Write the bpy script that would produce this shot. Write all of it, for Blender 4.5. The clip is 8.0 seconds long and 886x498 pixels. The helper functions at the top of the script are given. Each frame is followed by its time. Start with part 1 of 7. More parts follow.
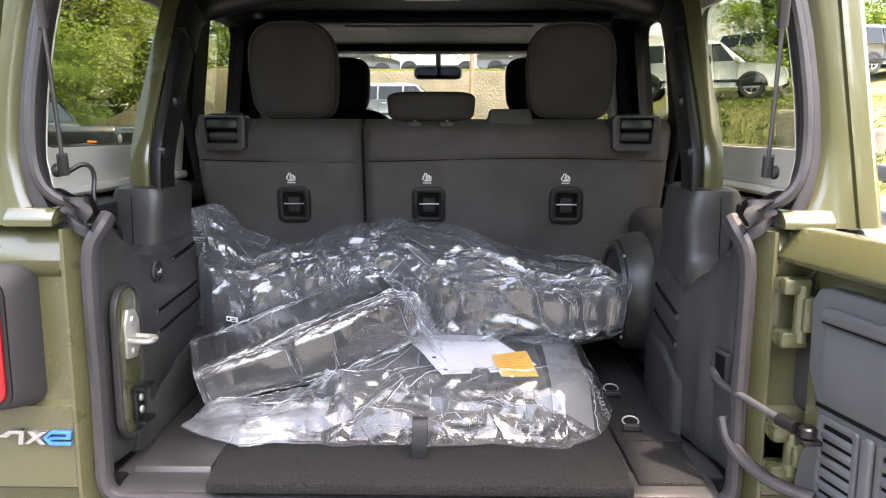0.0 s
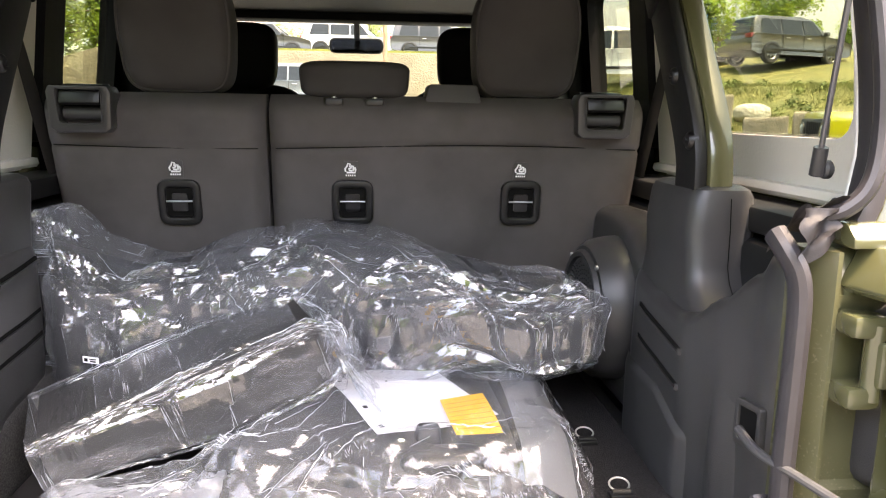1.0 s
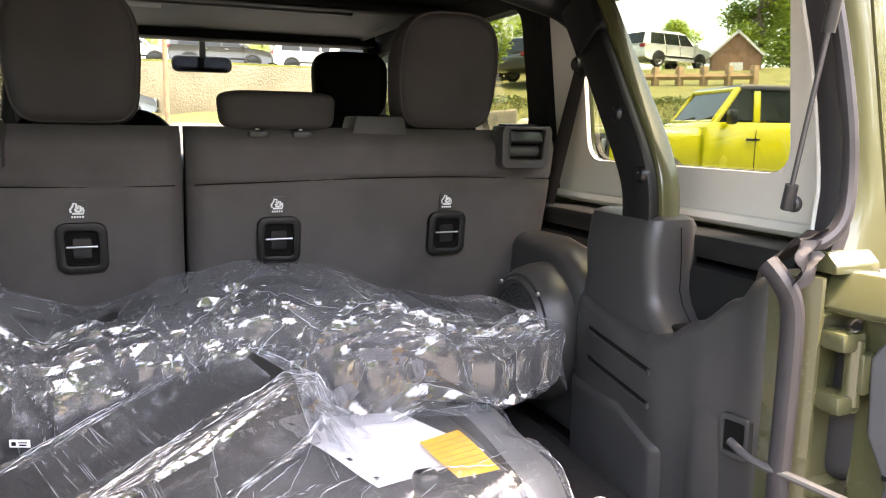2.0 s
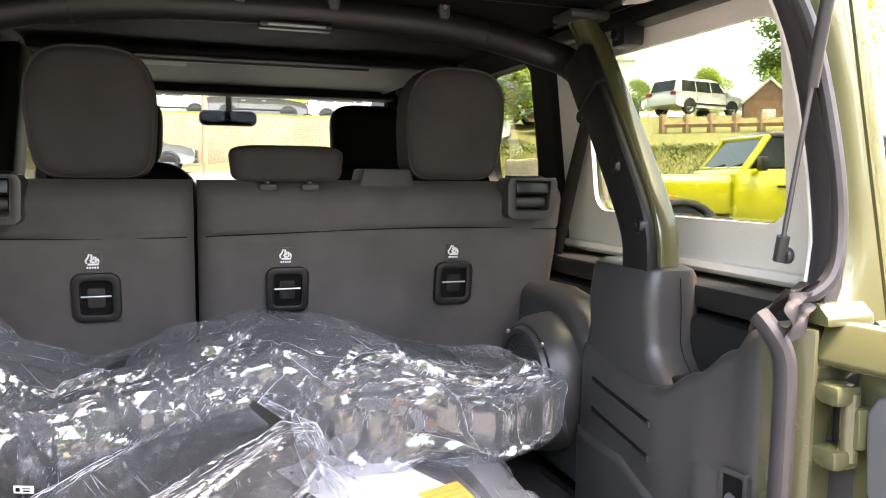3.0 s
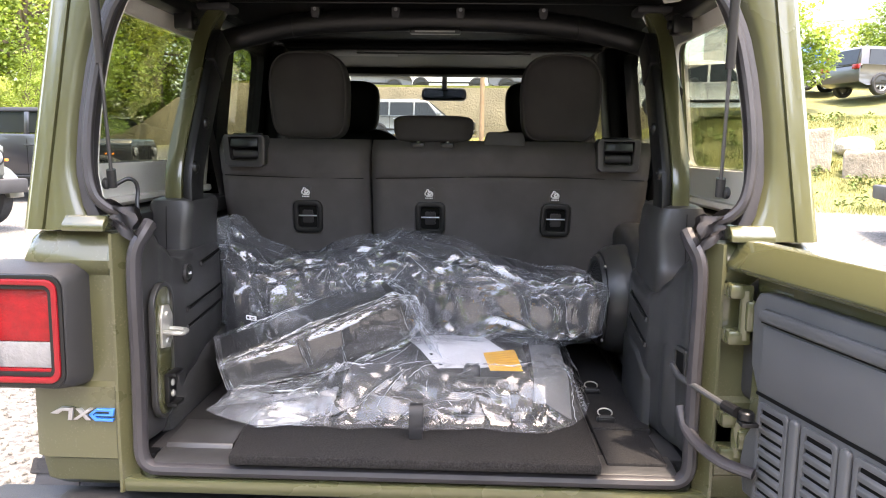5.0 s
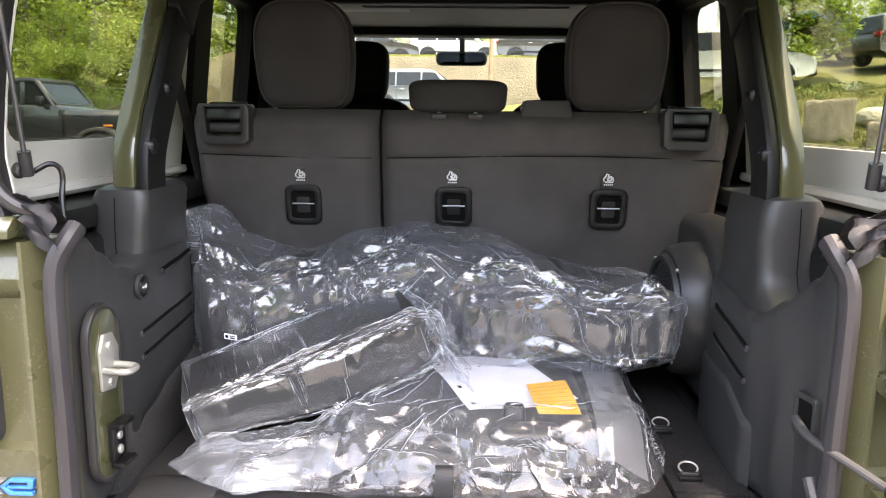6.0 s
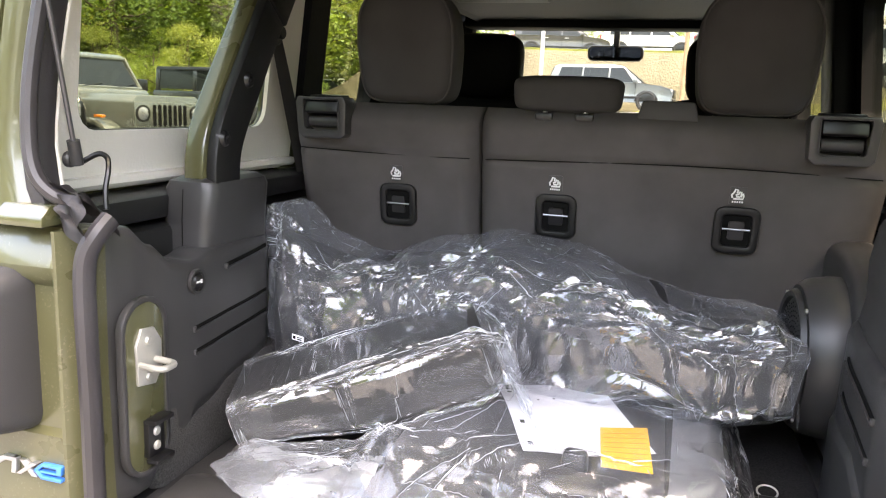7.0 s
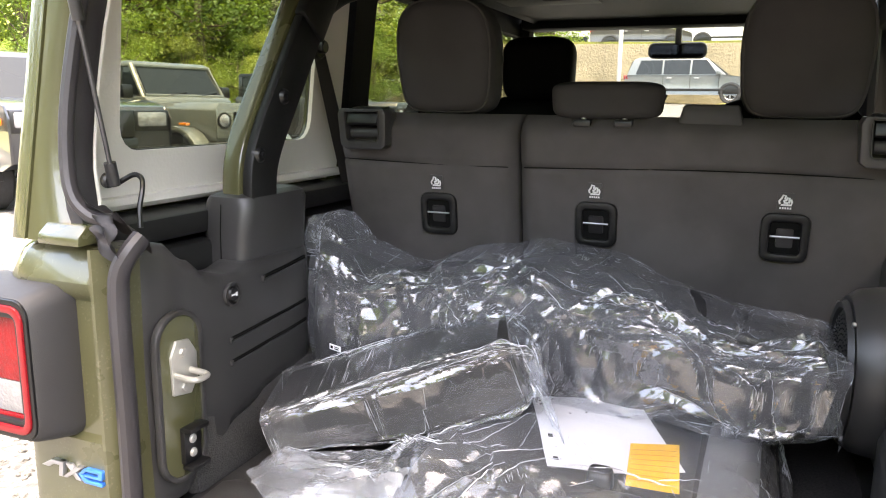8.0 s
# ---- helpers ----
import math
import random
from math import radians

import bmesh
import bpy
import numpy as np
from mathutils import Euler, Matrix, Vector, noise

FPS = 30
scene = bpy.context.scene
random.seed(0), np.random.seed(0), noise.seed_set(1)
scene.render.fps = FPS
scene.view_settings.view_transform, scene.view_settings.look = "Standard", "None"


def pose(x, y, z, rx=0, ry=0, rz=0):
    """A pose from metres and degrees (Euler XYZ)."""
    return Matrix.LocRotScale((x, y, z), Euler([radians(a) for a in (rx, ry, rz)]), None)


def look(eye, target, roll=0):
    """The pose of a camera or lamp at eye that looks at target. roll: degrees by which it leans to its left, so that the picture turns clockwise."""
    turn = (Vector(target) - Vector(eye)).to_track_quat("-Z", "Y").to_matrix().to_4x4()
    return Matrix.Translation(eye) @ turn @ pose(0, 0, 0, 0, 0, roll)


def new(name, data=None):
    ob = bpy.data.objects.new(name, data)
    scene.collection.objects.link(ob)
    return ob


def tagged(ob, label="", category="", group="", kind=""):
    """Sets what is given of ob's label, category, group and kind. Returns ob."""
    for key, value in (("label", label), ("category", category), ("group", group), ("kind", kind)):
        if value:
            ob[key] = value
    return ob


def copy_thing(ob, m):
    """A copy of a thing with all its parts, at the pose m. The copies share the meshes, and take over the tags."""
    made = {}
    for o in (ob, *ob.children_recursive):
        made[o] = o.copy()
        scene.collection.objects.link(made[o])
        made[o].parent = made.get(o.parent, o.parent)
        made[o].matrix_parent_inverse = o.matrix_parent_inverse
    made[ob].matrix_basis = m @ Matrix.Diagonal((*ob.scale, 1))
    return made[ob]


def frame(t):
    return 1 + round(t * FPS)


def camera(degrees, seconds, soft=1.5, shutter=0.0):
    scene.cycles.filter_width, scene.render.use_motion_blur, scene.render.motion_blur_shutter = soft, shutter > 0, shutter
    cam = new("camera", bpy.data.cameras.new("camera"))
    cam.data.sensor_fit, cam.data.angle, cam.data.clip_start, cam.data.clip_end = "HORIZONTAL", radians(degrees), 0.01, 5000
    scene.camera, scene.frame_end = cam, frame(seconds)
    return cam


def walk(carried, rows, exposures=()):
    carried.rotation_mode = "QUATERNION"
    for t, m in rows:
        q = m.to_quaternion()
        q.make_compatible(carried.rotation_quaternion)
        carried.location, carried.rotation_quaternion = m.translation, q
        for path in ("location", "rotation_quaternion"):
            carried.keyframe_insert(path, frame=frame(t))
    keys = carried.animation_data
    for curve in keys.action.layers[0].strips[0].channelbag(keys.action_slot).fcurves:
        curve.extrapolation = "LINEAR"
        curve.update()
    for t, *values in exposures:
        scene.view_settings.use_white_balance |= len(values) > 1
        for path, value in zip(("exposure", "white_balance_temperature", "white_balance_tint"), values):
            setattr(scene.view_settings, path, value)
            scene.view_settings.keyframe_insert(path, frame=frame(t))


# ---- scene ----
cam = camera(61.5, 8.0, soft=1.1)
PATH = [
    (0, (0.081, -1.251, 1.441), (0.042, 0.724, 1.129), 0.1),
    (0.5, (0.07, -1.032, 1.436), (0.093, 0.937, 1.089), 0.3),
    (1, (0.041, -0.855, 1.434), (0.233, 1.104, 1.081), 0.8),
    (1.5, (-0.179, -0.752, 1.441), (0.43, 1.122, 1.097), 0.9),
    (1.7, (-0.255, -0.755, 1.462), (0.459, 1.088, 1.127), 0.7),
    (2.8, (-0.262, -0.775, 1.481), (0.484, 1.066, 1.253), 0.3),
    (3, (-0.21, -0.798, 1.483), (0.446, 1.081, 1.292), 0.4),
    (3.5, (0.01, -0.929, 1.488), (0.279, 1.047, 1.331), 1.1),
    (4, (0.082, -1.231, 1.457), (0.123, 0.76, 1.269), 1.0),
    (4.5, (0.133, -1.48, 1.456), (0.08, 0.506, 1.224), 0.7),
    (4.7, (0.129, -1.498, 1.455), (0.069, 0.486, 1.207), 0.7),
    (5.8, (0.06, -1.108, 1.458), (-0.017, 0.86, 1.125), 0.8),
    (6, (0.051, -1.025, 1.457), (-0.03, 0.943, 1.11), 0.7),
    (6.5, (0.069, -0.877, 1.46), (-0.066, 1.085, 1.091), 1.5),
    (7, (0.227, -0.85, 1.47), (-0.323, 1.037, 1.097), 2.3),
    (7.5, (0.324, -0.844, 1.487), (-0.475, 0.948, 1.102), 2.2),
    (8, (0.313, -0.817, 1.497), (-0.437, 0.997, 1.115), 0.7),
]
walk(cam, [(t, look(eye, target, roll)) for t, eye, target, roll in PATH], [(0, 3.82, 7900, 15), (0.5, 3.92, 8100, 16), (1.0, 4.18, 8700, 17), (1.7, 4.18, 8600, 18), (3.5, 4.53, 8300, 17), (4.0, 4.15, 8200, 17), (4.5, 3.66, 7900, 16), (5.8, 3.85, 8000, 15), (6.5, 4.27, 8500, 16), (7.0, 4.18, 8500, 15), (7.5, 4.0, 8500, 15), (8, 3.95, 8500, 14)])

# world and sun: bright hazy daylight, sun high over the right shoulder
SUN_EL, SUN_AZ = radians(73), radians(141)
world = bpy.data.worlds.new("sky")
scene.world = world
world.use_nodes = True
wn = world.node_tree
sky = wn.nodes.new("ShaderNodeTexSky")
sky.sky_type, sky.sun_disc = "NISHITA", False
sky.sun_elevation, sky.sun_rotation = SUN_EL, SUN_AZ
sky.air_density, sky.dust_density, sky.ozone_density = 1.0, 3.0, 1.0
wn.nodes["Background"].inputs["Strength"].default_value = 0.15
wn.links.new(sky.outputs[0], wn.nodes["Background"].inputs["Color"])
sun_data = bpy.data.lights.new("sun", "SUN")
sun_data.energy, sun_data.angle, sun_data.color = 1.0, radians(2.0), (1.0, 0.95, 0.88)
sun = new("sun", sun_data)
SUN_FROM = Vector((math.sin(SUN_AZ) * math.cos(SUN_EL), math.cos(SUN_AZ) * math.cos(SUN_EL), math.sin(SUN_EL)))
sun.matrix_world = look(SUN_FROM * 40, (0, 0, 0))


# ---- materials ----
def mat(name, color, rough=0.5, metal=0.0, coat=0.0, spec=0.5, bump=0.0, bscale=200.0, vary=0.0, vscale=4.0, rvary=0.0, detail=4.0, alpha=1.0, objvary=0.0, sheen=0.0):
    """A surface with fine grain (bump), and mottling of colour and roughness at a larger scale."""
    m = bpy.data.materials.new(name)
    m.use_nodes = True
    nt = m.node_tree
    b = nt.nodes["Principled BSDF"]
    b.inputs["Base Color"].default_value = (*color, 1)
    b.inputs["Roughness"].default_value = rough
    b.inputs["Metallic"].default_value = metal
    b.inputs["Coat Weight"].default_value = coat
    b.inputs["Coat Roughness"].default_value = 0.04
    b.inputs["Specular IOR Level"].default_value = spec
    b.inputs["Sheen Weight"].default_value = sheen
    tc = nt.nodes.new("ShaderNodeTexCoord")
    if vary or rvary:
        n = nt.nodes.new("ShaderNodeTexNoise")
        n.inputs["Scale"].default_value, n.inputs["Detail"].default_value = vscale, 6.0
        nt.links.new(tc.outputs["Object"], n.inputs["Vector"])
        if vary:
            r = nt.nodes.new("ShaderNodeMapRange")
            r.inputs["From Min"].default_value, r.inputs["From Max"].default_value = 0.3, 0.7
            r.inputs["To Min"].default_value, r.inputs["To Max"].default_value = 1 - vary, 1 + vary
            nt.links.new(n.outputs["Fac"], r.inputs["Value"])
            hsv = nt.nodes.new("ShaderNodeHueSaturation")
            hsv.inputs["Color"].default_value = (*color, 1)
            last = r.outputs["Result"]
            if objvary:
                oi = nt.nodes.new("ShaderNodeObjectInfo")
                r3 = nt.nodes.new("ShaderNodeMapRange")
                r3.inputs["To Min"].default_value, r3.inputs["To Max"].default_value = 1 - objvary, 1 + objvary
                nt.links.new(oi.outputs["Random"], r3.inputs["Value"])
                mu = nt.nodes.new("ShaderNodeMath")
                mu.operation = "MULTIPLY"
                nt.links.new(last, mu.inputs[0])
                nt.links.new(r3.outputs["Result"], mu.inputs[1])
                last = mu.outputs[0]
            nt.links.new(last, hsv.inputs["Value"])
            nt.links.new(hsv.outputs["Color"], b.inputs["Base Color"])
        if rvary:
            r2 = nt.nodes.new("ShaderNodeMapRange")
            r2.inputs["From Min"].default_value, r2.inputs["From Max"].default_value = 0.3, 0.7
            r2.inputs["To Min"].default_value, r2.inputs["To Max"].default_value = max(0, rough - rvary), min(1, rough + rvary)
            nt.links.new(n.outputs["Fac"], r2.inputs["Value"])
            nt.links.new(r2.outputs["Result"], b.inputs["Roughness"])
    if bump:
        n2 = nt.nodes.new("ShaderNodeTexNoise")
        n2.inputs["Scale"].default_value, n2.inputs["Detail"].default_value = bscale, detail
        nt.links.new(tc.outputs["Object"], n2.inputs["Vector"])
        bp = nt.nodes.new("ShaderNodeBump")
        bp.inputs["Strength"].default_value, bp.inputs["Distance"].default_value = bump, 1.0 / bscale
        nt.links.new(n2.outputs["Fac"], bp.inputs["Height"])
        nt.links.new(bp.outputs["Normal"], b.inputs["Normal"])
    return m


def glass(name, tint, gloss=1.0, f0=0.045):
    """A thin window pane: it lets light through with a tint, and mirrors by its Fresnel gloss."""
    m = bpy.data.materials.new(name)
    m.use_nodes = True
    nt = m.node_tree
    nt.nodes.remove(nt.nodes["Principled BSDF"])
    out = nt.nodes["Material Output"]
    tr, gl, mix, fr, pw, ma = (nt.nodes.new(k) for k in ("ShaderNodeBsdfTransparent", "ShaderNodeBsdfGlossy", "ShaderNodeMixShader", "ShaderNodeLayerWeight", "ShaderNodeMath", "ShaderNodeMath"))
    fr.name, pw.name, ma.name = "Facing", "Power", "Gloss"
    tr.inputs["Color"].default_value = (*tint, 1)
    gl.inputs["Roughness"].default_value = 0.02
    gl.inputs["Color"].default_value = (gloss, gloss, gloss, 1)
    fr.inputs["Blend"].default_value = 0.5
    pw.operation, ma.operation = "POWER", "MULTIPLY_ADD"
    pw.inputs[1].default_value = 5.0
    ma.inputs[1].default_value, ma.inputs[2].default_value = 1 - f0, f0
    nt.links.new(fr.outputs["Facing"], pw.inputs[0])
    nt.links.new(pw.outputs[0], ma.inputs[0])
    nt.links.new(ma.outputs[0], mix.inputs["Fac"])
    nt.links.new(tr.outputs[0], mix.inputs[1])
    nt.links.new(gl.outputs[0], mix.inputs[2])
    nt.links.new(mix.outputs[0], out.inputs["Surface"])
    return m


def film_material(name, haze, rough, tint=(0.94, 0.95, 0.96), f0=0.15, crinkle=0.3, hvary=0.4):
    """Clear plastic film: mostly see-through, glossy, slightly and unevenly milky, faintly crinkled."""
    m = glass(name, tint, 1.0, f0)
    nt = m.node_tree
    mix = nt.nodes["Mix Shader"]
    fr, gl, tr = nt.nodes["Facing"], nt.nodes["Glossy BSDF"], nt.nodes["Transparent BSDF"]
    gl.inputs["Roughness"].default_value = rough
    tc, no, bp, nh, mr = (nt.nodes.new(k) for k in ("ShaderNodeTexCoord", "ShaderNodeTexNoise", "ShaderNodeBump", "ShaderNodeTexNoise", "ShaderNodeMapRange"))
    no.inputs["Scale"].default_value, no.inputs["Detail"].default_value, no.inputs["Distortion"].default_value = 38.0, 2.0, 1.5
    nt.links.new(tc.outputs["Object"], no.inputs["Vector"])
    bp.inputs["Strength"].default_value, bp.inputs["Distance"].default_value = crinkle, 0.004
    nt.links.new(no.outputs["Fac"], bp.inputs["Height"])
    for node in (gl, fr):
        nt.links.new(bp.outputs["Normal"], node.inputs["Normal"])
    nh.inputs["Scale"].default_value, nh.inputs["Detail"].default_value = 9.0, 4.0
    nt.links.new(tc.outputs["Object"], nh.inputs["Vector"])
    mr.inputs["From Min"].default_value, mr.inputs["From Max"].default_value = 0.35, 0.65
    mr.inputs["To Min"].default_value, mr.inputs["To Max"].default_value = haze * (1 - hvary), haze * (1 + hvary)
    nt.links.new(nh.outputs["Fac"], mr.inputs["Value"])
    df, m2 = nt.nodes.new("ShaderNodeBsdfTranslucent"), nt.nodes.new("ShaderNodeMixShader")
    df2, m3 = nt.nodes.new("ShaderNodeBsdfDiffuse"), nt.nodes.new("ShaderNodeMixShader")
    df.inputs["Color"].default_value = df2.inputs["Color"].default_value = (0.84, 0.87, 0.92, 1)
    m3.inputs["Fac"].default_value = 0.5
    nt.links.new(df.outputs[0], m3.inputs[1])
    nt.links.new(df2.outputs[0], m3.inputs[2])
    nt.links.new(mr.outputs[0], m2.inputs["Fac"])
    nt.links.new(tr.outputs[0], m2.inputs[1])
    nt.links.new(m3.outputs[0], m2.inputs[2])
    nt.links.new(m2.outputs[0], mix.inputs[1])
    return m


PAINT = mat("olive_green_paint", (0.074, 0.074, 0.034), 0.26, coat=1.0, vary=0.05, vscale=3, rvary=0.04)
DUSTY = mat("olive_green_paint_with_dried_mud", (0.082, 0.08, 0.039), 0.34, coat=0.6, vary=0.06, vscale=9, rvary=0.1)


def specked(m, color, size, spread):
    """Adds dried specks in patches to a surface that mat() made."""
    nt = m.node_tree
    both, mix = nt.nodes.new("ShaderNodeMath"), nt.nodes.new("ShaderNodeMixRGB")
    both.operation = "MULTIPLY"
    for k, (scale, lo, hi) in enumerate(((size, 0.58, 0.70), (spread, 0.42, 0.62))):
        n, r = nt.nodes.new("ShaderNodeTexNoise"), nt.nodes.new("ShaderNodeMapRange")
        n.inputs["Scale"].default_value, n.inputs["Detail"].default_value = scale, 3.0
        r.inputs["From Min"].default_value, r.inputs["From Max"].default_value = lo, hi
        nt.links.new(nt.nodes["Texture Coordinate"].outputs["Object"], n.inputs["Vector"])
        nt.links.new(n.outputs["Fac"], r.inputs["Value"])
        nt.links.new(r.outputs[0], both.inputs[k])
    nt.links.new(both.outputs[0], mix.inputs["Fac"])
    nt.links.new(nt.nodes["Hue/Saturation/Value"].outputs["Color"], mix.inputs[1])
    mix.inputs[2].default_value = (*color, 1)
    nt.links.new(mix.outputs[0], nt.nodes["Principled BSDF"].inputs["Base Color"])


specked(DUSTY, (0.15, 0.135, 0.085), 210.0, 14.0)
PLASTIC = mat("grained_black_plastic", (0.038, 0.0372, 0.0375), 0.34, bump=0.25, bscale=900, vary=0.12, vscale=6, rvary=0.06)
GLOSSBLACK = mat("smooth_black_plastic", (0.007, 0.007, 0.0078), 0.33, vary=0.1, rvary=0.05)
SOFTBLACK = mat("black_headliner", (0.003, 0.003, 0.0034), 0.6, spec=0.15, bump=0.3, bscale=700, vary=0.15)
RUBBER = mat("grey_black_rubber_seal", (0.036, 0.033, 0.036), 0.42, bump=0.1, bscale=300, vary=0.15, vscale=12, rvary=0.08)
FABRIC = mat("charcoal_seat_cloth", (0.072, 0.0655, 0.0635), 0.85, bump=0.5, bscale=1100, vary=0.16, vscale=9, spec=0.3)
# the seat cloth darkened, with the headrests' shade put into its colour
SHADEDCLOTH = mat("shaded_charcoal_headrest_cloth", (0.041, 0.0385, 0.0385), 0.85, bump=0.5, bscale=1100, vary=0.14, vscale=9, spec=0.3)
WHEELCARPET = mat("speckled_grey_carpet", (0.045, 0.044, 0.043), 0.95, bump=0.9, bscale=420, vary=0.6, vscale=330, spec=0.2)
CARPET = mat("charcoal_needle_carpet", (0.0165, 0.0158, 0.016), 0.95, spec=0.2, bump=0.9, bscale=420, vary=0.65, vscale=260)
LINER = mat("pale_grey_hardtop_liner", (0.76, 0.73, 0.67), 0.6, bump=0.15, bscale=150, vary=0.06, vscale=3)
GLASS = glass("clear_window_glass", (0.8, 0.82, 0.79))
PRIVACY = glass("dark_tinted_rear_glass", (0.17, 0.18, 0.17))
BARPAD = mat("black_padded_bar_cover", (0.009, 0.009, 0.0093), 0.42, spec=0.35, bump=0.3, bscale=700, vary=0.15)
TINT = glass("lightly_tinted_window_glass", (0.52, 0.545, 0.47))
CHROME = mat("zinc_plated_steel", (0.5, 0.49, 0.45), 0.38, metal=0.6, vary=0.1, vscale=30, rvary=0.1)
STEEL = mat("brushed_steel", (0.45, 0.45, 0.46), 0.35, metal=1.0, rvary=0.1, vary=0.08)
GREYSTEEL = mat("grey_lacquered_rod", (0.12, 0.12, 0.125), 0.35, metal=0.6, rvary=0.1)
REDLENS = mat("red_lamp_lens", (0.27, 0.003, 0.007), 0.3, coat=0.15, bump=0.4, bscale=220, vary=0.2, vscale=60)
REDRING = mat("red_lamp_ring", (0.24, 0.005, 0.01), 0.3, coat=0.2, vary=0.12, vscale=40)
WHITELENS = mat("clear_white_lamp_lens", (0.24, 0.235, 0.235), 0.2, coat=0.4, bump=0.4, bscale=160, vary=0.1, vscale=50)
GREYPLASTIC = mat("grey_bumper_plastic", (0.032, 0.031, 0.032), 0.6, bump=0.3, bscale=700, vary=0.12, vscale=5)
SILVER = mat("satin_silver_badge", (0.5, 0.5, 0.52), 0.3, metal=0.8)
BLUE = mat("electric_blue_badge", (0.03, 0.2, 0.65), 0.3, coat=0.5)
WHITEINK = mat("white_print", (0.75, 0.75, 0.75), 0.6)
# black print, also painted in as the shade of slots, wells and gaps
INK_AND_SHADE = mat("black_print_and_slot_shade", (0.006, 0.006, 0.006), 0.9, spec=0.1)
PAPER = mat("white_paper", (0.8, 0.8, 0.82), 0.7, bump=0.1, bscale=60, vary=0.03, vscale=10)
YELLOW = mat("yellow_hang_tag", (0.95, 0.5, 0.012), 0.45, vary=0.08, vscale=50)
VINYL = mat("black_vinyl_soft_top", (0.016, 0.016, 0.018), 0.55, bump=0.4, bscale=400, vary=0.25, vscale=8)
CASEMAT = mat("black_zip_case_cloth", (0.018, 0.017, 0.016), 0.5, bump=0.4, bscale=500, vary=0.3, vscale=7)
GREYBAG = mat("grey_frosted_panel", (0.12, 0.125, 0.13), 0.5, vary=0.15, vscale=10)
TYRE = mat("tyre_rubber", (0.022, 0.022, 0.023), 0.8, bump=0.4, bscale=120, vary=0.2, vscale=20)
FILM = film_material("clear_plastic_film", 0.11, 0.02, (0.88, 0.89, 0.91), 0.10, 0.0, 0.2)
CASEFILM = film_material("tight_clear_film", 0.07, 0.02, (0.86, 0.87, 0.88), 0.11, 0.0, 0.2)
BAGFILM = film_material("cloudy_plastic_bag", 0.11, 0.02, (0.9, 0.9, 0.91), 0.055, 0.0, 0.2)
MILKY = film_material("milky_plastic_film", 0.30, 0.12, f0=0.04, crinkle=0.03)
# for strips along film folds, their glint put into a pale colour
FOLDGLINT = film_material("pale_fold_glint_film", 0.45, 0.1, f0=0.2, crinkle=0.0)
POLEGREY = mat("grey_print", (0.4, 0.4, 0.42), 0.7)
# black plastic lightened, the sky's grazing sheen put into its base colour
SHEENPLASTIC = mat("dark_grey_panel_plastic", (0.09, 0.091, 0.095), 0.42, bump=0.25, bscale=900, vary=0.1, vscale=6, rvary=0.06)


# ---- mesh tools ----
def part(name, bm, material, parent=None, label="", angle=35, normals=True):
    """Links a bmesh as one mesh object under a thing or part; consumes the bmesh."""
    if normals:
        bmesh.ops.recalc_face_normals(bm, faces=bm.faces)
    me = bpy.data.meshes.new(name)
    bm.to_mesh(me)
    bm.free()
    me.polygons.foreach_set("use_smooth", [True] * len(me.polygons))
    me.set_sharp_from_angle(angle=radians(angle))
    if material:
        me.materials.append(material)
    ob = new(name, me)
    ob.parent = parent
    if label:
        ob["label"] = label
    return ob


def thing(name, label, category, at=None, group="", kind=""):
    ob = tagged(new(name), label, category, group, kind)
    ob.empty_display_size = 0.1
    if at is not None:
        ob.matrix_world = at
    return ob


def solo(name, bm, material, label, category="", kind="", group="", angle=35):
    return tagged(part(name, bm, material, None, angle=angle), label, category, group, kind)


def bevel(bm, r, seg=2, ang=30):
    if r <= 0:
        return bm
    bmesh.ops.recalc_face_normals(bm, faces=bm.faces)
    es = [e for e in bm.edges if len(e.link_faces) == 2 and e.calc_face_angle(0) > radians(ang)]
    bmesh.ops.bevel(bm, geom=es, offset=r, segments=seg, affect="EDGES", profile=0.5, clamp_overlap=True)
    return bm


def box(x0, x1, y0, y1, z0, z1, r=0.0, seg=2):
    bm = bmesh.new()
    bmesh.ops.create_cube(bm, size=1)
    for v in bm.verts:
        v.co = ((x0 + x1) / 2 + v.co.x * (x1 - x0), (y0 + y1) / 2 + v.co.y * (y1 - y0), (z0 + z1) / 2 + v.co.z * (z1 - z0))
    return bevel(bm, r, seg)


def loft(rings, caps=True, closed=True, loop=False):
    """Skins a row of rings with equal numbers of points."""
    bm = bmesh.new()
    vs = [[bm.verts.new(p) for p in ring] for ring in rings]
    n = len(vs[0])
    pairs = list(zip(vs, vs[1:])) + ([(vs[-1], vs[0])] if loop else [])
    for a, b in pairs:
        for i in range(n if closed else n - 1):
            j = (i + 1) % n
            bm.faces.new((a[i], a[j], b[j], b[i]))
    if caps and closed and not loop:
        bm.faces.new(vs[0][::-1])
        bm.faces.new(vs[-1])
    return bm


def prism(pts, axis, a, b, r=0.0, seg=2):
    """A polygon of the two other axes, drawn out along axis from a to b."""
    def at(p, w):
        return {"x": (w, p[0], p[1]), "y": (p[0], w, p[1]), "z": (p[0], p[1], w)}[axis]
    return bevel(loft([[at(p, a) for p in pts], [at(p, b) for p in pts]]), r, seg)


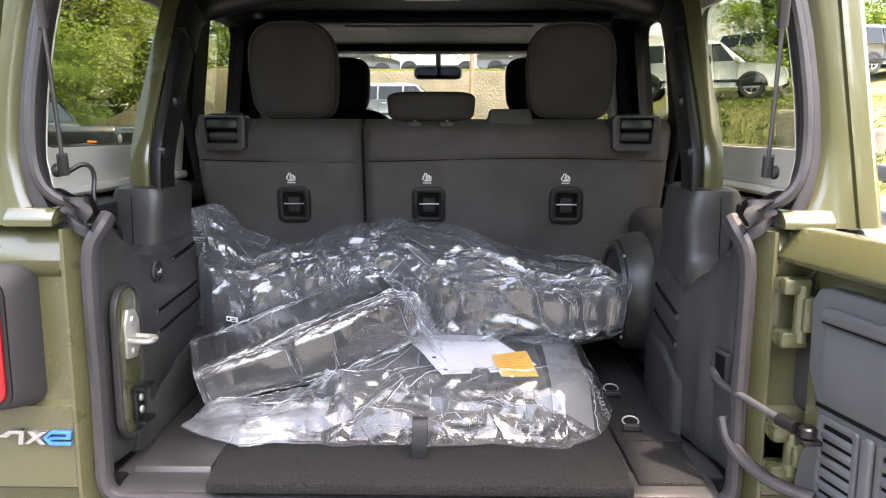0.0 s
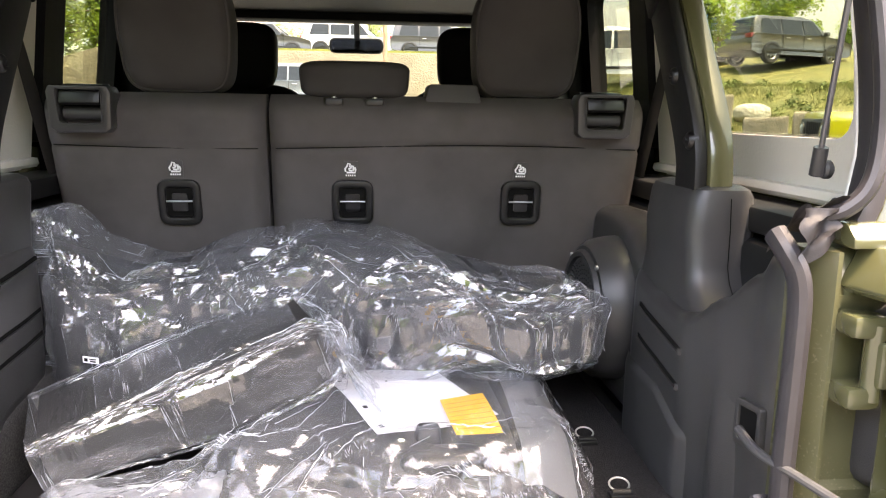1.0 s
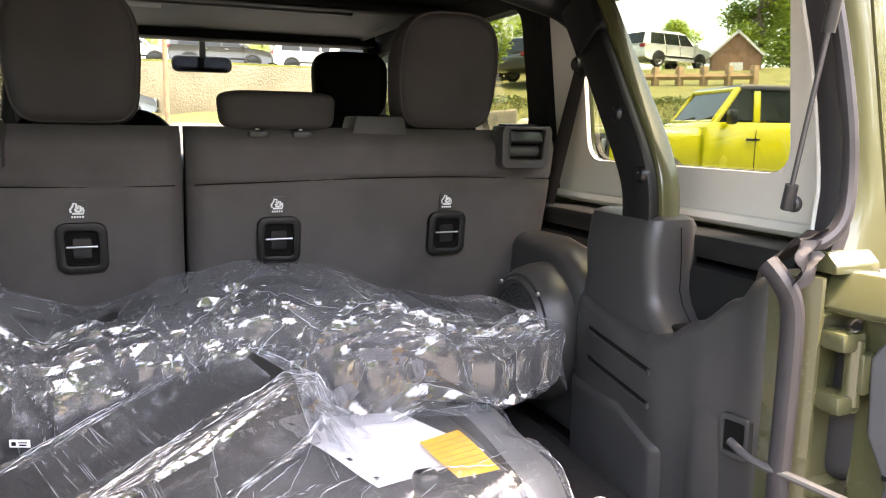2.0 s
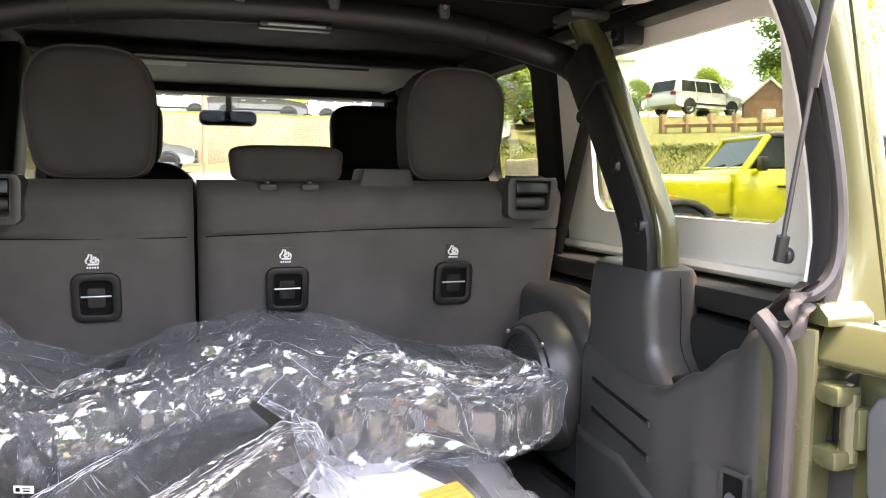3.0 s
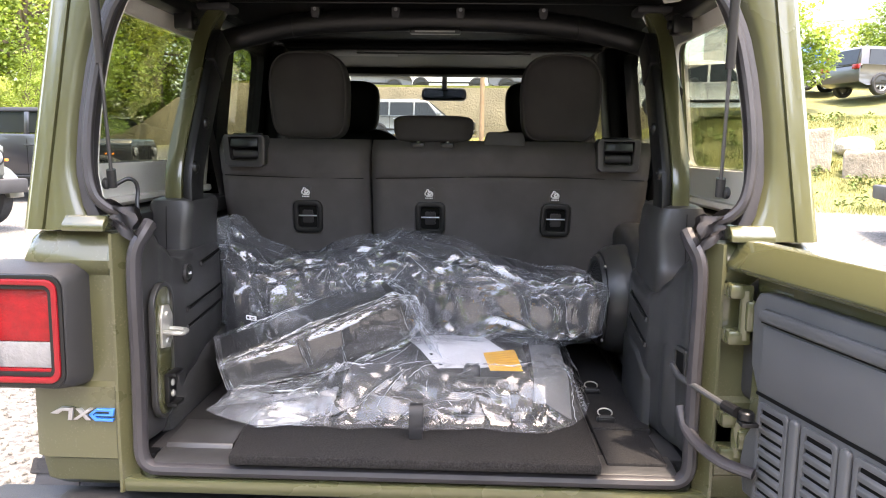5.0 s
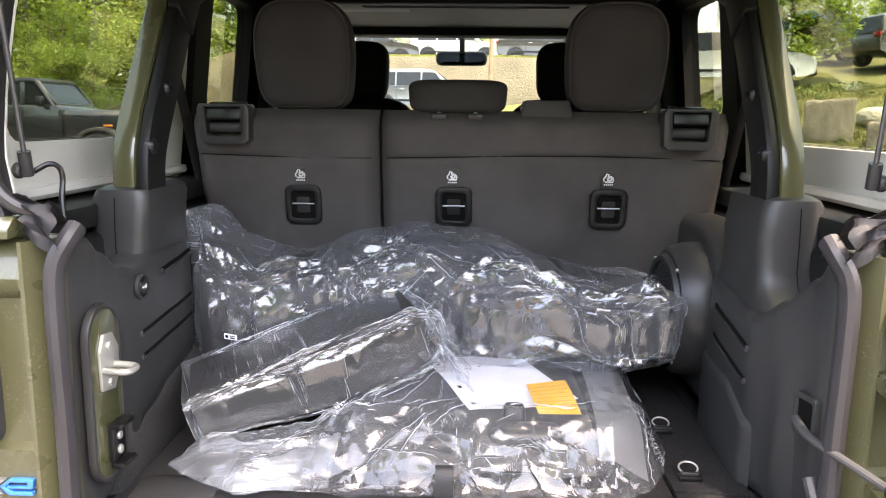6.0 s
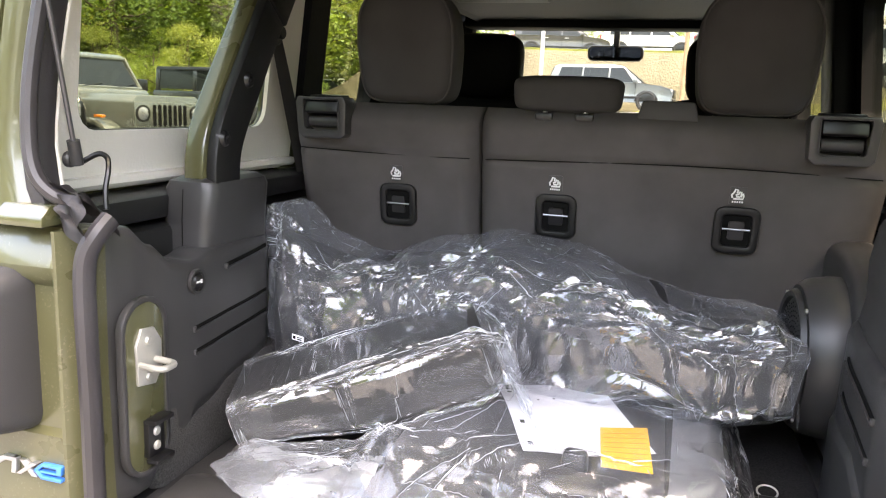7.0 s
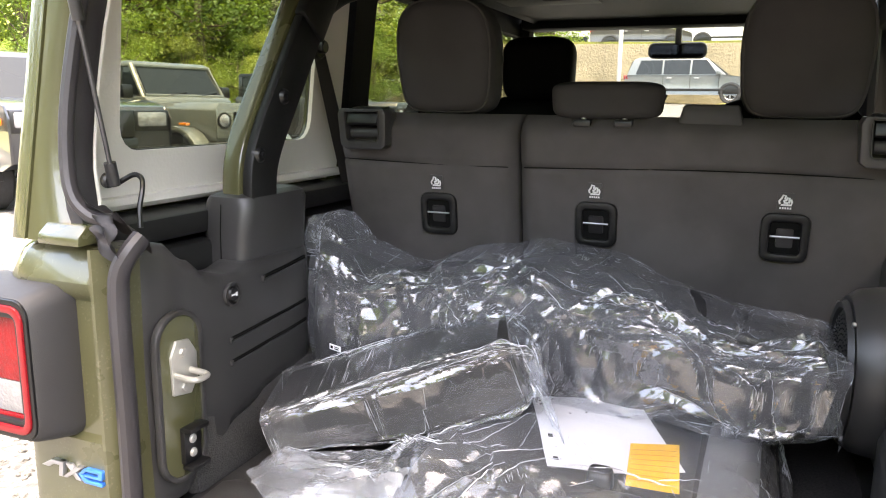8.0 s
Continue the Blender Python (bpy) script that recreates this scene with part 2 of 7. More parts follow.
def tube(path, r, n=10, flat=1.0, loop=False, taper=None):
    """A round bar along a path; flat squashes it across its second axis."""
    pts = [Vector(p) for p in path]
    rings, up = [], None
    for i, p in enumerate(pts):
        a = pts[(i - 1) % len(pts)] if loop or i else pts[0]
        b = pts[(i + 1) % len(pts)] if loop or i < len(pts) - 1 else pts[-1]
        d = (b - a).normalized()
        if up is None:
            up = Vector((0, 0, 1)) if abs(d.z) < 0.9 else Vector((0, 1, 0))
        side = d.cross(up).normalized()
        up = side.cross(d).normalized()
        rr_ = r if taper is None else r * taper[i]
        rings.append([p + side * (rr_ * math.cos(t)) + up * (rr_ * flat * math.sin(t)) for t in (2 * math.pi * k / n for k in range(n))])
    return loft(rings, caps=True, loop=loop)


def smooth_path(pts, n=6, loop=False):
    """Catmull-Rom through the points."""
    P = [Vector(p) for p in pts]
    out, m = [], len(P)
    for i in range(m if loop else m - 1):
        p0 = P[(i - 1) % m] if loop or i else P[0]
        p1, p2 = P[i], P[(i + 1) % m]
        p3 = P[(i + 2) % m] if loop or i < m - 2 else P[-1]
        for k in range(n):
            t = k / n
            out.append(0.5 * ((2 * p1) + (p2 - p0) * t + (2 * p0 - 5 * p1 + 4 * p2 - p3) * t * t + (3 * p1 - p0 - 3 * p2 + p3) * t ** 3))
    if not loop:
        out.append(P[-1])
    return out


def lathe(profile, centre, axis="x", n=24, loop=True):
    """Turns (radius, along) pairs round an axis through centre."""
    rings = []
    for k in range(n):
        t = 2 * math.pi * k / n
        c, s = math.cos(t), math.sin(t)
        ring = []
        for r, w in profile:
            q = {"x": (w, r * c, r * s), "y": (r * c, w, r * s), "z": (r * c, r * s, w)}[axis]
            ring.append(Vector(centre) + Vector(q))
        rings.append(ring)
    return loft(rings, caps=False, closed=loop, loop=True)


def disc(centre, axis, r, w, n=20, bev=0.0):
    """A short round slug, w thick along its axis."""
    bm = lathe([(0.0005, -w / 2), (r - bev, -w / 2), (r, -w / 2 + bev), (r, w / 2 - bev), (r - bev, w / 2), (0.0005, w / 2)], centre, axis, n, loop=False)
    return bm


def join(*bms):
    out = bmesh.new()
    for b in bms:
        me = bpy.data.meshes.new("t")
        b.to_mesh(me)
        b.free()
        out.from_mesh(me)
        bpy.data.meshes.remove(me)
    return out


def moved(bm, m):
    bmesh.ops.transform(bm, matrix=m, verts=bm.verts)
    return bm


def flipx(bm, s):
    if s < 0:
        for v in bm.verts:
            v.co.x = -v.co.x
        bmesh.ops.reverse_faces(bm, faces=bm.faces)
    return bm


def rrect(a0, a1, b0, b1, r, n=5):
    """Points of a rounded rectangle, anticlockwise."""
    r = min(r, (a1 - a0) / 2 - 1e-4, (b1 - b0) / 2 - 1e-4)
    out = []
    for ca, cb, t0 in ((a1 - r, b1 - r, 0), (a0 + r, b1 - r, 90), (a0 + r, b0 + r, 180), (a1 - r, b0 + r, 270)):
        for k in range(n):
            t = radians(t0 + 90 * k / (n - 1))
            out.append((ca + r * math.cos(t), cb + r * math.sin(t)))
    return out


def hollow(outer, inner, at, w0, w1, r=0.0):
    """A plate with a hole: outer and inner loops of equal counts, thickness from w0 to w1; at(a, b, w) gives the place."""
    bm = bmesh.new()
    rings = [[bm.verts.new(at(a, b, w)) for a, b in loop] for loop, w in ((outer, w0), (inner, w0), (inner, w1), (outer, w1))]
    n = len(outer)
    for k in range(4):
        p, q = rings[k], rings[(k + 1) % 4]
        for i in range(n):
            j = (i + 1) % n
            bm.faces.new((p[i], p[j], q[j], q[i]))
    return bevel(bm, r) if r else bm


def sheet(fn, nu, nv, thick=0.0):
    """A surface fn(u, v) over the unit square."""
    bm = bmesh.new()
    g = [[bm.verts.new(fn(i / nu, j / nv)) for j in range(nv + 1)] for i in range(nu + 1)]
    for i in range(nu):
        for j in range(nv):
            bm.faces.new((g[i][j], g[i + 1][j], g[i + 1][j + 1], g[i][j + 1]))
    return bm


def smoothstep(a, b, x):
    t = min(1, max(0, (x - a) / (b - a)))
    return t * t * (3 - 2 * t)


# ---- the olive-green off-roader, tail towards the camera ----
suv = thing("suv", "olive green boxy off-road SUV with its tailgate open", "car")
CX = 0.01          # middle of the tail opening


def yshift(z):
    """The tail leans forward above the belt line."""
    return 0.055 * max(0.0, z - 1.28) / 0.5


def a_out(z):
    return 0.79 - 0.056 * (z - 1.28) / 0.5 if z > 1.28 else 0.79


def a_in(z):
    """Half width of the glass opening."""
    pts = [(1.27, 0.615), (1.33, 0.645), (1.40, 0.66), (1.50, 0.655), (1.60, 0.642), (1.68, 0.625), (1.74, 0.6), (1.80, 0.57), (1.86, 0.56)]
    for (z0, a0), (z1, a1) in zip(pts, pts[1:]):
        if z <= z1:
            return a0 + (a1 - a0) * max(0, z - z0) / (z1 - z0)
    return pts[-1][1]


def quarter(s):
    """Rear corner of the tub below the belt."""
    rings = []
    for z, dy, out, lip in ((0.735, 0.03, 0.775, 0.0), (0.75, 0.012, 0.785, 0.0), (0.80, 0.004, 0.79, 0.0), (0.806, -0.004, 0.795, 0.0), (0.958, -0.004, 0.795, 0.0), (0.968, 0.006, 0.795, 0.0), (1.19, 0.006, 0.795, 0.0), (1.205, -0.008, 0.797, 0.0), (1.222, -0.012, 0.795, 0.0), (1.262, 0.004, 0.785, 0.0), (1.276, 0.02, 0.775, 0.0)):
        x2 = 0.6
        prof = [(0.575, 0.06), (0.577, 0.02), (0.588, 0.008), (0.6, -0.012), (0.606, -0.012), (0.612, dy), (out - 0.035, dy), (out - 0.012, dy + 0.009), (out, dy + 0.034), (out, 0.3), (out, 0.9), (out - 0.04, 0.9), (out - 0.05, 0.08), (0.66, 0.06)]
        rings.append([(CX + a, y, z) for a, y in prof])
    bm = loft(rings)
    return bm


def mirrored(bm, s):
    """Swaps left and right about the car's middle."""
    if s < 0:
        for v in bm.verts:
            v.co.x = 2 * CX - v.co.x
        bmesh.ops.reverse_faces(bm, faces=bm.faces)
    return bm


for s in (-1, 1):
    part("rear_quarter", mirrored(quarter(s), s), DUSTY, suv)
    # rear corner pillar of the hardtop, with its seam and the ledge at its foot
    rings = []
    for k in range(19):
        z = 1.282 + (1.865 - 1.282) * k / 18
        i, o, d = a_in(z), a_out(z), yshift(z)
        g = o - 0.052
        prof = [(i, 0.05), (i, 0.03), (i + 0.012, 0.022), (i + 0.03, 0.0), (i + 0.04, -0.006), (g - 0.0035, -0.008), (g - 0.002, 0.0), (g + 0.002, 0.0), (g + 0.0035, -0.008), (o - 0.02, -0.006), (o - 0.006, 0.004), (o, 0.02), (o, 0.08), (o - 0.03, 0.08)]
        rings.append([(CX + a, y + d, z) for a, y in prof])
    part("hardtop_pillar", mirrored(loft(rings), s), PAINT, suv)
    for nm, m, y0, y1, e in (("seal_flange", RUBBER, 0.002, 0.042, 0.006), ("liner_edge", LINER, 0.043, 0.053, 0.002)):
        rings = []
        for k in range(19):
            z = 1.30 + (1.85 - 1.30) * k / 18
            i, d = a_in(z), yshift(z)
            rings.append([(CX + a, y + d, z) for a, y in ((i - e, y0), (i - e - 0.003, (y0 + y1) / 2), (i - e, y1), (i + 0.02, y1), (i + 0.02, y0))])
        part(nm, mirrored(bevel(loft(rings), 0.003, 2), s), m, suv)
    part("hardtop_foot", mirrored(bevel(loft([[(CX + a, y, z) for a, y in ((0.612, 0.03), (0.61, -0.024 + k), (0.695, -0.024 + k), (0.70, 0.03))] for z, k in ((1.281, 0.0), (1.296, 0.002), (1.312, 0.02))]), 0.004), s), PAINT, suv)
    # side of the hardtop with its quarter window
    def at_side(y, z, w):
        return (CX + a_out(z) - w, y, z)
    outer, inner = rrect(0.07, 0.965, 1.285, 1.865, 0.01), rrect(0.19, 0.835, 1.398, 1.772, 0.05)
    part("hardtop_side", mirrored(hollow(outer, inner, at_side, 0.0, 0.022), s), PAINT, suv)
    inn2 = rrect(0.195, 0.815, 1.4065, 1.757, 0.045)
    part("side_liner", mirrored(hollow(rrect(0.075, 0.96, 1.30, 1.85, 0.01), inn2, at_side, 0.0235, 0.034), s), LINER, suv, "pale grey fibreglass liner")
    part("window_gasket", mirrored(hollow(rrect(0.185, 0.84, 1.392, 1.778, 0.055), rrect(0.2, 0.8185, 1.4085, 1.76, 0.045), at_side, 0.017, 0.0232), s), GLOSSBLACK, suv)
    quarter_pane = part("quarter_window", mirrored(bevel(loft([[at_side(y, z, w) for y, z in rrect(0.192, 0.833, 1.4, 1.77, 0.05)] for w in (0.012, 0.016)]), 0.0), s), TINT, suv, "lightly tinted side window glass")
    quarter_pane.visible_shadow = False
    # lower fold of the liner and the black trim under it
    part("liner_shelf", mirrored(prism([(0.79, 1.30), (0.748, 1.305), (0.742, 1.312), (0.745, 1.325), (0.79, 1.33)], "y", 0.09, 0.955), s), LINER, suv)
    part("belt_trim", mirrored(box(CX + 0.655, CX + 0.775, 0.09, 1.0, 1.25, 1.294, 0.008), s), BARPAD, suv)

# roof, rear header and black ceiling inside
roof_pts = [(-0.728, 1.855), (-0.72, 1.88), (-0.67, 1.897), (0, 1.912), (0.67, 1.897), (0.72, 1.88), (0.728, 1.855)]
part("roof", prism([(CX + a, z) for a, z in roof_pts], "y", 0.075, 2.4, 0.004), PAINT, suv)
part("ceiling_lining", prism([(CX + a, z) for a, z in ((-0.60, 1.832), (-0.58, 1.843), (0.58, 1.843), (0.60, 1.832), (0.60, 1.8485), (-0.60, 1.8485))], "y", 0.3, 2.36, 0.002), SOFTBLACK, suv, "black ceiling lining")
for y, z in ((0.34, 1.8305), (0.62, 1.8415), (1.0, 1.8415)):
    part("ceiling_seam", box(CX - 0.56, CX + 0.56, y, y + 0.006, z - 0.004, z, 0.001), GLOSSBLACK, suv)
part("rear_header", join(box(CX - 0.56, CX + 0.56, 0.07, 0.115, 1.80, 1.865, 0.01), box(CX - 0.5, CX + 0.5, 0.116, 0.3, 1.826, 1.846, 0.006)), GLOSSBLACK, suv)
for s in (-1, 1):
    part("header_corner", mirrored(join(prism([(CX + 0.36, 0.12), (CX + 0.60, 0.12), (CX + 0.63, 0.3), (CX + 0.61, 0.44), (CX + 0.58, 0.47), (CX + 0.555, 0.40), (CX + 0.53, 0.28), (CX + 0.46, 0.19)], "z", 1.812, 1.824, 0.004)), s), LINER, suv, "pale grey corner of the hardtop")
    part("header_rail", mirrored(box(CX + 0.635, CX + 0.69, 0.2, 0.96, 1.79, 1.83, 0.01), s), GLOSSBLACK, suv)
    part("rail_clip", mirrored(join(box(CX + 0.62, CX + 0.67, 0.52, 0.57, 1.75, 1.80, 0.008), disc((CX + 0.618, 0.545, 1.775), "x", 0.012, 0.012)), s), GLOSSBLACK, suv)

# lifted rear glass, above the opening, and its gas struts
gl0, gl1 = Vector((0, 0.045, 1.92)), Vector((0, -0.472, 2.161))
part("lift_glass", loft([[(CX - 0.66, *p.yz), (CX + 0.66, *p.yz), (CX + 0.66, *(p + Vector((0, 0.002, 0.005))).yz), (CX - 0.66, *(p + Vector((0, 0.002, 0.005))).yz)] for p in (gl0, gl1)]), PRIVACY, suv, "raised dark-tinted rear glass")
for s in (-1, 1):
    ball, top = Vector((s * 0.625, 0.075, 1.375)), Vector((s * 0.583, -0.083, 2.03))
    strut = part("gas_strut", tube([ball, ball.lerp(top, 0.36), ball.lerp(top, 0.37), ball.lerp(top, 0.6)], 0.0038, 10), GREYSTEEL, suv, "slim grey gas strut")
    part("strut_sleeve", tube([ball.lerp(top, 0.36), ball.lerp(top, 0.905)], 0.0092, 12), PLASTIC, strut)
    d = (top - ball).normalized()
    part("strut_socket", join(tube([ball - d * 0.012, ball + d * 0.026], 0.0095, 12), disc(ball + Vector((s * 0.012, 0, -0.004)), "x", 0.0125, 0.012, 14, 0.003)), PLASTIC, strut)
    # rubber seal of the glass opening, sweeping in to the belt
    path = [(s * 0.585, 0.03, 1.318), (s * 0.607, 0.015, 1.325), (s * 0.632, 0.008, 1.352), (s * 0.645, 0.012, 1.40), (s * 0.646, 0.02, 1.48), (s * 0.636, 0.034, 1.58), (s * 0.618, 0.046, 1.67), (s * 0.592, 0.055, 1.735), (s * 0.545, 0.062, 1.785), (s * 0.47, 0.064, 1.81), (0, 0.066, 1.815)]
    part("glass_seal", tube([(CX + p[0], p[1] - 0.012, p[2]) for p in smooth_path(path, 6)], 0.0125, 10, 0.9), RUBBER, suv, "grey rubber glass seal")
    # seal of the tailgate opening, up the side and along the sill
    path = [(0.0, 0.0, 0.785), (s * 0.3, 0.0, 0.785), (s * 0.5, 0.0, 0.785), (s * 0.545, 0.0, 0.79), (s * 0.562, 0.0, 0.815), (s * 0.563, 0.0, 0.87), (s * 0.562, 0.0, 1.0), (s * 0.563, 0.0, 1.1), (s * 0.563, 0.0, 1.2), (s * 0.558, 0.002, 1.245), (s * 0.545, 0.012, 1.275), (s * 0.54, 0.03, 1.293)]
    part("tailgate_seal", tube([(CX + p[0], p[1], p[2]) for p in smooth_path(path, 5)], 0.0165, 10, 0.9), RUBBER, suv, "grey rubber tailgate seal")
    # folded rubber boot where both seals meet
    def boot(u, v, s=s):
        x = 0.545 + 0.075 * u + 0.006 * math.sin(9 * u + 4 * v)
        return (CX + s * x, 0.0 + 0.05 * v + 0.008 * math.sin(7 * u), 1.345 - 0.055 * v * (0.4 + 0.6 * (1 - u)) + 0.006 * math.sin(11 * u + 5 * v) - 0.02 * (1 - u))
    b = sheet(boot, 14, 8)
    bmesh.ops.solidify(b, geom=b.faces[:], thickness=0.004)
    part("seal_boot", b, RUBBER, suv)
    def boot2(u, v, s=s):
        return (CX + s * (0.55 + 0.05 * u + 0.004 * math.sin(14 * v)), -0.012 + 0.01 * u + 0.006 * math.sin(8 * v + 6 * u), 1.33 - 0.075 * v * (1 - 0.5 * u))
    b = sheet(boot2, 12, 12)
    bmesh.ops.solidify(b, geom=b.faces[:], thickness=0.004)
    part("seal_flap", b, RUBBER, suv)

part("strut_hose", tube([(CX + p.x, p.y, p.z) for p in smooth_path([(-0.632, 0.085, 1.368), (-0.612, 0.095, 1.38), (-0.596, 0.095, 1.375), (-0.586, 0.085, 1.358), (-0.584, 0.075, 1.33), (-0.58, 0.07, 1.30)], 6)], 0.0042, 8), GLOSSBLACK, suv, "thin black washer hose loop")

for s in (-1, 1):
    part("floor_side", mirrored(box(CX + 0.548, CX + 0.77, 0.03, 1.04, 0.755, 0.8045, 0.004), s), GLOSSBLACK, suv)
    part("inner_wing", mirrored(box(CX + 0.60, CX + 0.642, 0.05, 1.04, 0.80, 1.1, 0.01), s), GLOSSBLACK, suv)
# sill, tail lip and bumper
part("sill", join(box(CX - 0.545, CX + 0.545, 0.012, 0.06, 0.77, 0.806, 0.008), box(CX - 0.6, CX + 0.6, -0.012, 0.06, 0.735, 0.766, 0.008)), PAINT, suv)
part("sill_plate", bevel(loft([[(CX + x, y, z) for y, z in ((-0.005, 0.800), (0.02, 0.808), (0.075, 0.808), (0.075, 0.79), (0, 0.79))] for x in (-0.54, 0.54)]), 0.002), PLASTIC, suv, "black sill plate")
bump_pts = [(-0.93, 0.10), (-0.93, -0.02), (-0.90, -0.07), (-0.80, -0.10), (0.80, -0.10), (0.90, -0.07), (0.93, -0.02), (0.93, 0.10)]
part("rear_bumper", join(prism([(CX + a, y) for a, y in bump_pts], "z", 0.5, 0.7, 0.02, 3), box(CX - 0.75, CX + 0.75, -0.085, 0.05, 0.695, 0.712, 0.006)), GREYPLASTIC, suv, "grey plastic rear bumper")
for s in (-1, 1):
    # fender flare and inner arch
    fl = [(0.25 + 0.44 * math.cos(t) + 0.28, 0.44 * math.sin(t) + 0.42) for t in (math.pi * k / 14 for k in range(15))]
    flin = [(0.25 + 0.38 * math.cos(t) + 0.28, 0.38 * math.sin(t) + 0.42) for t in (math.pi * k / 14 for k in range(14, -1, -1))]
    part("fender_flare", mirrored(prism(fl + flin, "x", CX + 0.79, CX + 0.905, 0.015), s), GREYPLASTIC, suv, "grey plastic wheel-arch flare")


def lamp_at(s):
    """Tail lamp: deep grey housing, thin red light ring, red over white lens set back inside."""
    Y = -0.066
    def at(a, z, y):
        return (CX + a, y, z)
    def rr2(i, r):
        return rrect(0.672 + i, 0.852 - i, 0.974 + i, 1.204 - i, r)
    rings = [[at(a, z, y) for a, z in rr2(i, r)] for y, i, r in ((0.02, -0.014, 0.03), (0.0, -0.014, 0.03), (-0.03, -0.009, 0.03), (-0.058, -0.003, 0.03), (Y, 0.002, 0.028), (Y, 0.012, 0.024), (Y + 0.03, 0.014, 0.022))]
    lamp = part("tail_light", mirrored(loft(rings), s), GREYPLASTIC, suv, "square tail lamp with a red ring, red and white lens")
    part("lamp_bezel", mirrored(hollow(rr2(0.003, 0.028), rr2(0.012, 0.022), at, Y - 0.004, Y + 0.004, 0.0015), s), GLOSSBLACK, lamp)
    part("light_ring", mirrored(hollow(rr2(0.0115, 0.023), rr2(0.0235, 0.016), at, Y - 0.0075, Y + 0.006, 0.003), s), REDRING, lamp, "red light ring")
    part("lamp_well", mirrored(hollow(rr2(0.023, 0.016), rr2(0.032, 0.008), at, Y - 0.002, Y + 0.026, 0.001), s), GLOSSBLACK, lamp)
    part("red_lens", mirrored(box(CX + 0.672 + 0.0275, CX + 0.852 - 0.0275, Y + 0.009, Y + 0.0295, 1.066, 1.1765, 0.002), s), REDLENS, lamp, "ribbed red lens")
    part("white_lens", mirrored(box(CX + 0.672 + 0.0275, CX + 0.852 - 0.0275, Y + 0.009, Y + 0.0295, 1.0125, 1.065, 0.002), s), WHITELENS, lamp, "clear reversing lens")
    part("lower_lens", mirrored(box(CX + 0.672 + 0.0275, CX + 0.852 - 0.0275, Y + 0.007, Y + 0.0295, 1.0015, 1.0115, 0.002), s), REDLENS, lamp)


for s in (-1, 1):
    lamp_at(s)

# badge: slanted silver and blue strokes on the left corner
badge = part("badge", join(
    prism([(-0.735, 0.903), (-0.712, 0.916), (-0.685, 0.916), (-0.69, 0.909), (-0.708, 0.909), (-0.718, 0.902)], "y", -0.0135, -0.0035, 0.001),
    prism([(-0.695, 0.916), (-0.686, 0.916), (-0.69, 0.889), (-0.699, 0.889)], "y", -0.0125, -0.0035, 0.001),
    prism([(-0.688, 0.891), (-0.678, 0.891), (-0.644, 0.914), (-0.656, 0.914)], "y", -0.0145, -0.0035, 0.001),
    prism([(-0.683, 0.914), (-0.672, 0.914), (-0.65, 0.889), (-0.661, 0.889)], "y", -0.0115, -0.0035, 0.001)), SILVER, suv, "raised silver and blue emblem")
part("badge_accent", join(
    prism([(-0.655, 0.902), (-0.64, 0.914), (-0.602, 0.914), (-0.604, 0.899), (-0.643, 0.899), (-0.643, 0.903), (-0.612, 0.903), (-0.612, 0.909), (-0.638, 0.909), (-0.646, 0.902)], "y", -0.0125, -0.0035, 0.001),
    prism([(-0.655, 0.902), (-0.646, 0.902), (-0.636, 0.894), (-0.604, 0.894), (-0.604, 0.888), (-0.642, 0.888)], "y", -0.0125, -0.0035, 0.001)), BLUE, badge, "electric blue stroke")

# sport bar: cross tube, elbows and padded legs
BAR_Y, BAR_Z = 0.755, 1.79
arc = [(-0.632, 0.56, 1.60), (-0.628, 0.62, 1.66), (-0.617, 0.675, 1.71), (-0.595, 0.72, 1.745), (-0.56, 0.745, 1.762), (-0.50, BAR_Y, 1.779), (-0.405, BAR_Y, 1.798), (-0.25, BAR_Y, 1.812), (0, BAR_Y, 1.817), (0.25, BAR_Y, 1.812), (0.405, BAR_Y, 1.798), (0.50, BAR_Y, 1.779), (0.56, 0.745, 1.762), (0.595, 0.72, 1.745), (0.617, 0.675, 1.71), (0.628, 0.62, 1.66), (0.632, 0.56, 1.60)]
part("sport_bar", tube([(CX + p[0], p[1], p[2]) for p in smooth_path(arc, 6)], 0.033, 20), BARPAD, suv, "black padded roll bar")
for x in (-0.405, 0.41):
    part("bar_joint", disc((CX + x, BAR_Y, 1.7975), "x", 0.0342, 0.004, 24, 0.001), GLOSSBLACK, suv)
for x in (-0.328, -0.098, 0.085, 0.318):
    clip = part("bar_clip", prism([(x - 0.012, 1.851), (x + 0.012, 1.851), (x + 0.012, 1.826), (x + 0.008, 1.815), (x - 0.008, 1.815), (x - 0.012, 1.826)], "y", BAR_Y - 0.042, BAR_Y - 0.022, 0.002), GREYPLASTIC, suv, "small grey clip with a screw")
    part("clip_screw", disc((x, BAR_Y - 0.043, 1.838), "y", 0.005, 0.004, 12), STEEL, clip)
part("bar_lamp", join(box(-0.06, 0.085, BAR_Y - 0.028, BAR_Y + 0.01, 1.776, 1.79, 0.004)), GLOSSBLACK, suv)
part("bar_lamp_lens", box(-0.045, 0.07, BAR_Y - 0.031, BAR_Y - 0.01, 1.778, 1.784, 0.002), WHITELENS, suv)
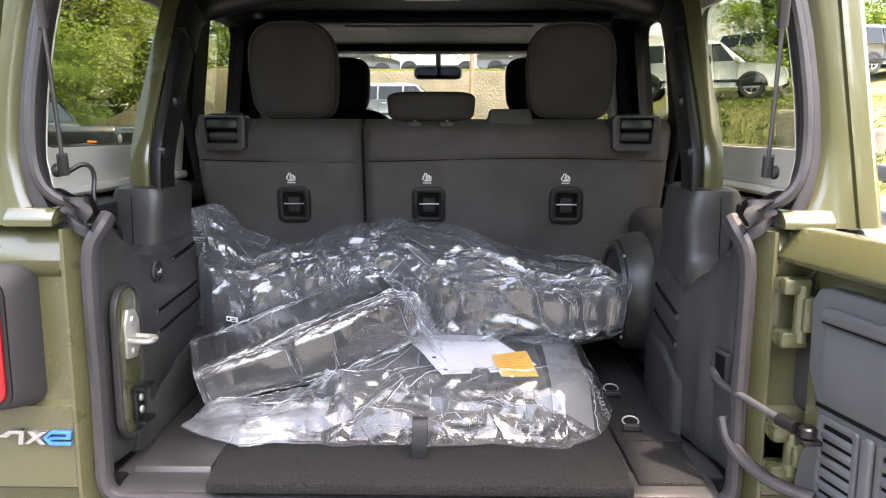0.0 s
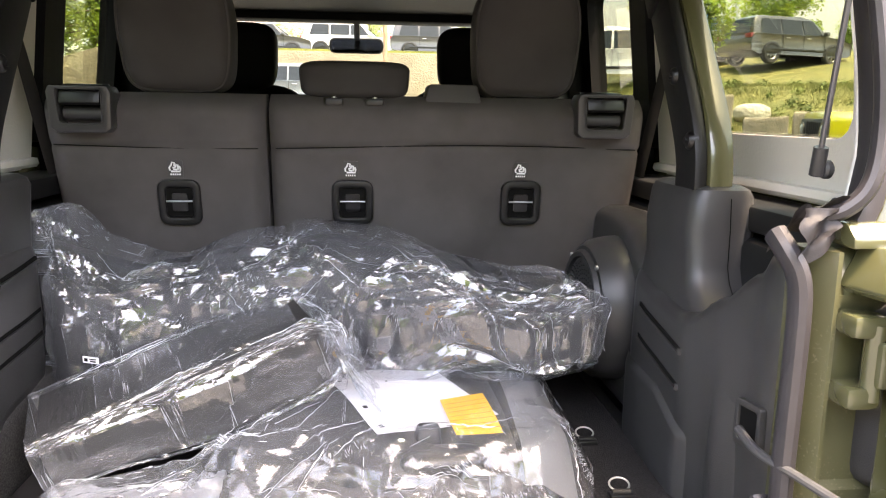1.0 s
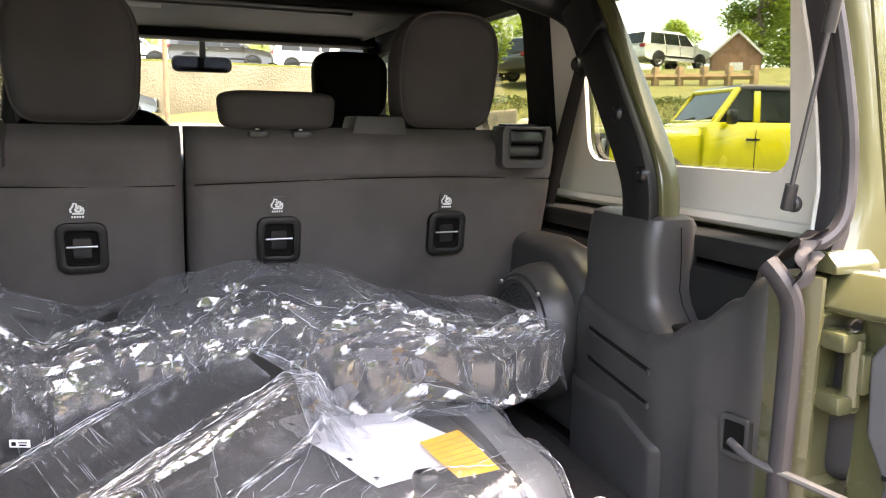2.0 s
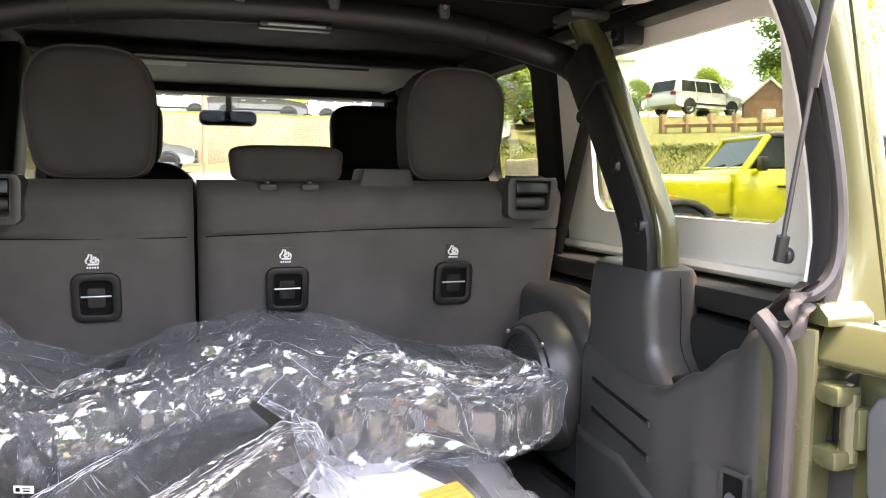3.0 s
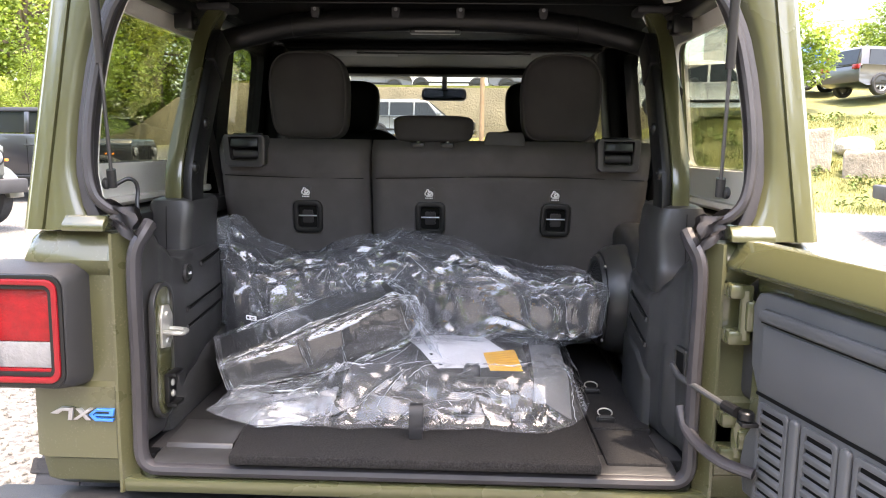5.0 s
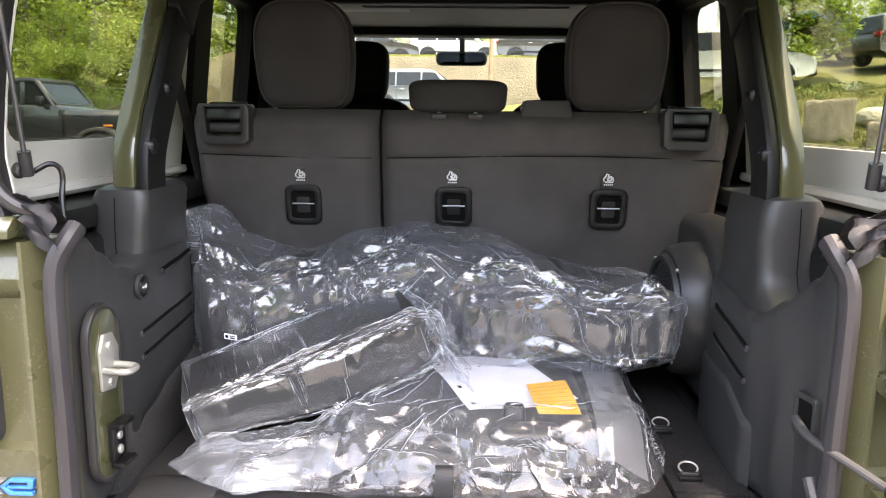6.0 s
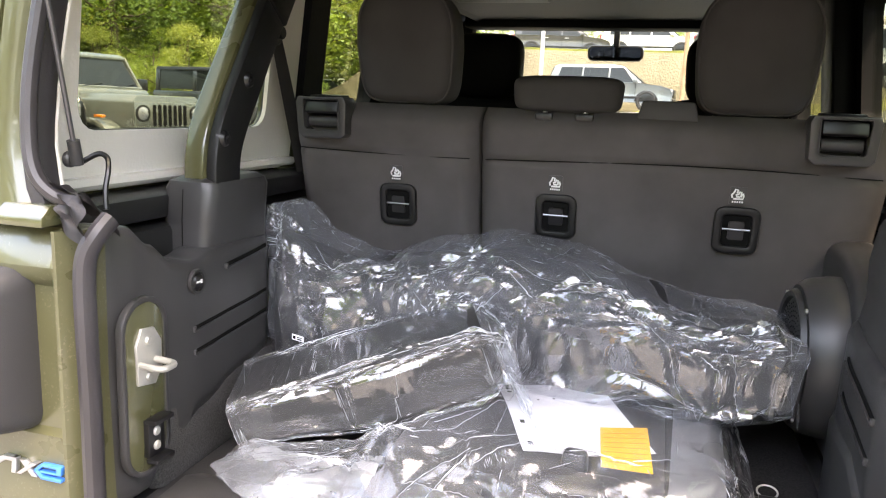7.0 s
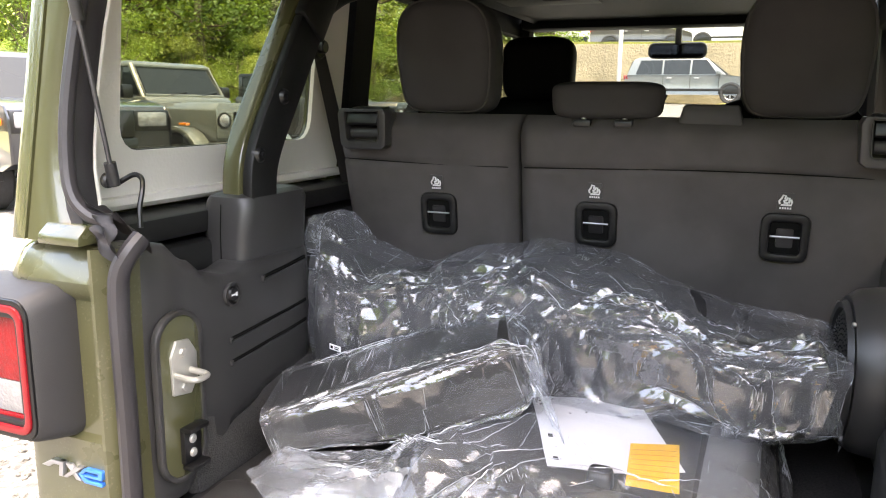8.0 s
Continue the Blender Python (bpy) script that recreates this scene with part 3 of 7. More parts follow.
for s in (-1, 1):
    # body-coloured leg, with a black cover bolted to its inner side
    spine = [(0.612, 0.36, 1.27), (0.612, 0.362, 1.36), (0.612, 0.388, 1.43), (0.614, 0.458, 1.53), (0.618, 0.54, 1.64), (0.62, 0.60, 1.72), (0.61, 0.63, 1.78), (0.59, 0.64, 1.82)]
    sp = smooth_path(spine, 4)
    def strip(a0, a1, d0, d1, seg, s=s):
        rings = []
        for i, p in enumerate(seg):
            q0, q1 = seg[max(0, i - 1)], seg[min(len(seg) - 1, i + 1)]
            t = (q1 - q0).normalized()
            nrm = Vector((0, t.z, -t.y))           # forward and down
            rings.append([(CX + p.x + a, p.y + nrm.y * d, p.z + nrm.z * d) for a, d in ((a0, d0), (a1, d0), (a1, d1), (a0, d1))])
        return bevel(loft(rings), 0.006, 2, 40)
    part("bar_leg", mirrored(strip(-0.022, 0.02, -0.028, 0.03, sp), s), PAINT, suv, "olive green roll bar leg")
    cover = part("leg_cover", mirrored(strip(-0.046, -0.0225, -0.022, 0.062, sp[:18]), s), BARPAD, suv, "black plastic leg cover")
    part("leg_pad", mirrored(strip(-0.05, -0.0225, -0.026, 0.066, sp[17:23]), s), BARPAD, suv)
    for y, z in ((0.367, 1.398), (0.453, 1.508)):
        bolt = part("leg_bolt", mirrored(lathe([(0.0005, 0), (0.011, 0.0), (0.015, 0.004), (0.018, 0.014), (0.0005, 0.014)], (CX + 0.612 - 0.052, y, z), "x", 16, False), s), GLOSSBLACK, cover)
        part("bolt_head", mirrored(disc((CX + 0.612 - 0.0535, y, z), "x", 0.006, 0.006, 6), s), GLOSSBLACK, cover)
    part("bar_bracket", mirrored(box(CX + 0.545, CX + 0.64, 0.60, 0.69, 1.815, 1.835, 0.008), s), GREYPLASTIC, suv)

# seat belts by the hardtop sides
for s in (-1, 1):
    def belt(u, v, s=s):
        return (CX + s * (0.70 - 0.03 * v), 0.80 + 0.10 * v + (0.055 - 0.02 * v) * (u - 0.5) * (1 + v), 1.62 - 0.36 * v)
    b = sheet(belt, 4, 16)
    bmesh.ops.solidify(b, geom=b.faces[:], thickness=0.002)
    part("seat_belt", b, FABRIC, suv, "charcoal seat belt webbing")
    part("belt_guide", mirrored(join(disc((CX + 0.705, 0.80, 1.63), "x", 0.03, 0.02, 16, 0.004), disc((CX + 0.69, 0.80, 1.63), "x", 0.016, 0.02, 12, 0.003)), s), GLOSSBLACK, suv)

# side trim in the load bay
def track_keys(keys, t):
    for (t0, v0), (t1, v1) in zip(keys, keys[1:]):
        if t <= t1:
            return v0 + (v1 - v0) * smoothstep(t0, t1, t)
    return keys[-1][1]


TRIM_A = {-1: [(0.03, 0.578), (0.12, 0.563), (0.25, 0.552), (0.40, 0.556), (0.535, 0.562)], 1: [(0.03, 0.582), (0.09, 0.566), (0.18, 0.545), (0.26, 0.53), (0.40, 0.532), (0.535, 0.54)]}
TRIM_TOP = {-1: [(0.03, 1.262), (0.06, 1.277), (0.10, 1.272), (0.15, 1.235), (0.20, 1.2), (0.26, 1.19), (0.31, 1.2), (0.535, 1.2)], 1: [(0.03, 1.258), (0.055, 1.277), (0.08, 1.262), (0.11, 1.225), (0.18, 1.172), (0.25, 1.13), (0.30, 1.122), (0.40, 1.13), (0.535, 1.15)]}
TRIM_LOW = {-1: [(0.03, 0.812), (0.12, 0.815), (0.17, 0.86), (0.26, 0.91), (0.40, 0.94), (0.535, 0.95)], 1: [(0.03, 0.812), (0.535, 0.812)]}
for s in (-1, 1):
    rings = []
    for k in range(41):
        y = 0.035 + 0.497 * k / 40
        a, zt, zb = track_keys(TRIM_A[s], y), track_keys(TRIM_TOP[s], y), track_keys(TRIM_LOW[s], y)
        e = 0.012 * (max(0, 1 - k / 2) + max(0, (k - 38) / 2))
        rings.append([(CX + aa, y, z) for aa, z in ((0.625, zb), (a + 0.012 + e, zb), (a + 0.002 + e, zb + 0.008), (a + e, zb + 0.03), (a + e - 0.003, (zt + zb) / 2), (a + e, zt - 0.022), (a + 0.004 + e, zt - 0.007), (a + 0.013 + e, zt), (0.625, zt))])
    trim = part("side_trim", mirrored(loft(rings), s), PLASTIC, suv, "grained black plastic load bay trim", angle=50)
    part("trim_back", mirrored(box(CX + 0.645, CX + 0.755, 0.06, 0.98, 0.815, 1.24, 0.015), s), BARPAD, suv)
    part("trim_shelf", mirrored(box(CX + 0.575, CX + 0.66, 0.11, 0.33, 1.06, 1.14, 0.01), s), BARPAD, suv)
    # tower that the leg stands in
    rings = []
    low = 0.548 if s > 0 else 0.569
    for z, y0, y1, a0, a1 in ((1.085, 0.19, 0.535, low, 0.65), (1.108, 0.225, 0.535, low, 0.652), (1.125, 0.256, 0.534, low, 0.656), (1.145, 0.283, 0.533, low + 0.003, 0.66), (1.165, 0.301, 0.532, low + 0.006, 0.665), (1.19, 0.312, 0.532, max(low, 0.558), 0.672), (1.25, 0.313, 0.532, max(low, 0.557) - 0.003, 0.674), (1.305, 0.318, 0.531, 0.561, 0.672), (1.318, 0.322, 0.529, 0.566, 0.667), (1.325, 0.334, 0.52, 0.578, 0.655)):
        rings.append([(CX + a, y, z) for a, y in rrect(a0, a1, y0, y1, 0.025, 4)])
    tower = part("leg_tower", mirrored(loft(rings), s), PLASTIC, suv, "black plastic tower round the bar leg")
    part("tower_seam", mirrored(tube([(CX + 0.622, y, z) for y, z in ((0.2225, 1.108), (0.2535, 1.125), (0.2805, 1.145), (0.2985, 1.165), (0.3095, 1.19), (0.3105, 1.25), (0.3155, 1.305))], 0.0009, 6), s), INK_AND_SHADE, tower)
    # long ribs pressed into the trim; a black strip paints each groove's shade
    for k, z in enumerate((1.068, 1.008) if s > 0 else (1.075, 1.032, 1.168)):
        y0, y1 = (0.262, 0.46) if s > 0 else ((0.238, 0.5) if k < 2 else (0.345, 0.5))
        dz = 0.028 if s > 0 else 0.012
        def rib(d0, d1, h0, h1):
            rs = []
            for q in range(11):
                y = y0 + (y1 - y0) * q / 10
                a, zz = track_keys(TRIM_A[s], y), z + dz * q / 10
                rs.append([(CX + a - d0, y, zz + h0), (CX + a - d1, y, zz + h0), (CX + a - d1, y, zz + h1), (CX + a - d0, y, zz + h1)])
            return mirrored(loft(rs), s)
        part("trim_rib", rib(-0.004, 0.0036, -0.0065, 0.0), INK_AND_SHADE, trim)
        part("rib_edge", rib(-0.004, 0.0075, -0.0115, -0.0066), PLASTIC, trim)
        part("rib_end", mirrored(box(CX + track_keys(TRIM_A[s], y0) - 0.0065, CX + track_keys(TRIM_A[s], y0), y0 - 0.004, y0 + 0.002, z - 0.011, z, 0.001), s), GREYPLASTIC, trim)
# swell and cable port in the right trim
right_trim = [o for o in suv.children if o.name.startswith("side_trim")][1]
rings = []
for z, k in ((0.83, 0.0), (0.86, 1.0), (0.95, 1.0), (1.02, 0.7), (1.06, 0.0)):
    rings.append([(CX + track_keys(TRIM_A[1], y) - 0.012 * k * w + 0.002, y, z) for y, w in ((0.11, 0), (0.125, 0.7), (0.145, 1), (0.165, 0.7), (0.185, 0))])
bmw = loft(rings, caps=False, closed=False)
part("trim_swell", bmw, PLASTIC, right_trim, angle=70)
def field_at(u, v):
    y, z = 0.225 + 0.30 * u, 0.815 + 0.165 * v * (0.72 + 0.28 * min(1, u * 2.5))
    e = min(u * 0.30, (1 - u) * 0.30, (1 - v) * 0.165)
    return Vector((CX + track_keys(TRIM_A[1], y) - 0.001 - 0.009 * smoothstep(0, 0.016, e), y, z))


part("trim_field", sheet(field_at, 40, 24), PLASTIC, right_trim, angle=70)
PX = CX + 0.5625
part("cable_port", hollow(rrect(0.062, 0.112, 0.975, 1.045, 0.008), rrect(0.069, 0.105, 0.985, 1.035, 0.004), lambda a, b, w: (PX + w - 0.22 * (a - 0.087), a, b), -0.007, 0.006, 0.001), PLASTIC, right_trim)
# black plate in place of the shade inside the port
part("cable_port_well", loft([[(PX - 0.0035 + w - 0.22 * (y - 0.087), y, z) for y, z in rrect(0.066, 0.108, 0.982, 1.038, 0.004)] for w in (0, 0.004)]), INK_AND_SHADE, right_trim)

# striker plate, striker and bump stop on the left trim
plate_pts = rrect(0.062, 0.156, 0.865, 1.15, 0.045, 8)
plate = part("striker_plate", bevel(loft([[(CX - 0.5570 + w, y, z) for y, z in plate_pts] for w in (-0.004, 0.006)]), 0.003), PAINT, suv, "olive green striker plate")
part("plate_recess", hollow(rrect(0.054, 0.164, 0.857, 1.158, 0.053, 8), rrect(0.063, 0.155, 0.866, 1.149, 0.044, 8), lambda a, b, w: (CX + w, a, b), -0.562, -0.549, 0.002), PLASTIC, plate)
part("striker_base", bevel(loft([[(CX - 0.5510 + w, y, z) for y, z in ((0.084, 1.018), (0.126, 1.010), (0.143, 1.034), (0.143, 1.080), (0.126, 1.106), (0.096, 1.11), (0.082, 1.084))] for w in (0.0, 0.006)]), 0.002), CHROME, plate, "zinc-plated striker base")
loop_pts = smooth_path([(CX - 0.5460, 0.09, 1.052), (CX - 0.5110, 0.092, 1.050), (CX - 0.5040, 0.108, 1.05), (CX - 0.5110, 0.124, 1.05), (CX - 0.5460, 0.126, 1.052)], 5)
part("striker_loop", tube(loop_pts, 0.0055, 10), CHROME, plate, "zinc-plated striker loop")
for y, z in ((0.108, 1.088), (0.108, 1.028)):
    part("striker_bolt", disc((CX - 0.5435, y, z), "x", 0.0075, 0.006, 6, 0.001), CHROME, plate)
stop = part("bump_stop", join(box(CX - 0.5520, CX - 0.5410, 0.098, 0.138, 0.89, 0.955, 0.002), box(CX - 0.5460, CX - 0.5240, 0.095, 0.141, 0.95, 0.958, 0.002), box(CX - 0.5460, CX - 0.5240, 0.095, 0.141, 0.882, 0.89, 0.002)), GLOSSBLACK, plate, "black bump stop bracket")
for z in (0.908, 0.933):
    part("stop_bolt", disc((CX - 0.5390, 0.115, z), "x", 0.008, 0.006, 12, 0.002), CHROME, plate)
part("power_outlet", join(disc((CX - 0.5560, 0.245, 1.155), "x", 0.021, 0.018, 20, 0.004), disc((CX - 0.5480, 0.245, 1.155), "x", 0.015, 0.012, 18, 0.003)), GLOSSBLACK, suv, "round black power socket cap")
part("socket_ring", lathe([(0.0185, 0.0), (0.0225, 0.0), (0.0225, 0.006), (0.0185, 0.006)], (CX - 0.5495, 0.245, 1.155), "x", 24), GREYPLASTIC, suv)
part("socket_mark", join(box(CX - 0.5425, CX - 0.5413, 0.236, 0.247, 1.1535, 1.1565), box(CX - 0.5425, CX - 0.5413, 0.2475, 0.2525, 1.1515, 1.1585)), WHITEINK, suv)
part("trim_mark", join(box(CX - 0.5590, CX - 0.5565, 0.232, 0.266, 1.083, 1.11, 0.0), box(CX - 0.5590, CX - 0.5565, 0.243, 0.256, 1.046, 1.066)), GREYPLASTIC, suv)

# wheel house carpet, right subwoofer pod
part("wheelhouse_carpet", box(CX - 0.6, CX - 0.556, 0.14, 0.98, 0.80, 0.96, 0.02), WHEELCARPET, suv, "speckled grey carpet on the wheel house")
pod = part("subwoofer", None or lathe([(0.0005, -0.02), (0.06, -0.022), (0.118, -0.018), (0.13, 0.0), (0.135, 0.03), (0.14, 0.14), (0.0005, 0.14)], (0, 0, 0), "x", 36, False), PLASTIC, suv, "round black subwoofer with a mesh grille")
pod.matrix_world = pose(0.512, 0.665, 1.03, 0, 0, 4) @ Matrix.Diagonal((1, 1.0, 1.15, 1))
part("grille", lathe([(0.0005, -0.030), (0.05, -0.029), (0.09, -0.025), (0.098, -0.0185), (0.0005, -0.018)], (0, 0, 0), "x", 36, False), GREYPLASTIC, pod, "perforated speaker grille")
part("grille_ring", lathe([(0.097, -0.018), (0.099, -0.028), (0.107, -0.03), (0.112, -0.02)], (0, 0, 0), "x", 36, True), PLASTIC, pod)
bmg = []
for i in range(300):
    a, r = i * 2.39996, 0.0052 * math.sqrt(i)
    if r < 0.089:
        bmg.append(disc((-0.0305 + 0.006 * (r / 0.09) ** 2, r * math.cos(a), r * math.sin(a)), "x", 0.0014, 0.003, 6))
part("grille_dimples", join(*bmg), INK_AND_SHADE, pod)
for a in (50, 130, 230, 310):
    part("pod_screw", disc((-0.0215, 0.118 * math.cos(radians(a)), 0.118 * math.sin(radians(a))), "x", 0.0045, 0.006, 10, 0.001), STEEL, pod)
part("wheelhouse", bevel(loft([[(CX + a, y, z) for y, z in ((0.50, 0.82), (0.50, 1.02), (0.53, 1.15), (0.60, 1.215), (0.72, 1.235), (0.98, 1.23), (0.98, 0.82))] for a in (0.50 + 0.055, 0.66)]), 0.035, 4), PLASTIC, suv, "moulded black wheel house")

# load floor, rails and D rings
part("load_floor", box(CX - 0.57, CX + 0.57, 0.06, 1.05, 0.78, 0.806, 0.003), PLASTIC, suv)
part("floor_corner", join(bevel(loft([[(CX + x, y, z) for y, z in ((0.05, 0.80), (0.06, 0.818), (0.18, 0.824), (0.24, 0.80))] for x in (-0.535, -0.39)]), 0.003)), PLASTIC, suv)
part("floor_rail", join(box(0.412, 0.535, 0.02, 0.22, 0.80, 0.815, 0.004), box(0.41, 0.545, 0.20, 0.98, 0.80, 0.82, 0.006)), CARPET, suv, "charcoal carpeted floor rail")
for y in (0.455, 0.25):
    base = part("tie_down", join(box(0.428, 0.470, y - 0.016, y + 0.002, 0.818, 0.829, 0.003), tube([(0.434, y - 0.004, 0.829), (0.464, y - 0.004, 0.829)], 0.005, 10)), GLOSSBLACK, suv, "chromed tie-down ring on its base")
    part("ring", tube([(0.449 + 0.017 * math.cos(t), y + 0.008 + 0.012 * math.sin(t), 0.836 + 0.006 * math.sin(t)) for t in (2 * math.pi * k / 20 for k in range(20))], 0.0017, 8, loop=True), CHROME, base, "chromed ring")

# cabin beyond the seats
for s in (-1, 1):
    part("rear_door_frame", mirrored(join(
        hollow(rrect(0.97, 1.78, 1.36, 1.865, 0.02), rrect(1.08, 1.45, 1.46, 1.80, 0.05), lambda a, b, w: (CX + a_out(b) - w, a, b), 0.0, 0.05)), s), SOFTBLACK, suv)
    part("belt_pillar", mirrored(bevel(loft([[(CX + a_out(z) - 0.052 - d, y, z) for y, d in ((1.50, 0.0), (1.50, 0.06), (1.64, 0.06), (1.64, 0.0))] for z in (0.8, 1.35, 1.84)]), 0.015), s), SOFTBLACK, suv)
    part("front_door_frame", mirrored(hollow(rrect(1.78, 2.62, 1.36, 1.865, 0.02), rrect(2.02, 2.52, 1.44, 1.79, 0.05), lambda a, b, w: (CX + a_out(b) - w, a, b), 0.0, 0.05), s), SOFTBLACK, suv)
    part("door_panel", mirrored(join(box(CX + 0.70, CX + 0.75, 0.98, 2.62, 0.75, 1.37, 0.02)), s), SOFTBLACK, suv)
    part("body_side", mirrored(join(box(CX + 0.752, CX + 0.795, 0.901, 2.62, 0.55, 1.36, 0.015)), s), PAINT, suv)
    for y0, y1 in ((1.07, 1.46), (2.01, 2.53)):
        p = part("door_window", mirrored(loft([[(CX + a_out(z) - w, y, z) for y, z in rrect(y0, y1, 1.45, 1.805, 0.04)] for w in (0.02, 0.024)]), s), TINT, suv)
        p.visible_shadow = False
    part("a_pillar", mirrored(tube([(CX + 0.70, 2.58, 1.34), (CX + 0.66, 2.42, 1.85)], 0.035, 8), s), SOFTBLACK, suv)
part("windscreen_header", box(CX - 0.66, CX + 0.66, 2.34, 2.46, 1.81, 1.875, 0.015), SOFTBLACK, suv)
part("roof_bow", box(CX - 0.6, CX + 0.6, 1.42, 1.5, 1.815, 1.842, 0.01), SOFTBLACK, suv)
part("headliner_trim", join(box(CX - 0.34, CX + 0.34, 1.515, 1.545, 1.812, 1.826, 0.005), box(CX - 0.52, CX - 0.2, 1.55, 1.75, 1.829, 1.834, 0.002)), GREYPLASTIC, suv)
ws = part("windscreen", loft([[(CX - 0.66, y, z), (CX + 0.66, y, z), (CX + 0.66, y + 0.006, z), (CX - 0.66, y + 0.006, z)] for y, z in ((2.62, 1.33), (2.42, 1.85))]), GLASS, suv)
ws.visible_shadow = False
part("dashboard", bevel(loft([[(CX - 0.70, y, z) for y, z in ((2.2, 0.8), (2.2, 1.30), (2.28, 1.36), (2.64, 1.36), (2.64, 0.8))], [(CX + 0.70, y, z) for y, z in ((2.2, 0.8), (2.2, 1.30), (2.28, 1.36), (2.64, 1.36), (2.64, 0.8))]]), 0.03, 3), SOFTBLACK, suv)
part("front_floor", box(CX - 0.72, CX + 0.72, 1.05, 2.64, 0.5, 0.56, 0.01), CARPET, suv)
part("steering_wheel", moved(lathe([(0.17 + 0.015 * math.cos(t), 0.015 * math.sin(t)) for t in (math.pi * 2 * k / 8 for k in range(8))], (0, 0, 0), "y", 28), pose(-0.36, 2.05, 1.29, -25)), GLOSSBLACK, suv)
mir = part("rearview_mirror", bevel(loft([[(-0.02 + a, y, 1.728 + z) for a, z in rrect(-0.118, 0.118, -0.033, 0.033, 0.025)] for y in (2.515, 2.545)]), 0.006), GLOSSBLACK, suv, "black rear-view mirror")
part("mirror_glass", loft([[(-0.02 + a, y, 1.728 + z) for a, z in rrect(-0.108, 0.108, -0.026, 0.026, 0.02)] for y in (2.512, 2.516)]), mat("mirror_glass", (0.14, 0.14, 0.145), 0.03, metal=1.0), mir)
part("mirror_stem", box(-0.03, -0.005, 2.5, 2.53, 1.75, 1.86, 0.005), GLOSSBLACK, mir)
# bonnet, front wings and grille of the same car
part("bonnet", bevel(loft([[(CX + a * k, y, z) for a, z in ((-0.66, 0.95), (-0.64, 1.22), (0, 1.26), (0.64, 1.22), (0.66, 0.95))] for y, k in ((2.66, 1.0), (3.5, 0.9))]), 0.02, 2), PAINT, suv)
part("front_grille", box(CX - 0.6, CX + 0.6, 3.5, 3.55, 0.78, 1.2, 0.02), PAINT, suv)
part("front_bumper", box(CX - 0.85, CX + 0.85, 3.56, 3.75, 0.52, 0.74, 0.03), GREYPLASTIC, suv)
for s in (-1, 1):
    part("front_wing", mirrored(box(CX + 0.60, CX + 0.92, 2.64, 3.55, 0.9, 1.0, 0.04, 3), s), GREYPLASTIC, suv)
    part("side_step", mirrored(box(CX + 0.76, CX + 0.88, 1.0, 2.6, 0.42, 0.5, 0.02), s), GREYPLASTIC, suv)
part("chassis", box(CX - 0.55, CX + 0.55, -0.02, 3.5, 0.4, 0.56, 0.03), GLOSSBLACK, suv)


def road_wheel(parent, x, y, z, r=0.4, w=0.25, axis="x", rimmat=None, face=1):
    """Chunky tyre with a spoked rim."""
    h = w / 2
    ty = part("wheel", lathe([(r * 0.6, -h * 0.85), (r * 0.88, -h), (r * 0.97, -h * 0.8), (r, -h * 0.5), (r, h * 0.5), (r * 0.97, h * 0.8), (r * 0.88, h), (r * 0.6, h * 0.85)], (x, y, z), axis, 32), TYRE, parent)
    rim = [lathe([(r * 0.62, -h * 0.7), (r * 0.62, h * 0.7), (r * 0.57, h * 0.6), (r * 0.55, -h * 0.6)], (x, y, z), axis, 28)]
    for k in range(5):
        t = 2 * math.pi * k / 5
        sp_ = box(face * h * 0.35 - 0.02, face * h * 0.35 + 0.02, -0.035, 0.035, 0.03, r * 0.58, 0.008)
        m = Matrix.Rotation(t, 4, "X")
        if axis == "y":
            m = Matrix.Rotation(radians(90), 4, "Z") @ m
        rim.append(moved(sp_, Matrix.Translation((x, y, z)) @ m))
    part("rim", join(*rim), rimmat or STEEL, ty)
    lug = []
    for k in range(36):
        t = 2 * math.pi * k / 36
        for sgn in (-1, 1):
            b_ = box(sgn * h * 0.52 - h * 0.42, sgn * h * 0.52 + h * 0.42, -0.018, 0.018, r * 0.985, r * 1.02, 0)
            m = Matrix.Rotation(t + sgn * 0.04, 4, "X")
            if axis == "y":
                m = Matrix.Rotation(radians(90), 4, "Z") @ m
            lug.append(moved(b_, Matrix.Translation((x, y, z)) @ m))
    part("tread", join(*lug), TYRE, ty)
    return ty


for s in (-1, 1):
    for y in (0.53, 3.13):
        road_wheel(suv, CX + s * 0.80, y, 0.48, 0.40, 0.24, "x", None, s)

# ---- tailgate, swung wide on its right-hand hinges ----
HINGE, SWING = Vector((0.652, -0.03, 0)), 102


def G(a, d, z):
    """Along the gate from its hinge (a), from its inner face outwards (d), up."""
    ca, sa = math.cos(radians(SWING)), math.sin(radians(SWING))
    ex, ey = -ca, -sa             # along the gate
    nx, ny = sa, -ca              # outwards
    return (HINGE.x + ex * a + nx * d, HINGE.y + ey * a + ny * d, z)


def gp(pts, d0, d1, r=0.0, seg=2):
    return bevel(loft([[G(a, d, z) for a, z in pts] for d in (d0, d1)]), r, seg)


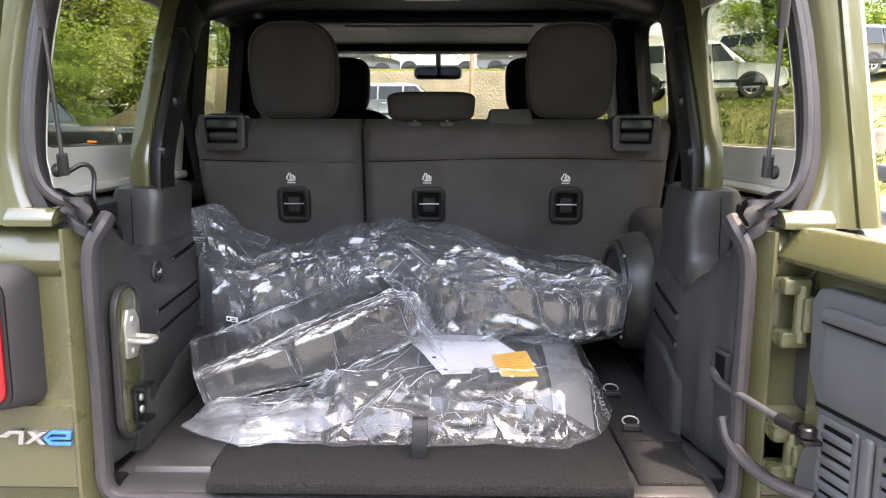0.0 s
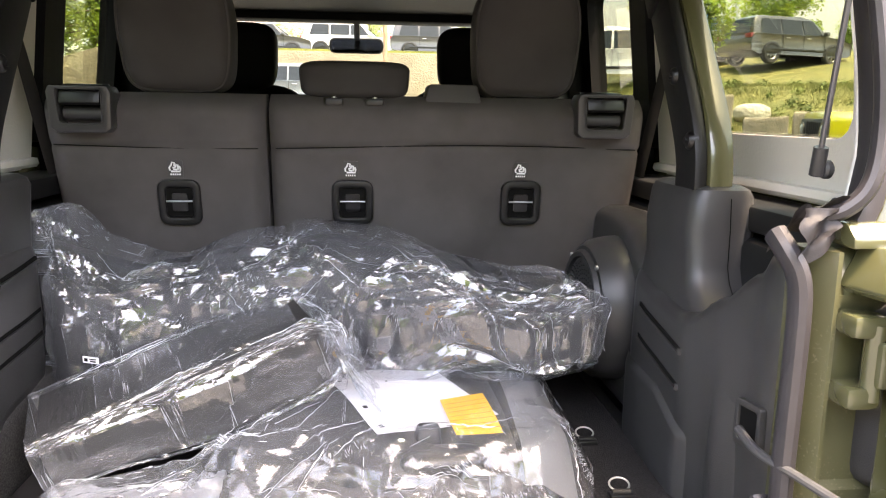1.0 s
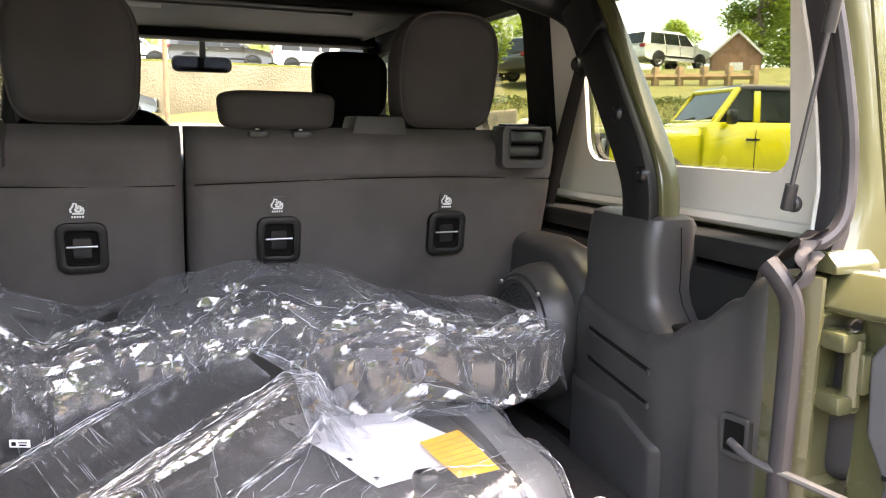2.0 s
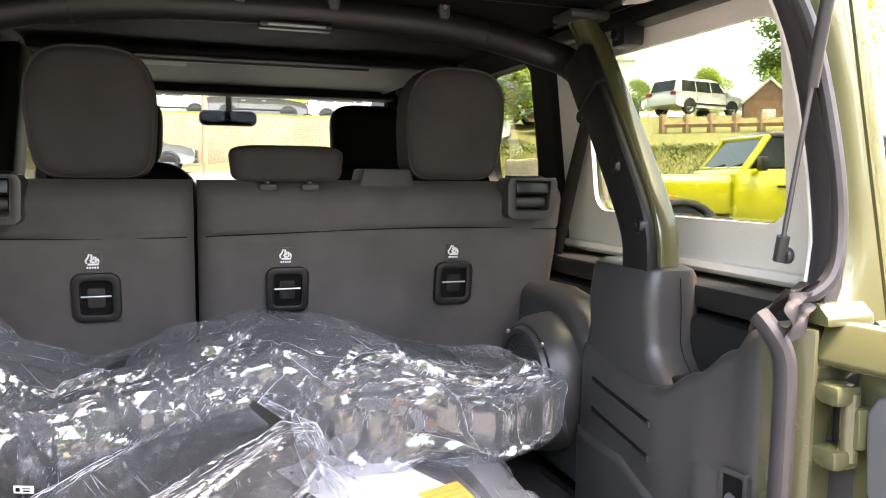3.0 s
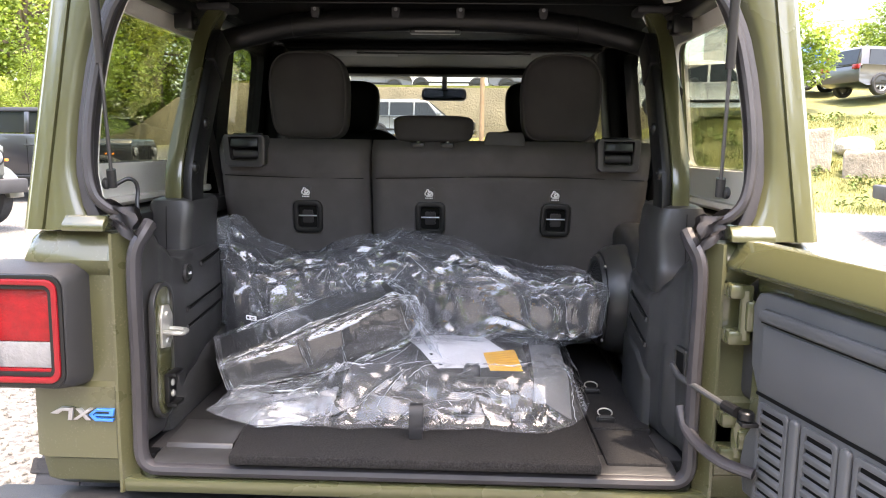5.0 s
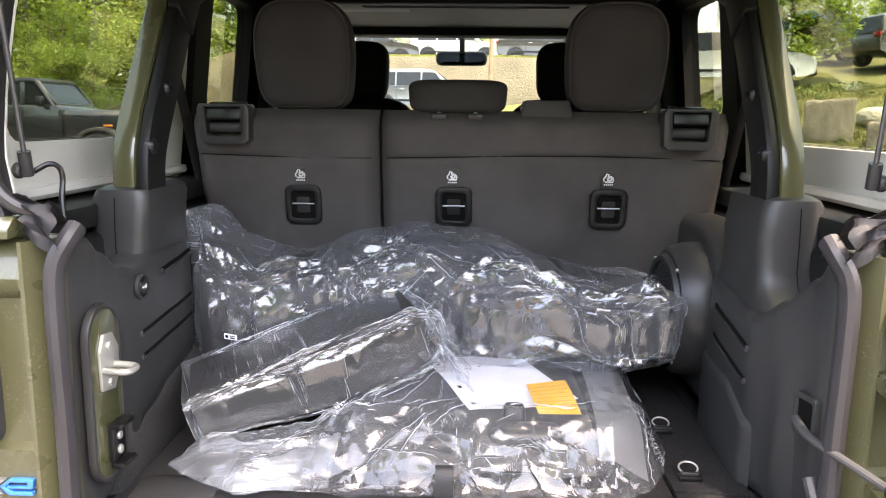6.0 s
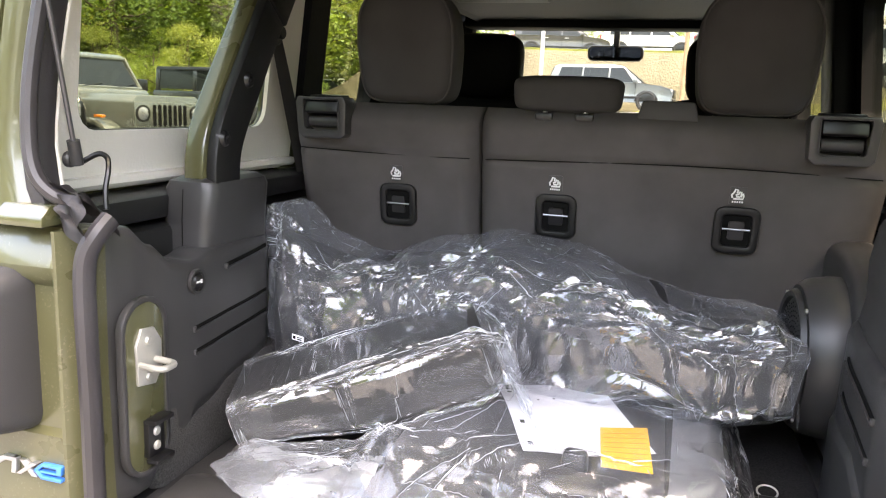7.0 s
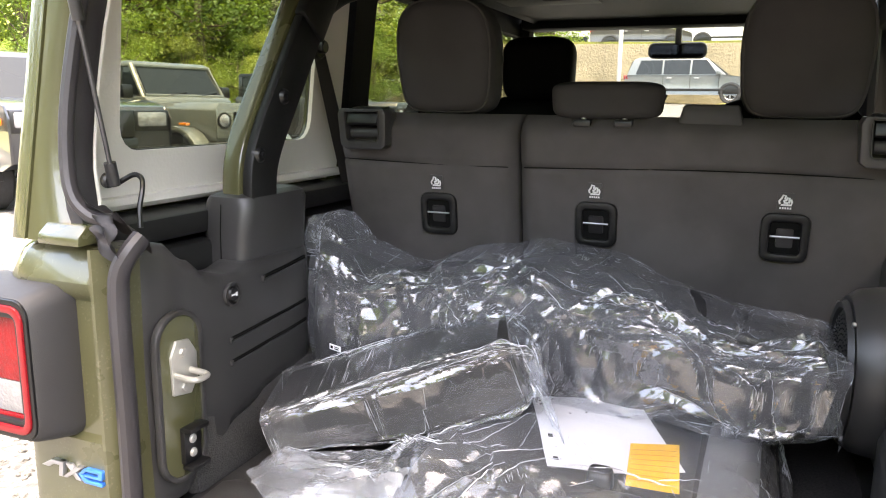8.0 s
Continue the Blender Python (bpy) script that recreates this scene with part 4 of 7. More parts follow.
gate_pts = [(0.0, 0.80), (0.0, 1.262), (0.01, 1.275), (1.09, 1.275), (1.11, 1.25), (1.11, 0.80), (1.09, 0.77), (0.02, 0.77)]
gate = part("tailgate", gp(gate_pts, 0.02, 0.085, 0.012, 3), PAINT, suv, "open olive green tailgate with black trim panel")
part("gate_top_lip", bevel(loft([[G(a, d, z) for d, z in ((-0.02, 1.225), (-0.028, 1.235), (-0.012, 1.262), (0.0, 1.285), (0.02, 1.288), (0.03, 1.27), (0.03, 1.225))] for a in (-0.035, 0.02, 0.5, 1.1)]), 0.003), PAINT, gate)
panel_pts = [(0.035, 0.80), (0.02, 0.86), (0.03, 0.91), (0.06, 0.955), (0.065, 1.0), (0.035, 1.06), (0.03, 1.17), (0.045, 1.195), (0.07, 1.2), (1.04, 1.2), (1.06, 1.185), (1.06, 0.80)]
panel = part("gate_panel", gp(panel_pts, -0.004, 0.019, 0.006, 3), SHEENPLASTIC, gate, "black plastic tailgate trim panel with vents")
part("panel_ridge", join(gp([(0.065, 1.147), (0.065, 1.165), (0.08, 1.172), (1.03, 1.172), (1.03, 1.147)], -0.016, -0.002, 0.006, 3)), SHEENPLASTIC, gate)
part("panel_field", gp(rrect(0.07, 1.02, 1.015, 1.14, 0.008), -0.0075, -0.002, 0.002), SHEENPLASTIC, gate)
# black strips on the panel, the shade of its gaps as colour
part("panel_shadow_gap", join(gp([(0.062, 1.006), (1.03, 1.006), (1.03, 1.0125), (0.062, 1.0125)], -0.0055, -0.002), gp([(0.062, 1.142), (1.03, 1.142), (1.03, 1.147), (0.062, 1.147)], -0.0055, -0.002)), INK_AND_SHADE, gate)
for c in range(7):
    a0 = 0.075 + 0.125 * c
    # black sheet behind the slats paints the shade between them
    part("vent_back", gp(rrect(a0 + 0.008, a0 + 0.082, 0.79, 0.99, 0.004), -0.0062, -0.0045), INK_AND_SHADE, gate)
    part("vent_frame", bevel(hollow(rrect(a0, a0 + 0.09, 0.782, 0.998, 0.012), rrect(a0 + 0.012, a0 + 0.078, 0.79, 0.986, 0.006), lambda a, b, w: G(a, w, b), -0.0105, -0.004), 0.002), SHEENPLASTIC, gate)
    for k in range(10):
        z = 0.9705 - 0.0212 * k
        part("vent_slat", bevel(loft([[G(a, d, zz) for d, zz in ((-0.0065, z + 0.0065), (-0.0115, z + 0.001), (-0.011, z - 0.0075), (-0.0065, z - 0.0075))] for a in (a0 + 0.011, a0 + 0.079)]), 0.001), SHEENPLASTIC, gate)
    if c < 6:
        part("panel_post", gp(rrect(a0 + 0.096, a0 + 0.119, 0.785, 1.0, 0.01), -0.014, -0.002, 0.005, 3), SHEENPLASTIC, gate)
for k, a in enumerate((0.40, 0.44, 0.485, 0.53)):
    part("embossed_bar", gp(rrect(a, a + 0.03, 1.055, 1.095 if k == 0 else 1.08, 0.008), -0.0115, -0.007, 0.001), SHEENPLASTIC, gate)
spare_c = Vector(G(0.62, 0.26, 1.04))
spare = road_wheel(suv, 0, 0, 0, 0.405, 0.25, "x")
spare.name = "spare_wheel"
spare.matrix_world = Matrix.Translation(spare_c) @ Matrix.Rotation(radians(-(SWING - 90)), 4, "Z")
part("spare_carrier", gp(rrect(0.45, 0.79, 0.9, 1.18, 0.05), 0.086, 0.2, 0.02), GLOSSBLACK, gate)
for z0, z1 in ((1.085, 1.205), (0.85, 0.95)):
    hinge = part("hinge", box(0.613, 0.662, -0.004, 0.014, z0 + 0.002, z1 - 0.002, 0.004), PAINT, suv, "olive green tailgate hinge")
    for zz in (z0, z1 - 0.03):
        part("hinge_knuckle", box(0.615, 0.662, -0.05, -0.004, zz, zz + 0.03, 0.008), PAINT, hinge)
    part("hinge_barrel", tube([(0.65, -0.04, z0 + 0.012), (0.65, -0.04, z1 - 0.012)], 0.013, 14), PAINT, hinge)
    part("hinge_leaf", box(0.645, 0.70, -0.06, -0.03, z0 + 0.03, z1 - 0.03, 0.006), PAINT, hinge)
# check strap and cable
part("check_rod", tube(smooth_path([(0.548, 0.075, 1.012), (0.553, 0.03, 0.998), (0.575, -0.03, 0.992), (0.598, -0.09, 0.985), (0.606, -0.125, 0.985)], 5), 0.0065, 10), GREYSTEEL, suv, "grey tailgate check rod")
part("rod_end", join(tube([(0.60, -0.10, 0.985), (0.612, -0.135, 0.984)], 0.011, 10), disc((0.622, -0.15, 0.984), "z", 0.014, 0.018, 12, 0.003), box(0.61, 0.64, -0.165, -0.135, 0.966, 0.974, 0.002)), GLOSSBLACK, suv)
part("wiring_sleeve", tube(smooth_path([(0.56, 0.03, 0.935), (0.562, 0.0, 0.905), (0.575, -0.04, 0.885), (0.605, -0.09, 0.87), (0.65, -0.13, 0.865)], 5), 0.013, 10, 0.7), RUBBER, suv, "black wiring sleeve to the tailgate")


# ---- rear bench ----
def backrest(x0, x1, z0=0.83, z1=1.475, drop=0.0):
    """A cushion-edged slab; its back face bulges slightly and its edges round over."""
    nx, nz = 30, 90
    bm = bmesh.new()
    def back(u, v):
        x, z = x0 + (x1 - x0) * u, z0 + (z1 - z0) * v
        e = min(u, 1 - u) * (x1 - x0)
        t = min(v, 1 - v) * (z1 - z0)
        y = 0.905 - 0.17 * (z - 0.83)
        y += 0.035 * (1 - min(1, e / 0.04)) ** 2 + 0.05 * (1 - min(1, (1 - v) * (z1 - z0) / 0.05)) ** 2
        y += 0.004 * noise.noise((x * 4, z * 4, 1.0)) + 0.0018 * noise.noise((x * 17, z * 17, 5.0))
        y += 0.009 * math.exp(-((z - 1.362 - 0.006 * math.sin(x * 5)) / 0.005) ** 2)
        if (x0 < -0.5 and u < 0.5) or (x1 > 0.5 and u > 0.5):
            x += -0.028 * (u - 0.5) * 2 * (1 - v)
        return Vector((x, y, z))
    def skew(u):
        return 0.5 - 0.5 * math.cos(math.pi * u)
    b = [[bm.verts.new(back(skew(i / nx), skew(j / nz))) for j in range(nz + 1)] for i in range(nx + 1)]
    f = [[bm.verts.new((b[i][j].co.x, 1.02 - 0.17 * (b[i][j].co.z - 0.83), b[i][j].co.z)) for j in range(nz + 1)] for i in range(nx + 1)]
    for i in range(nx):
        for j in range(nz):
            bm.faces.new((b[i][j], b[i + 1][j], b[i + 1][j + 1], b[i][j + 1]))
            bm.faces.new((f[i][j], f[i][j + 1], f[i + 1][j + 1], f[i + 1][j]))
    for i in range(nx):
        bm.faces.new((b[i][0], f[i][0], f[i + 1][0], b[i + 1][0]))
        bm.faces.new((b[i][nz], b[i + 1][nz], f[i + 1][nz], f[i][nz]))
    for j in range(nz):
        bm.faces.new((b[0][j], b[0][j + 1], f[0][j + 1], f[0][j]))
        bm.faces.new((b[nx][j], f[nx][j], f[nx][j + 1], b[nx][j + 1]))
    return bm


def pillow(cx, cy, cz, w, h, d, n=4.0, lean=0.0, m=28):
    """A puffy rounded block (superellipsoid)."""
    def se(t, p):
        return math.copysign(abs(t) ** p, t)
    def fn(u, v):
        a, b = 2 * math.pi * u, math.pi * (v - 0.5)
        p = 2.0 / n
        x = se(math.cos(b), p) * se(math.cos(a), p)
        y = se(math.cos(b), 0.75) * se(math.sin(a), 0.75)
        z = se(math.sin(b), p)
        k = 1 - 0.06 * (1 - z) * 0.5
        return (cx + w / 2 * x * k, cy + d / 2 * y + lean * z, cz + h / 2 * z)
    bm = sheet(fn, m * 2, m)
    bmesh.ops.remove_doubles(bm, verts=bm.verts, dist=0.0003)
    return bm


def headrest(seat, x, z0, z1, w, d=0.11):
    cz = (z0 + z1) / 2
    n = 72
    def outline(t, k):
        """Rounded outline, narrower towards its foot, with a fuller crown."""
        c, s_ = math.cos(t), math.sin(t)
        e = 0.62 if s_ > 0 else 0.36
        xx, zz = math.copysign(abs(c) ** e, c), math.copysign(abs(s_) ** e, s_)
        wd = w / 2 * (1.0 - 0.075 * max(0, -zz) - 0.01 * max(0, zz))
        return x + k * wd * xx, cz + (z1 - z0) / 2 * zz * (1 - (1 - k) * 0.9)
    rings = []
    for k, dy in ((0.02, -0.062), (0.5, -0.061), (0.8, -0.056), (0.93, -0.046), (0.985, -0.03), (1.0, -0.01), (1.0, 0.02), (0.98, 0.042), (0.9, 0.056), (0.5, 0.062), (0.02, 0.062)):
        ring = []
        for i in range(n):
            a, z = outline(2 * math.pi * i / n, k)
            ring.append((a, 0.885 + dy - 0.045 * (z - cz) / (z1 - z0) + 0.003 * noise.noise((a * 12, z * 12, x)), z))
        rings.append(ring)
    hr = part("headrest", loft(rings), SHADEDCLOTH, seat, "charcoal cloth headrest", angle=80)
    # welt seam round the cover
    seam = [(a, 0.885 - 0.043 - 0.045 * (z - cz) / (z1 - z0), z) for a, z in (outline(2 * math.pi * i / n, 0.95) for i in range(n))]
    part("headrest_seam", tube(seam, 0.0035, 6, loop=True), SHADEDCLOTH, hr)
    return hr


def release(seat, x, z=1.237):
    """Pull-handle recess with its bezel and the anchor pictogram above."""
    y = 0.905 - 0.17 * (z - 0.83)
    def at(a, b, w):
        return (x + a, y + w - 0.17 * b, z + b)
    hz = part("anchor_bezel", hollow(rrect(-0.046, 0.046, -0.051, 0.051, 0.02), rrect(-0.029, 0.029, -0.034, 0.034, 0.008), at, -0.013, 0.006, 0.005), BARPAD, seat, "black plastic anchor recess with a steel bar")
    # flat black plate paints the shade inside the recess
    part("anchor_well", loft([[at(a, b, w) for a, b in rrect(-0.032, 0.032, -0.037, 0.037, 0.008)] for w in (-0.0035, -0.0005)]), INK_AND_SHADE, hz)
    part("anchor_bar", tube([at(-0.028, 0.003, -0.010), at(0.028, 0.003, -0.010)], 0.0021, 8), STEEL, hz)
    part("anchor_catch", loft([[at(a, b, w) for a, b in rrect(-0.016, 0.016, -0.02, 0.02, 0.004)] for w in (-0.008, -0.002)]), GLOSSBLACK, hz)
    tz, ty = z + 0.075, 0.905 - 0.17 * (z + 0.075 - 0.83)
    def at2(a, b, w):
        return (x - 0.004 + a, ty + w - 0.17 * b, tz + b)
    tag = part("anchor_tag", loft([[at2(a, b, w) for a, b in rrect(-0.0165, 0.0165, -0.019, 0.019, 0.003)] for w in (-0.004, -0.0015)]), PLASTIC, seat)
    def stroke(pts, r):
        part("pictogram_stroke", tube([at2(a, b, -0.0045) for a, b in pts], r * 1.35, 6), WHITEINK, tag)
    stroke([(-0.011, -0.004), (-0.0125, 0.002), (-0.008, 0.008), (-0.006, 0.014), (-0.001, 0.013), (-0.002, 0.006)], 0.0014)
    stroke([(-0.005, 0.002), (0.001, 0.004), (0.003, 0.010), (0.006, 0.009), (0.006, -0.002)], 0.0014)
    stroke([(0.009, 0.006), (0.011, 0.0), (0.010, -0.006), (-0.009, -0.006)], 0.0015)
    stroke([(-0.004, -0.001), (0.004, -0.002)], 0.0016)
    for k in range(5):
        stroke([(-0.011 + 0.0047 * k, -0.0125), (-0.008 + 0.0047 * k, -0.0125)], 0.0016)


def latch(seat, x, s):
    """Folding latch let into the shoulder of the backrest: bezel, lever folded over the top, rounded grip in the well."""
    y = 0.777
    def at(a, b, w):
        return (x + a, y + w - 0.1 * (b - 1.44), b)
    outer = [(-0.060, 1.398), (-0.048, 1.388), (0.048, 1.388), (0.060, 1.398), (0.064, 1.47), (0.058, 1.484), (-0.058, 1.484), (-0.064, 1.47)]
    inner = [(-0.042, 1.412), (-0.036, 1.407), (0.036, 1.407), (0.042, 1.412), (0.045, 1.47), (0.043, 1.478), (-0.043, 1.478), (-0.045, 1.47)]
    body = part("latch_housing", hollow(outer, inner, at, -0.010, 0.055, 0.004), PLASTIC, seat, "grey-black folding-seat latch")
    part("latch_rim", tube([at(a * 1.02, b, -0.0105) for a, b in inner], 0.0016, 6, loop=True), GREYPLASTIC, body)
    part("latch_lever", bevel(loft([[(x + a, y + p, q) for a in (-0.041, 0.041) for p, q in (((p0, q0), (p1, q1)) if a < 0 else ((p1, q1), (p0, q0)))] for p0, q0, p1, q1 in ((-0.012, 1.450, -0.004, 1.444), (-0.006, 1.474, 0.002, 1.466), (0.02, 1.488, 0.022, 1.479), (0.06, 1.490, 0.06, 1.480))]), 0.002, 2, 25), GLOSSBLACK, body, "smooth black release lever")
    part("latch_grip", tube([at(-0.038, 1.428, 0.016), at(0.038, 1.428, 0.016)], 0.014, 12), PLASTIC, body)
    # black plate as painted shade at the back of the latch
    part("latch_well", loft([[at(a, b, w) for a, b in rrect(-0.045, 0.045, 1.404, 1.476, 0.004)] for w in (0.03, 0.034)]), INK_AND_SHADE, body)


def seat_seam(seat, name, pts):
    """A stitched seam lying in the cloth."""
    part(name, tube(pts, 0.0013, 6), INK_AND_SHADE, seat)


small_seat = thing("rear_seat", "charcoal cloth rear seat back, narrow section, upright", "seat", group="rear seats")
part("backrest", backrest(-0.655, -0.190), FABRIC, small_seat, angle=60)
part("cushion", box(-0.65, -0.19, 1.03, 1.5, 0.75, 0.95, 0.04, 3), FABRIC, small_seat)
wide_seat = thing("rear_seat", "charcoal cloth rear seat back, wide section, upright", "seat", group="rear seats")
part("backrest", backrest(-0.182, 0.668), FABRIC, wide_seat, angle=60)
part("cushion", box(-0.18, 0.65, 1.03, 1.5, 0.75, 0.95, 0.04, 3), FABRIC, wide_seat)
for seat, x0, x1 in ((small_seat, -0.632, -0.205), (wide_seat, -0.167, 0.645)):
    line = [(x0 + (x1 - x0) * k / 24, 1.362 + 0.006 * math.sin((x0 + (x1 - x0) * k / 24) * 5)) for k in range(25)]
    seat_seam(seat, "cross_seam", [(x, 0.905 - 0.17 * (z - 0.83) + 0.004 * noise.noise((x * 4, z * 4, 1.0)) + 0.0055, z) for x, z in line])
headrest(small_seat, -0.378, 1.474, 1.738, 0.245)
headrest(wide_seat, 0.392, 1.474, 1.735, 0.245)
mid = part("headrest", pillow(0.006, 0.86, 1.509, 0.25, 0.082, 0.09, 5.0), SHADEDCLOTH, wide_seat, "low charcoal cloth middle headrest", angle=80)
for x in (-0.039, 0.05):
    part("headrest_post", tube([(x, 0.835, 1.44), (x, 0.835, 1.49)], 0.006, 10), STEEL, wide_seat)
    part("post_guide", box(x - 0.02, x + 0.02, 0.81, 0.85, 1.452, 1.468, 0.005), GLOSSBLACK, wide_seat)
for seat, x in ((small_seat, -0.378), (wide_seat, 0.392)):
    for dx in (-0.07, 0.07):
        part("headrest_post", tube([(x + dx, 0.885, 1.45), (x + dx, 0.885, 1.52)], 0.006, 10), GLOSSBLACK, seat)
part("belt_exit", bevel(loft([[(x, y, z) for x, z in ((0.158, 1.455), (0.17, 1.502), (0.278, 1.502), (0.29, 1.455))] for y in (0.825, 0.93)]), 0.006), GREYPLASTIC, wide_seat, "grey plastic belt exit on the shoulder")
for seat, x in ((small_seat, -0.379), (wide_seat, 0.0), (wide_seat, 0.384)):
    release(seat, x)
latch(small_seat, -0.556, -1)
latch(wide_seat, 0.556, 1)

# ---- front seats ----
front = thing("front_seat", "black cloth front seat with integral headrest", "seat", group="front seats")
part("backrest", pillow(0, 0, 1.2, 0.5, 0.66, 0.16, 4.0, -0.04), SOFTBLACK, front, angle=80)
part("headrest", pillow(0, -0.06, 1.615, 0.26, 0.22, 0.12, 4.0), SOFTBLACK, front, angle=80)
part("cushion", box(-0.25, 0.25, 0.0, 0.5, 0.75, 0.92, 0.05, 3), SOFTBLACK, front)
part("headrest_post", box(-0.07, 0.07, -0.06, -0.04, 1.45, 1.53, 0.005), STEEL, front)
front.matrix_world = pose(-0.39, 1.78, 0)
copy_thing(front, pose(0.39, 1.78, 0))


# ---- cargo: mat and three film-wrapped parcels ----
mat_ob = solo("cargo_mat", bevel(loft([[(x0, y, z), (x1, y, z), (x1, y, z + 0.022), (x0, y, z + 0.022)] for y, z, x0, x1 in ((-0.03, 0.8085, -0.362, 0.392), (0.1, 0.8085, -0.375, 0.397), (1.0, 0.8085, -0.40, 0.41))]), 0.005, 2), CARPET, "charcoal carpet cargo mat over the load floor", "mat")
strap = solo("pull_strap", bevel(loft([[(x, y + 0.0035 * k, z) for k in (0, 1) for x in ((-0.003, 0.026) if k == 0 else (0.026, -0.003))] for y, z in [(p.x, p.y) for p in smooth_path([(0.075, 0.832, 0), (0.072, 0.86, 0), (0.078, 0.892, 0), (0.092, 0.905, 0), (0.105, 0.895, 0), (0.112, 0.86, 0), (0.118, 0.832, 0)], 4)]]), 0.0), VINYL, "black webbing pull loop on the cargo mat", "strap")


FOLDS = random.Random(77)


def creases(count, s0, s1, w0, w1, length, height, width, turn=None, spread=3.2):
    """Random folds on a film: ends, height, half width."""
    out = []
    for k in range(count):
        n = FOLDS.uniform(*length)
        t = FOLDS.uniform(0, math.pi * 2) if turn is None else turn + FOLDS.uniform(-spread, spread)
        s, w = FOLDS.uniform(s0, s1), FOLDS.uniform(w0, w1)
        a, e = (s - n / 2 * math.cos(t), w - n / 2 * math.sin(t)), (s + n / 2 * math.cos(t), w + n / 2 * math.sin(t))
        f = FOLDS.uniform(0.3, 1.0)
        out.append((a, e, FOLDS.choice((1, 1, -0.7)) * (height[0] + (height[1] - height[0]) * f * f), FOLDS.uniform(*width)))
    return out


def relief(S, W, folds, sharp=0.0007):
    """Height of a creased film at places S, W: tent-shaped folds with sharp ridges and flat flanks."""
    H = np.zeros_like(S)
    for (s0, w0), (s1, w1), h, wd in folds:
        n = math.hypot(s1 - s0, w1 - w0)
        ds, dw = (s1 - s0) / n, (w1 - w0) / n
        X, Y = S - (s0 + s1) / 2, W - (w0 + w1) / 2
        t = (X * ds + Y * dw) / (n / 2)
        d = np.abs(-X * dw + Y * ds)
        d = np.sqrt(d * d + sharp * sharp) - sharp
        H += h * np.clip(1 - d / (wd * (1.15 - 0.35 * t)), 0, 1) * np.clip(1.6 * (1 - np.abs(t)), 0, 1)
    return H


def facets(S, W, cell, amp, seed, turn=0.0, stretch=1.0):
    """Flat facets of crumpled film: heights on an uneven net, joined by planes."""
    r = np.random.default_rng(seed)
    c, s = math.cos(turn), math.sin(turn)
    a, b = (S * c + W * s) / (cell * stretch), (W * c - S * s) / cell
    a = a + 0.6 * np.sin(0.83 * b + seed) + 0.35 * np.sin(2.1 * b - 0.7 * a + 3 * seed)
    b = b + 0.6 * np.sin(0.71 * a + 2 * seed) + 0.35 * np.sin(1.9 * a + 0.6 * b + seed)
    i, j = np.floor(a).astype(int), np.floor(b).astype(int)
    fa, fb = a - i, b - j
    h, lean = np.clip(r.normal(0, 1, (97, 97)), -1.8, 1.8), r.random((97, 97)) < 0.5
    h00, h10, h01, h11 = h[i % 97, j % 97], h[(i + 1) % 97, j % 97], h[i % 97, (j + 1) % 97], h[(i + 1) % 97, (j + 1) % 97]
    one = np.where(fa + fb < 1, h00 + (h10 - h00) * fa + (h01 - h00) * fb, h11 + (h01 - h11) * (1 - fa) + (h10 - h11) * (1 - fb))
    two = np.where(fa > fb, h00 + (h10 - h00) * fa + (h11 - h10) * fb, h00 + (h01 - h00) * fb + (h11 - h01) * fa)
    return amp * np.where(lean[i % 97, j % 97], one, two)


def fan(S, W, s0, w0, reach, h, n, seed):
    """Folds that spread from one pinched spot, with flat wedges between them."""
    r = random.Random(seed)
    x, y = S - s0, W - w0
    d, th = np.hypot(x, y), np.arctan2(y, x)
    knots = sorted(r.uniform(-math.pi, math.pi) for k in range(2 * n))
    vals = [(1 if k % 2 else -0.6) * r.uniform(0.4, 1.0) for k in range(2 * n)]
    wave = np.interp(th, [knots[-1] - 2 * math.pi] + knots + [knots[0] + 2 * math.pi], [vals[-1]] + vals + [vals[0]])
    rim = reach * (0.8 + 0.2 * np.sin(3 * th + seed))
    return h * wave * np.where(d < 0.3 * rim, d / (0.3 * rim), np.clip(1 - (d - 0.3 * rim) / (0.7 * rim), 0, 1))


def puckered(G, H, wrap):
    """Moves the places of a grid G along its normals by the heights H."""
    gu = np.gradient(G, axis=0)
    gv = (np.roll(G, -1, axis=1) - np.roll(G, 1, axis=1)) if wrap else np.gradient(G, axis=1)
    n = np.cross(gu, gv)
    n /= np.maximum(np.linalg.norm(n, axis=2, keepdims=True), 1e-9)
    return G + n * H[:, :, None]


def film_mesh(G, wrap, caps=True):
    """A bmesh out of a grid of places; wrap joins the last row to the first."""
    nu, nv = G.shape[:2]
    idx = np.arange(nu * nv).reshape(nu, nv)
    nxt = np.roll(idx, -1, axis=1) if wrap else idx[:, 1:]
    cur = idx if wrap else idx[:, :-1]
    f = np.stack([cur[:-1], cur[1:], nxt[1:], nxt[:-1]], axis=-1).reshape(-1, 4).tolist()
    if wrap and caps:
        f += [idx[0][::-1].tolist(), idx[-1].tolist()]
    me = bpy.data.meshes.new("t")
    me.from_pydata(G.reshape(-1, 3).tolist(), [], f)
    bm = bmesh.new()
    bm.from_mesh(me)
    bpy.data.meshes.remove(me)
    return bm


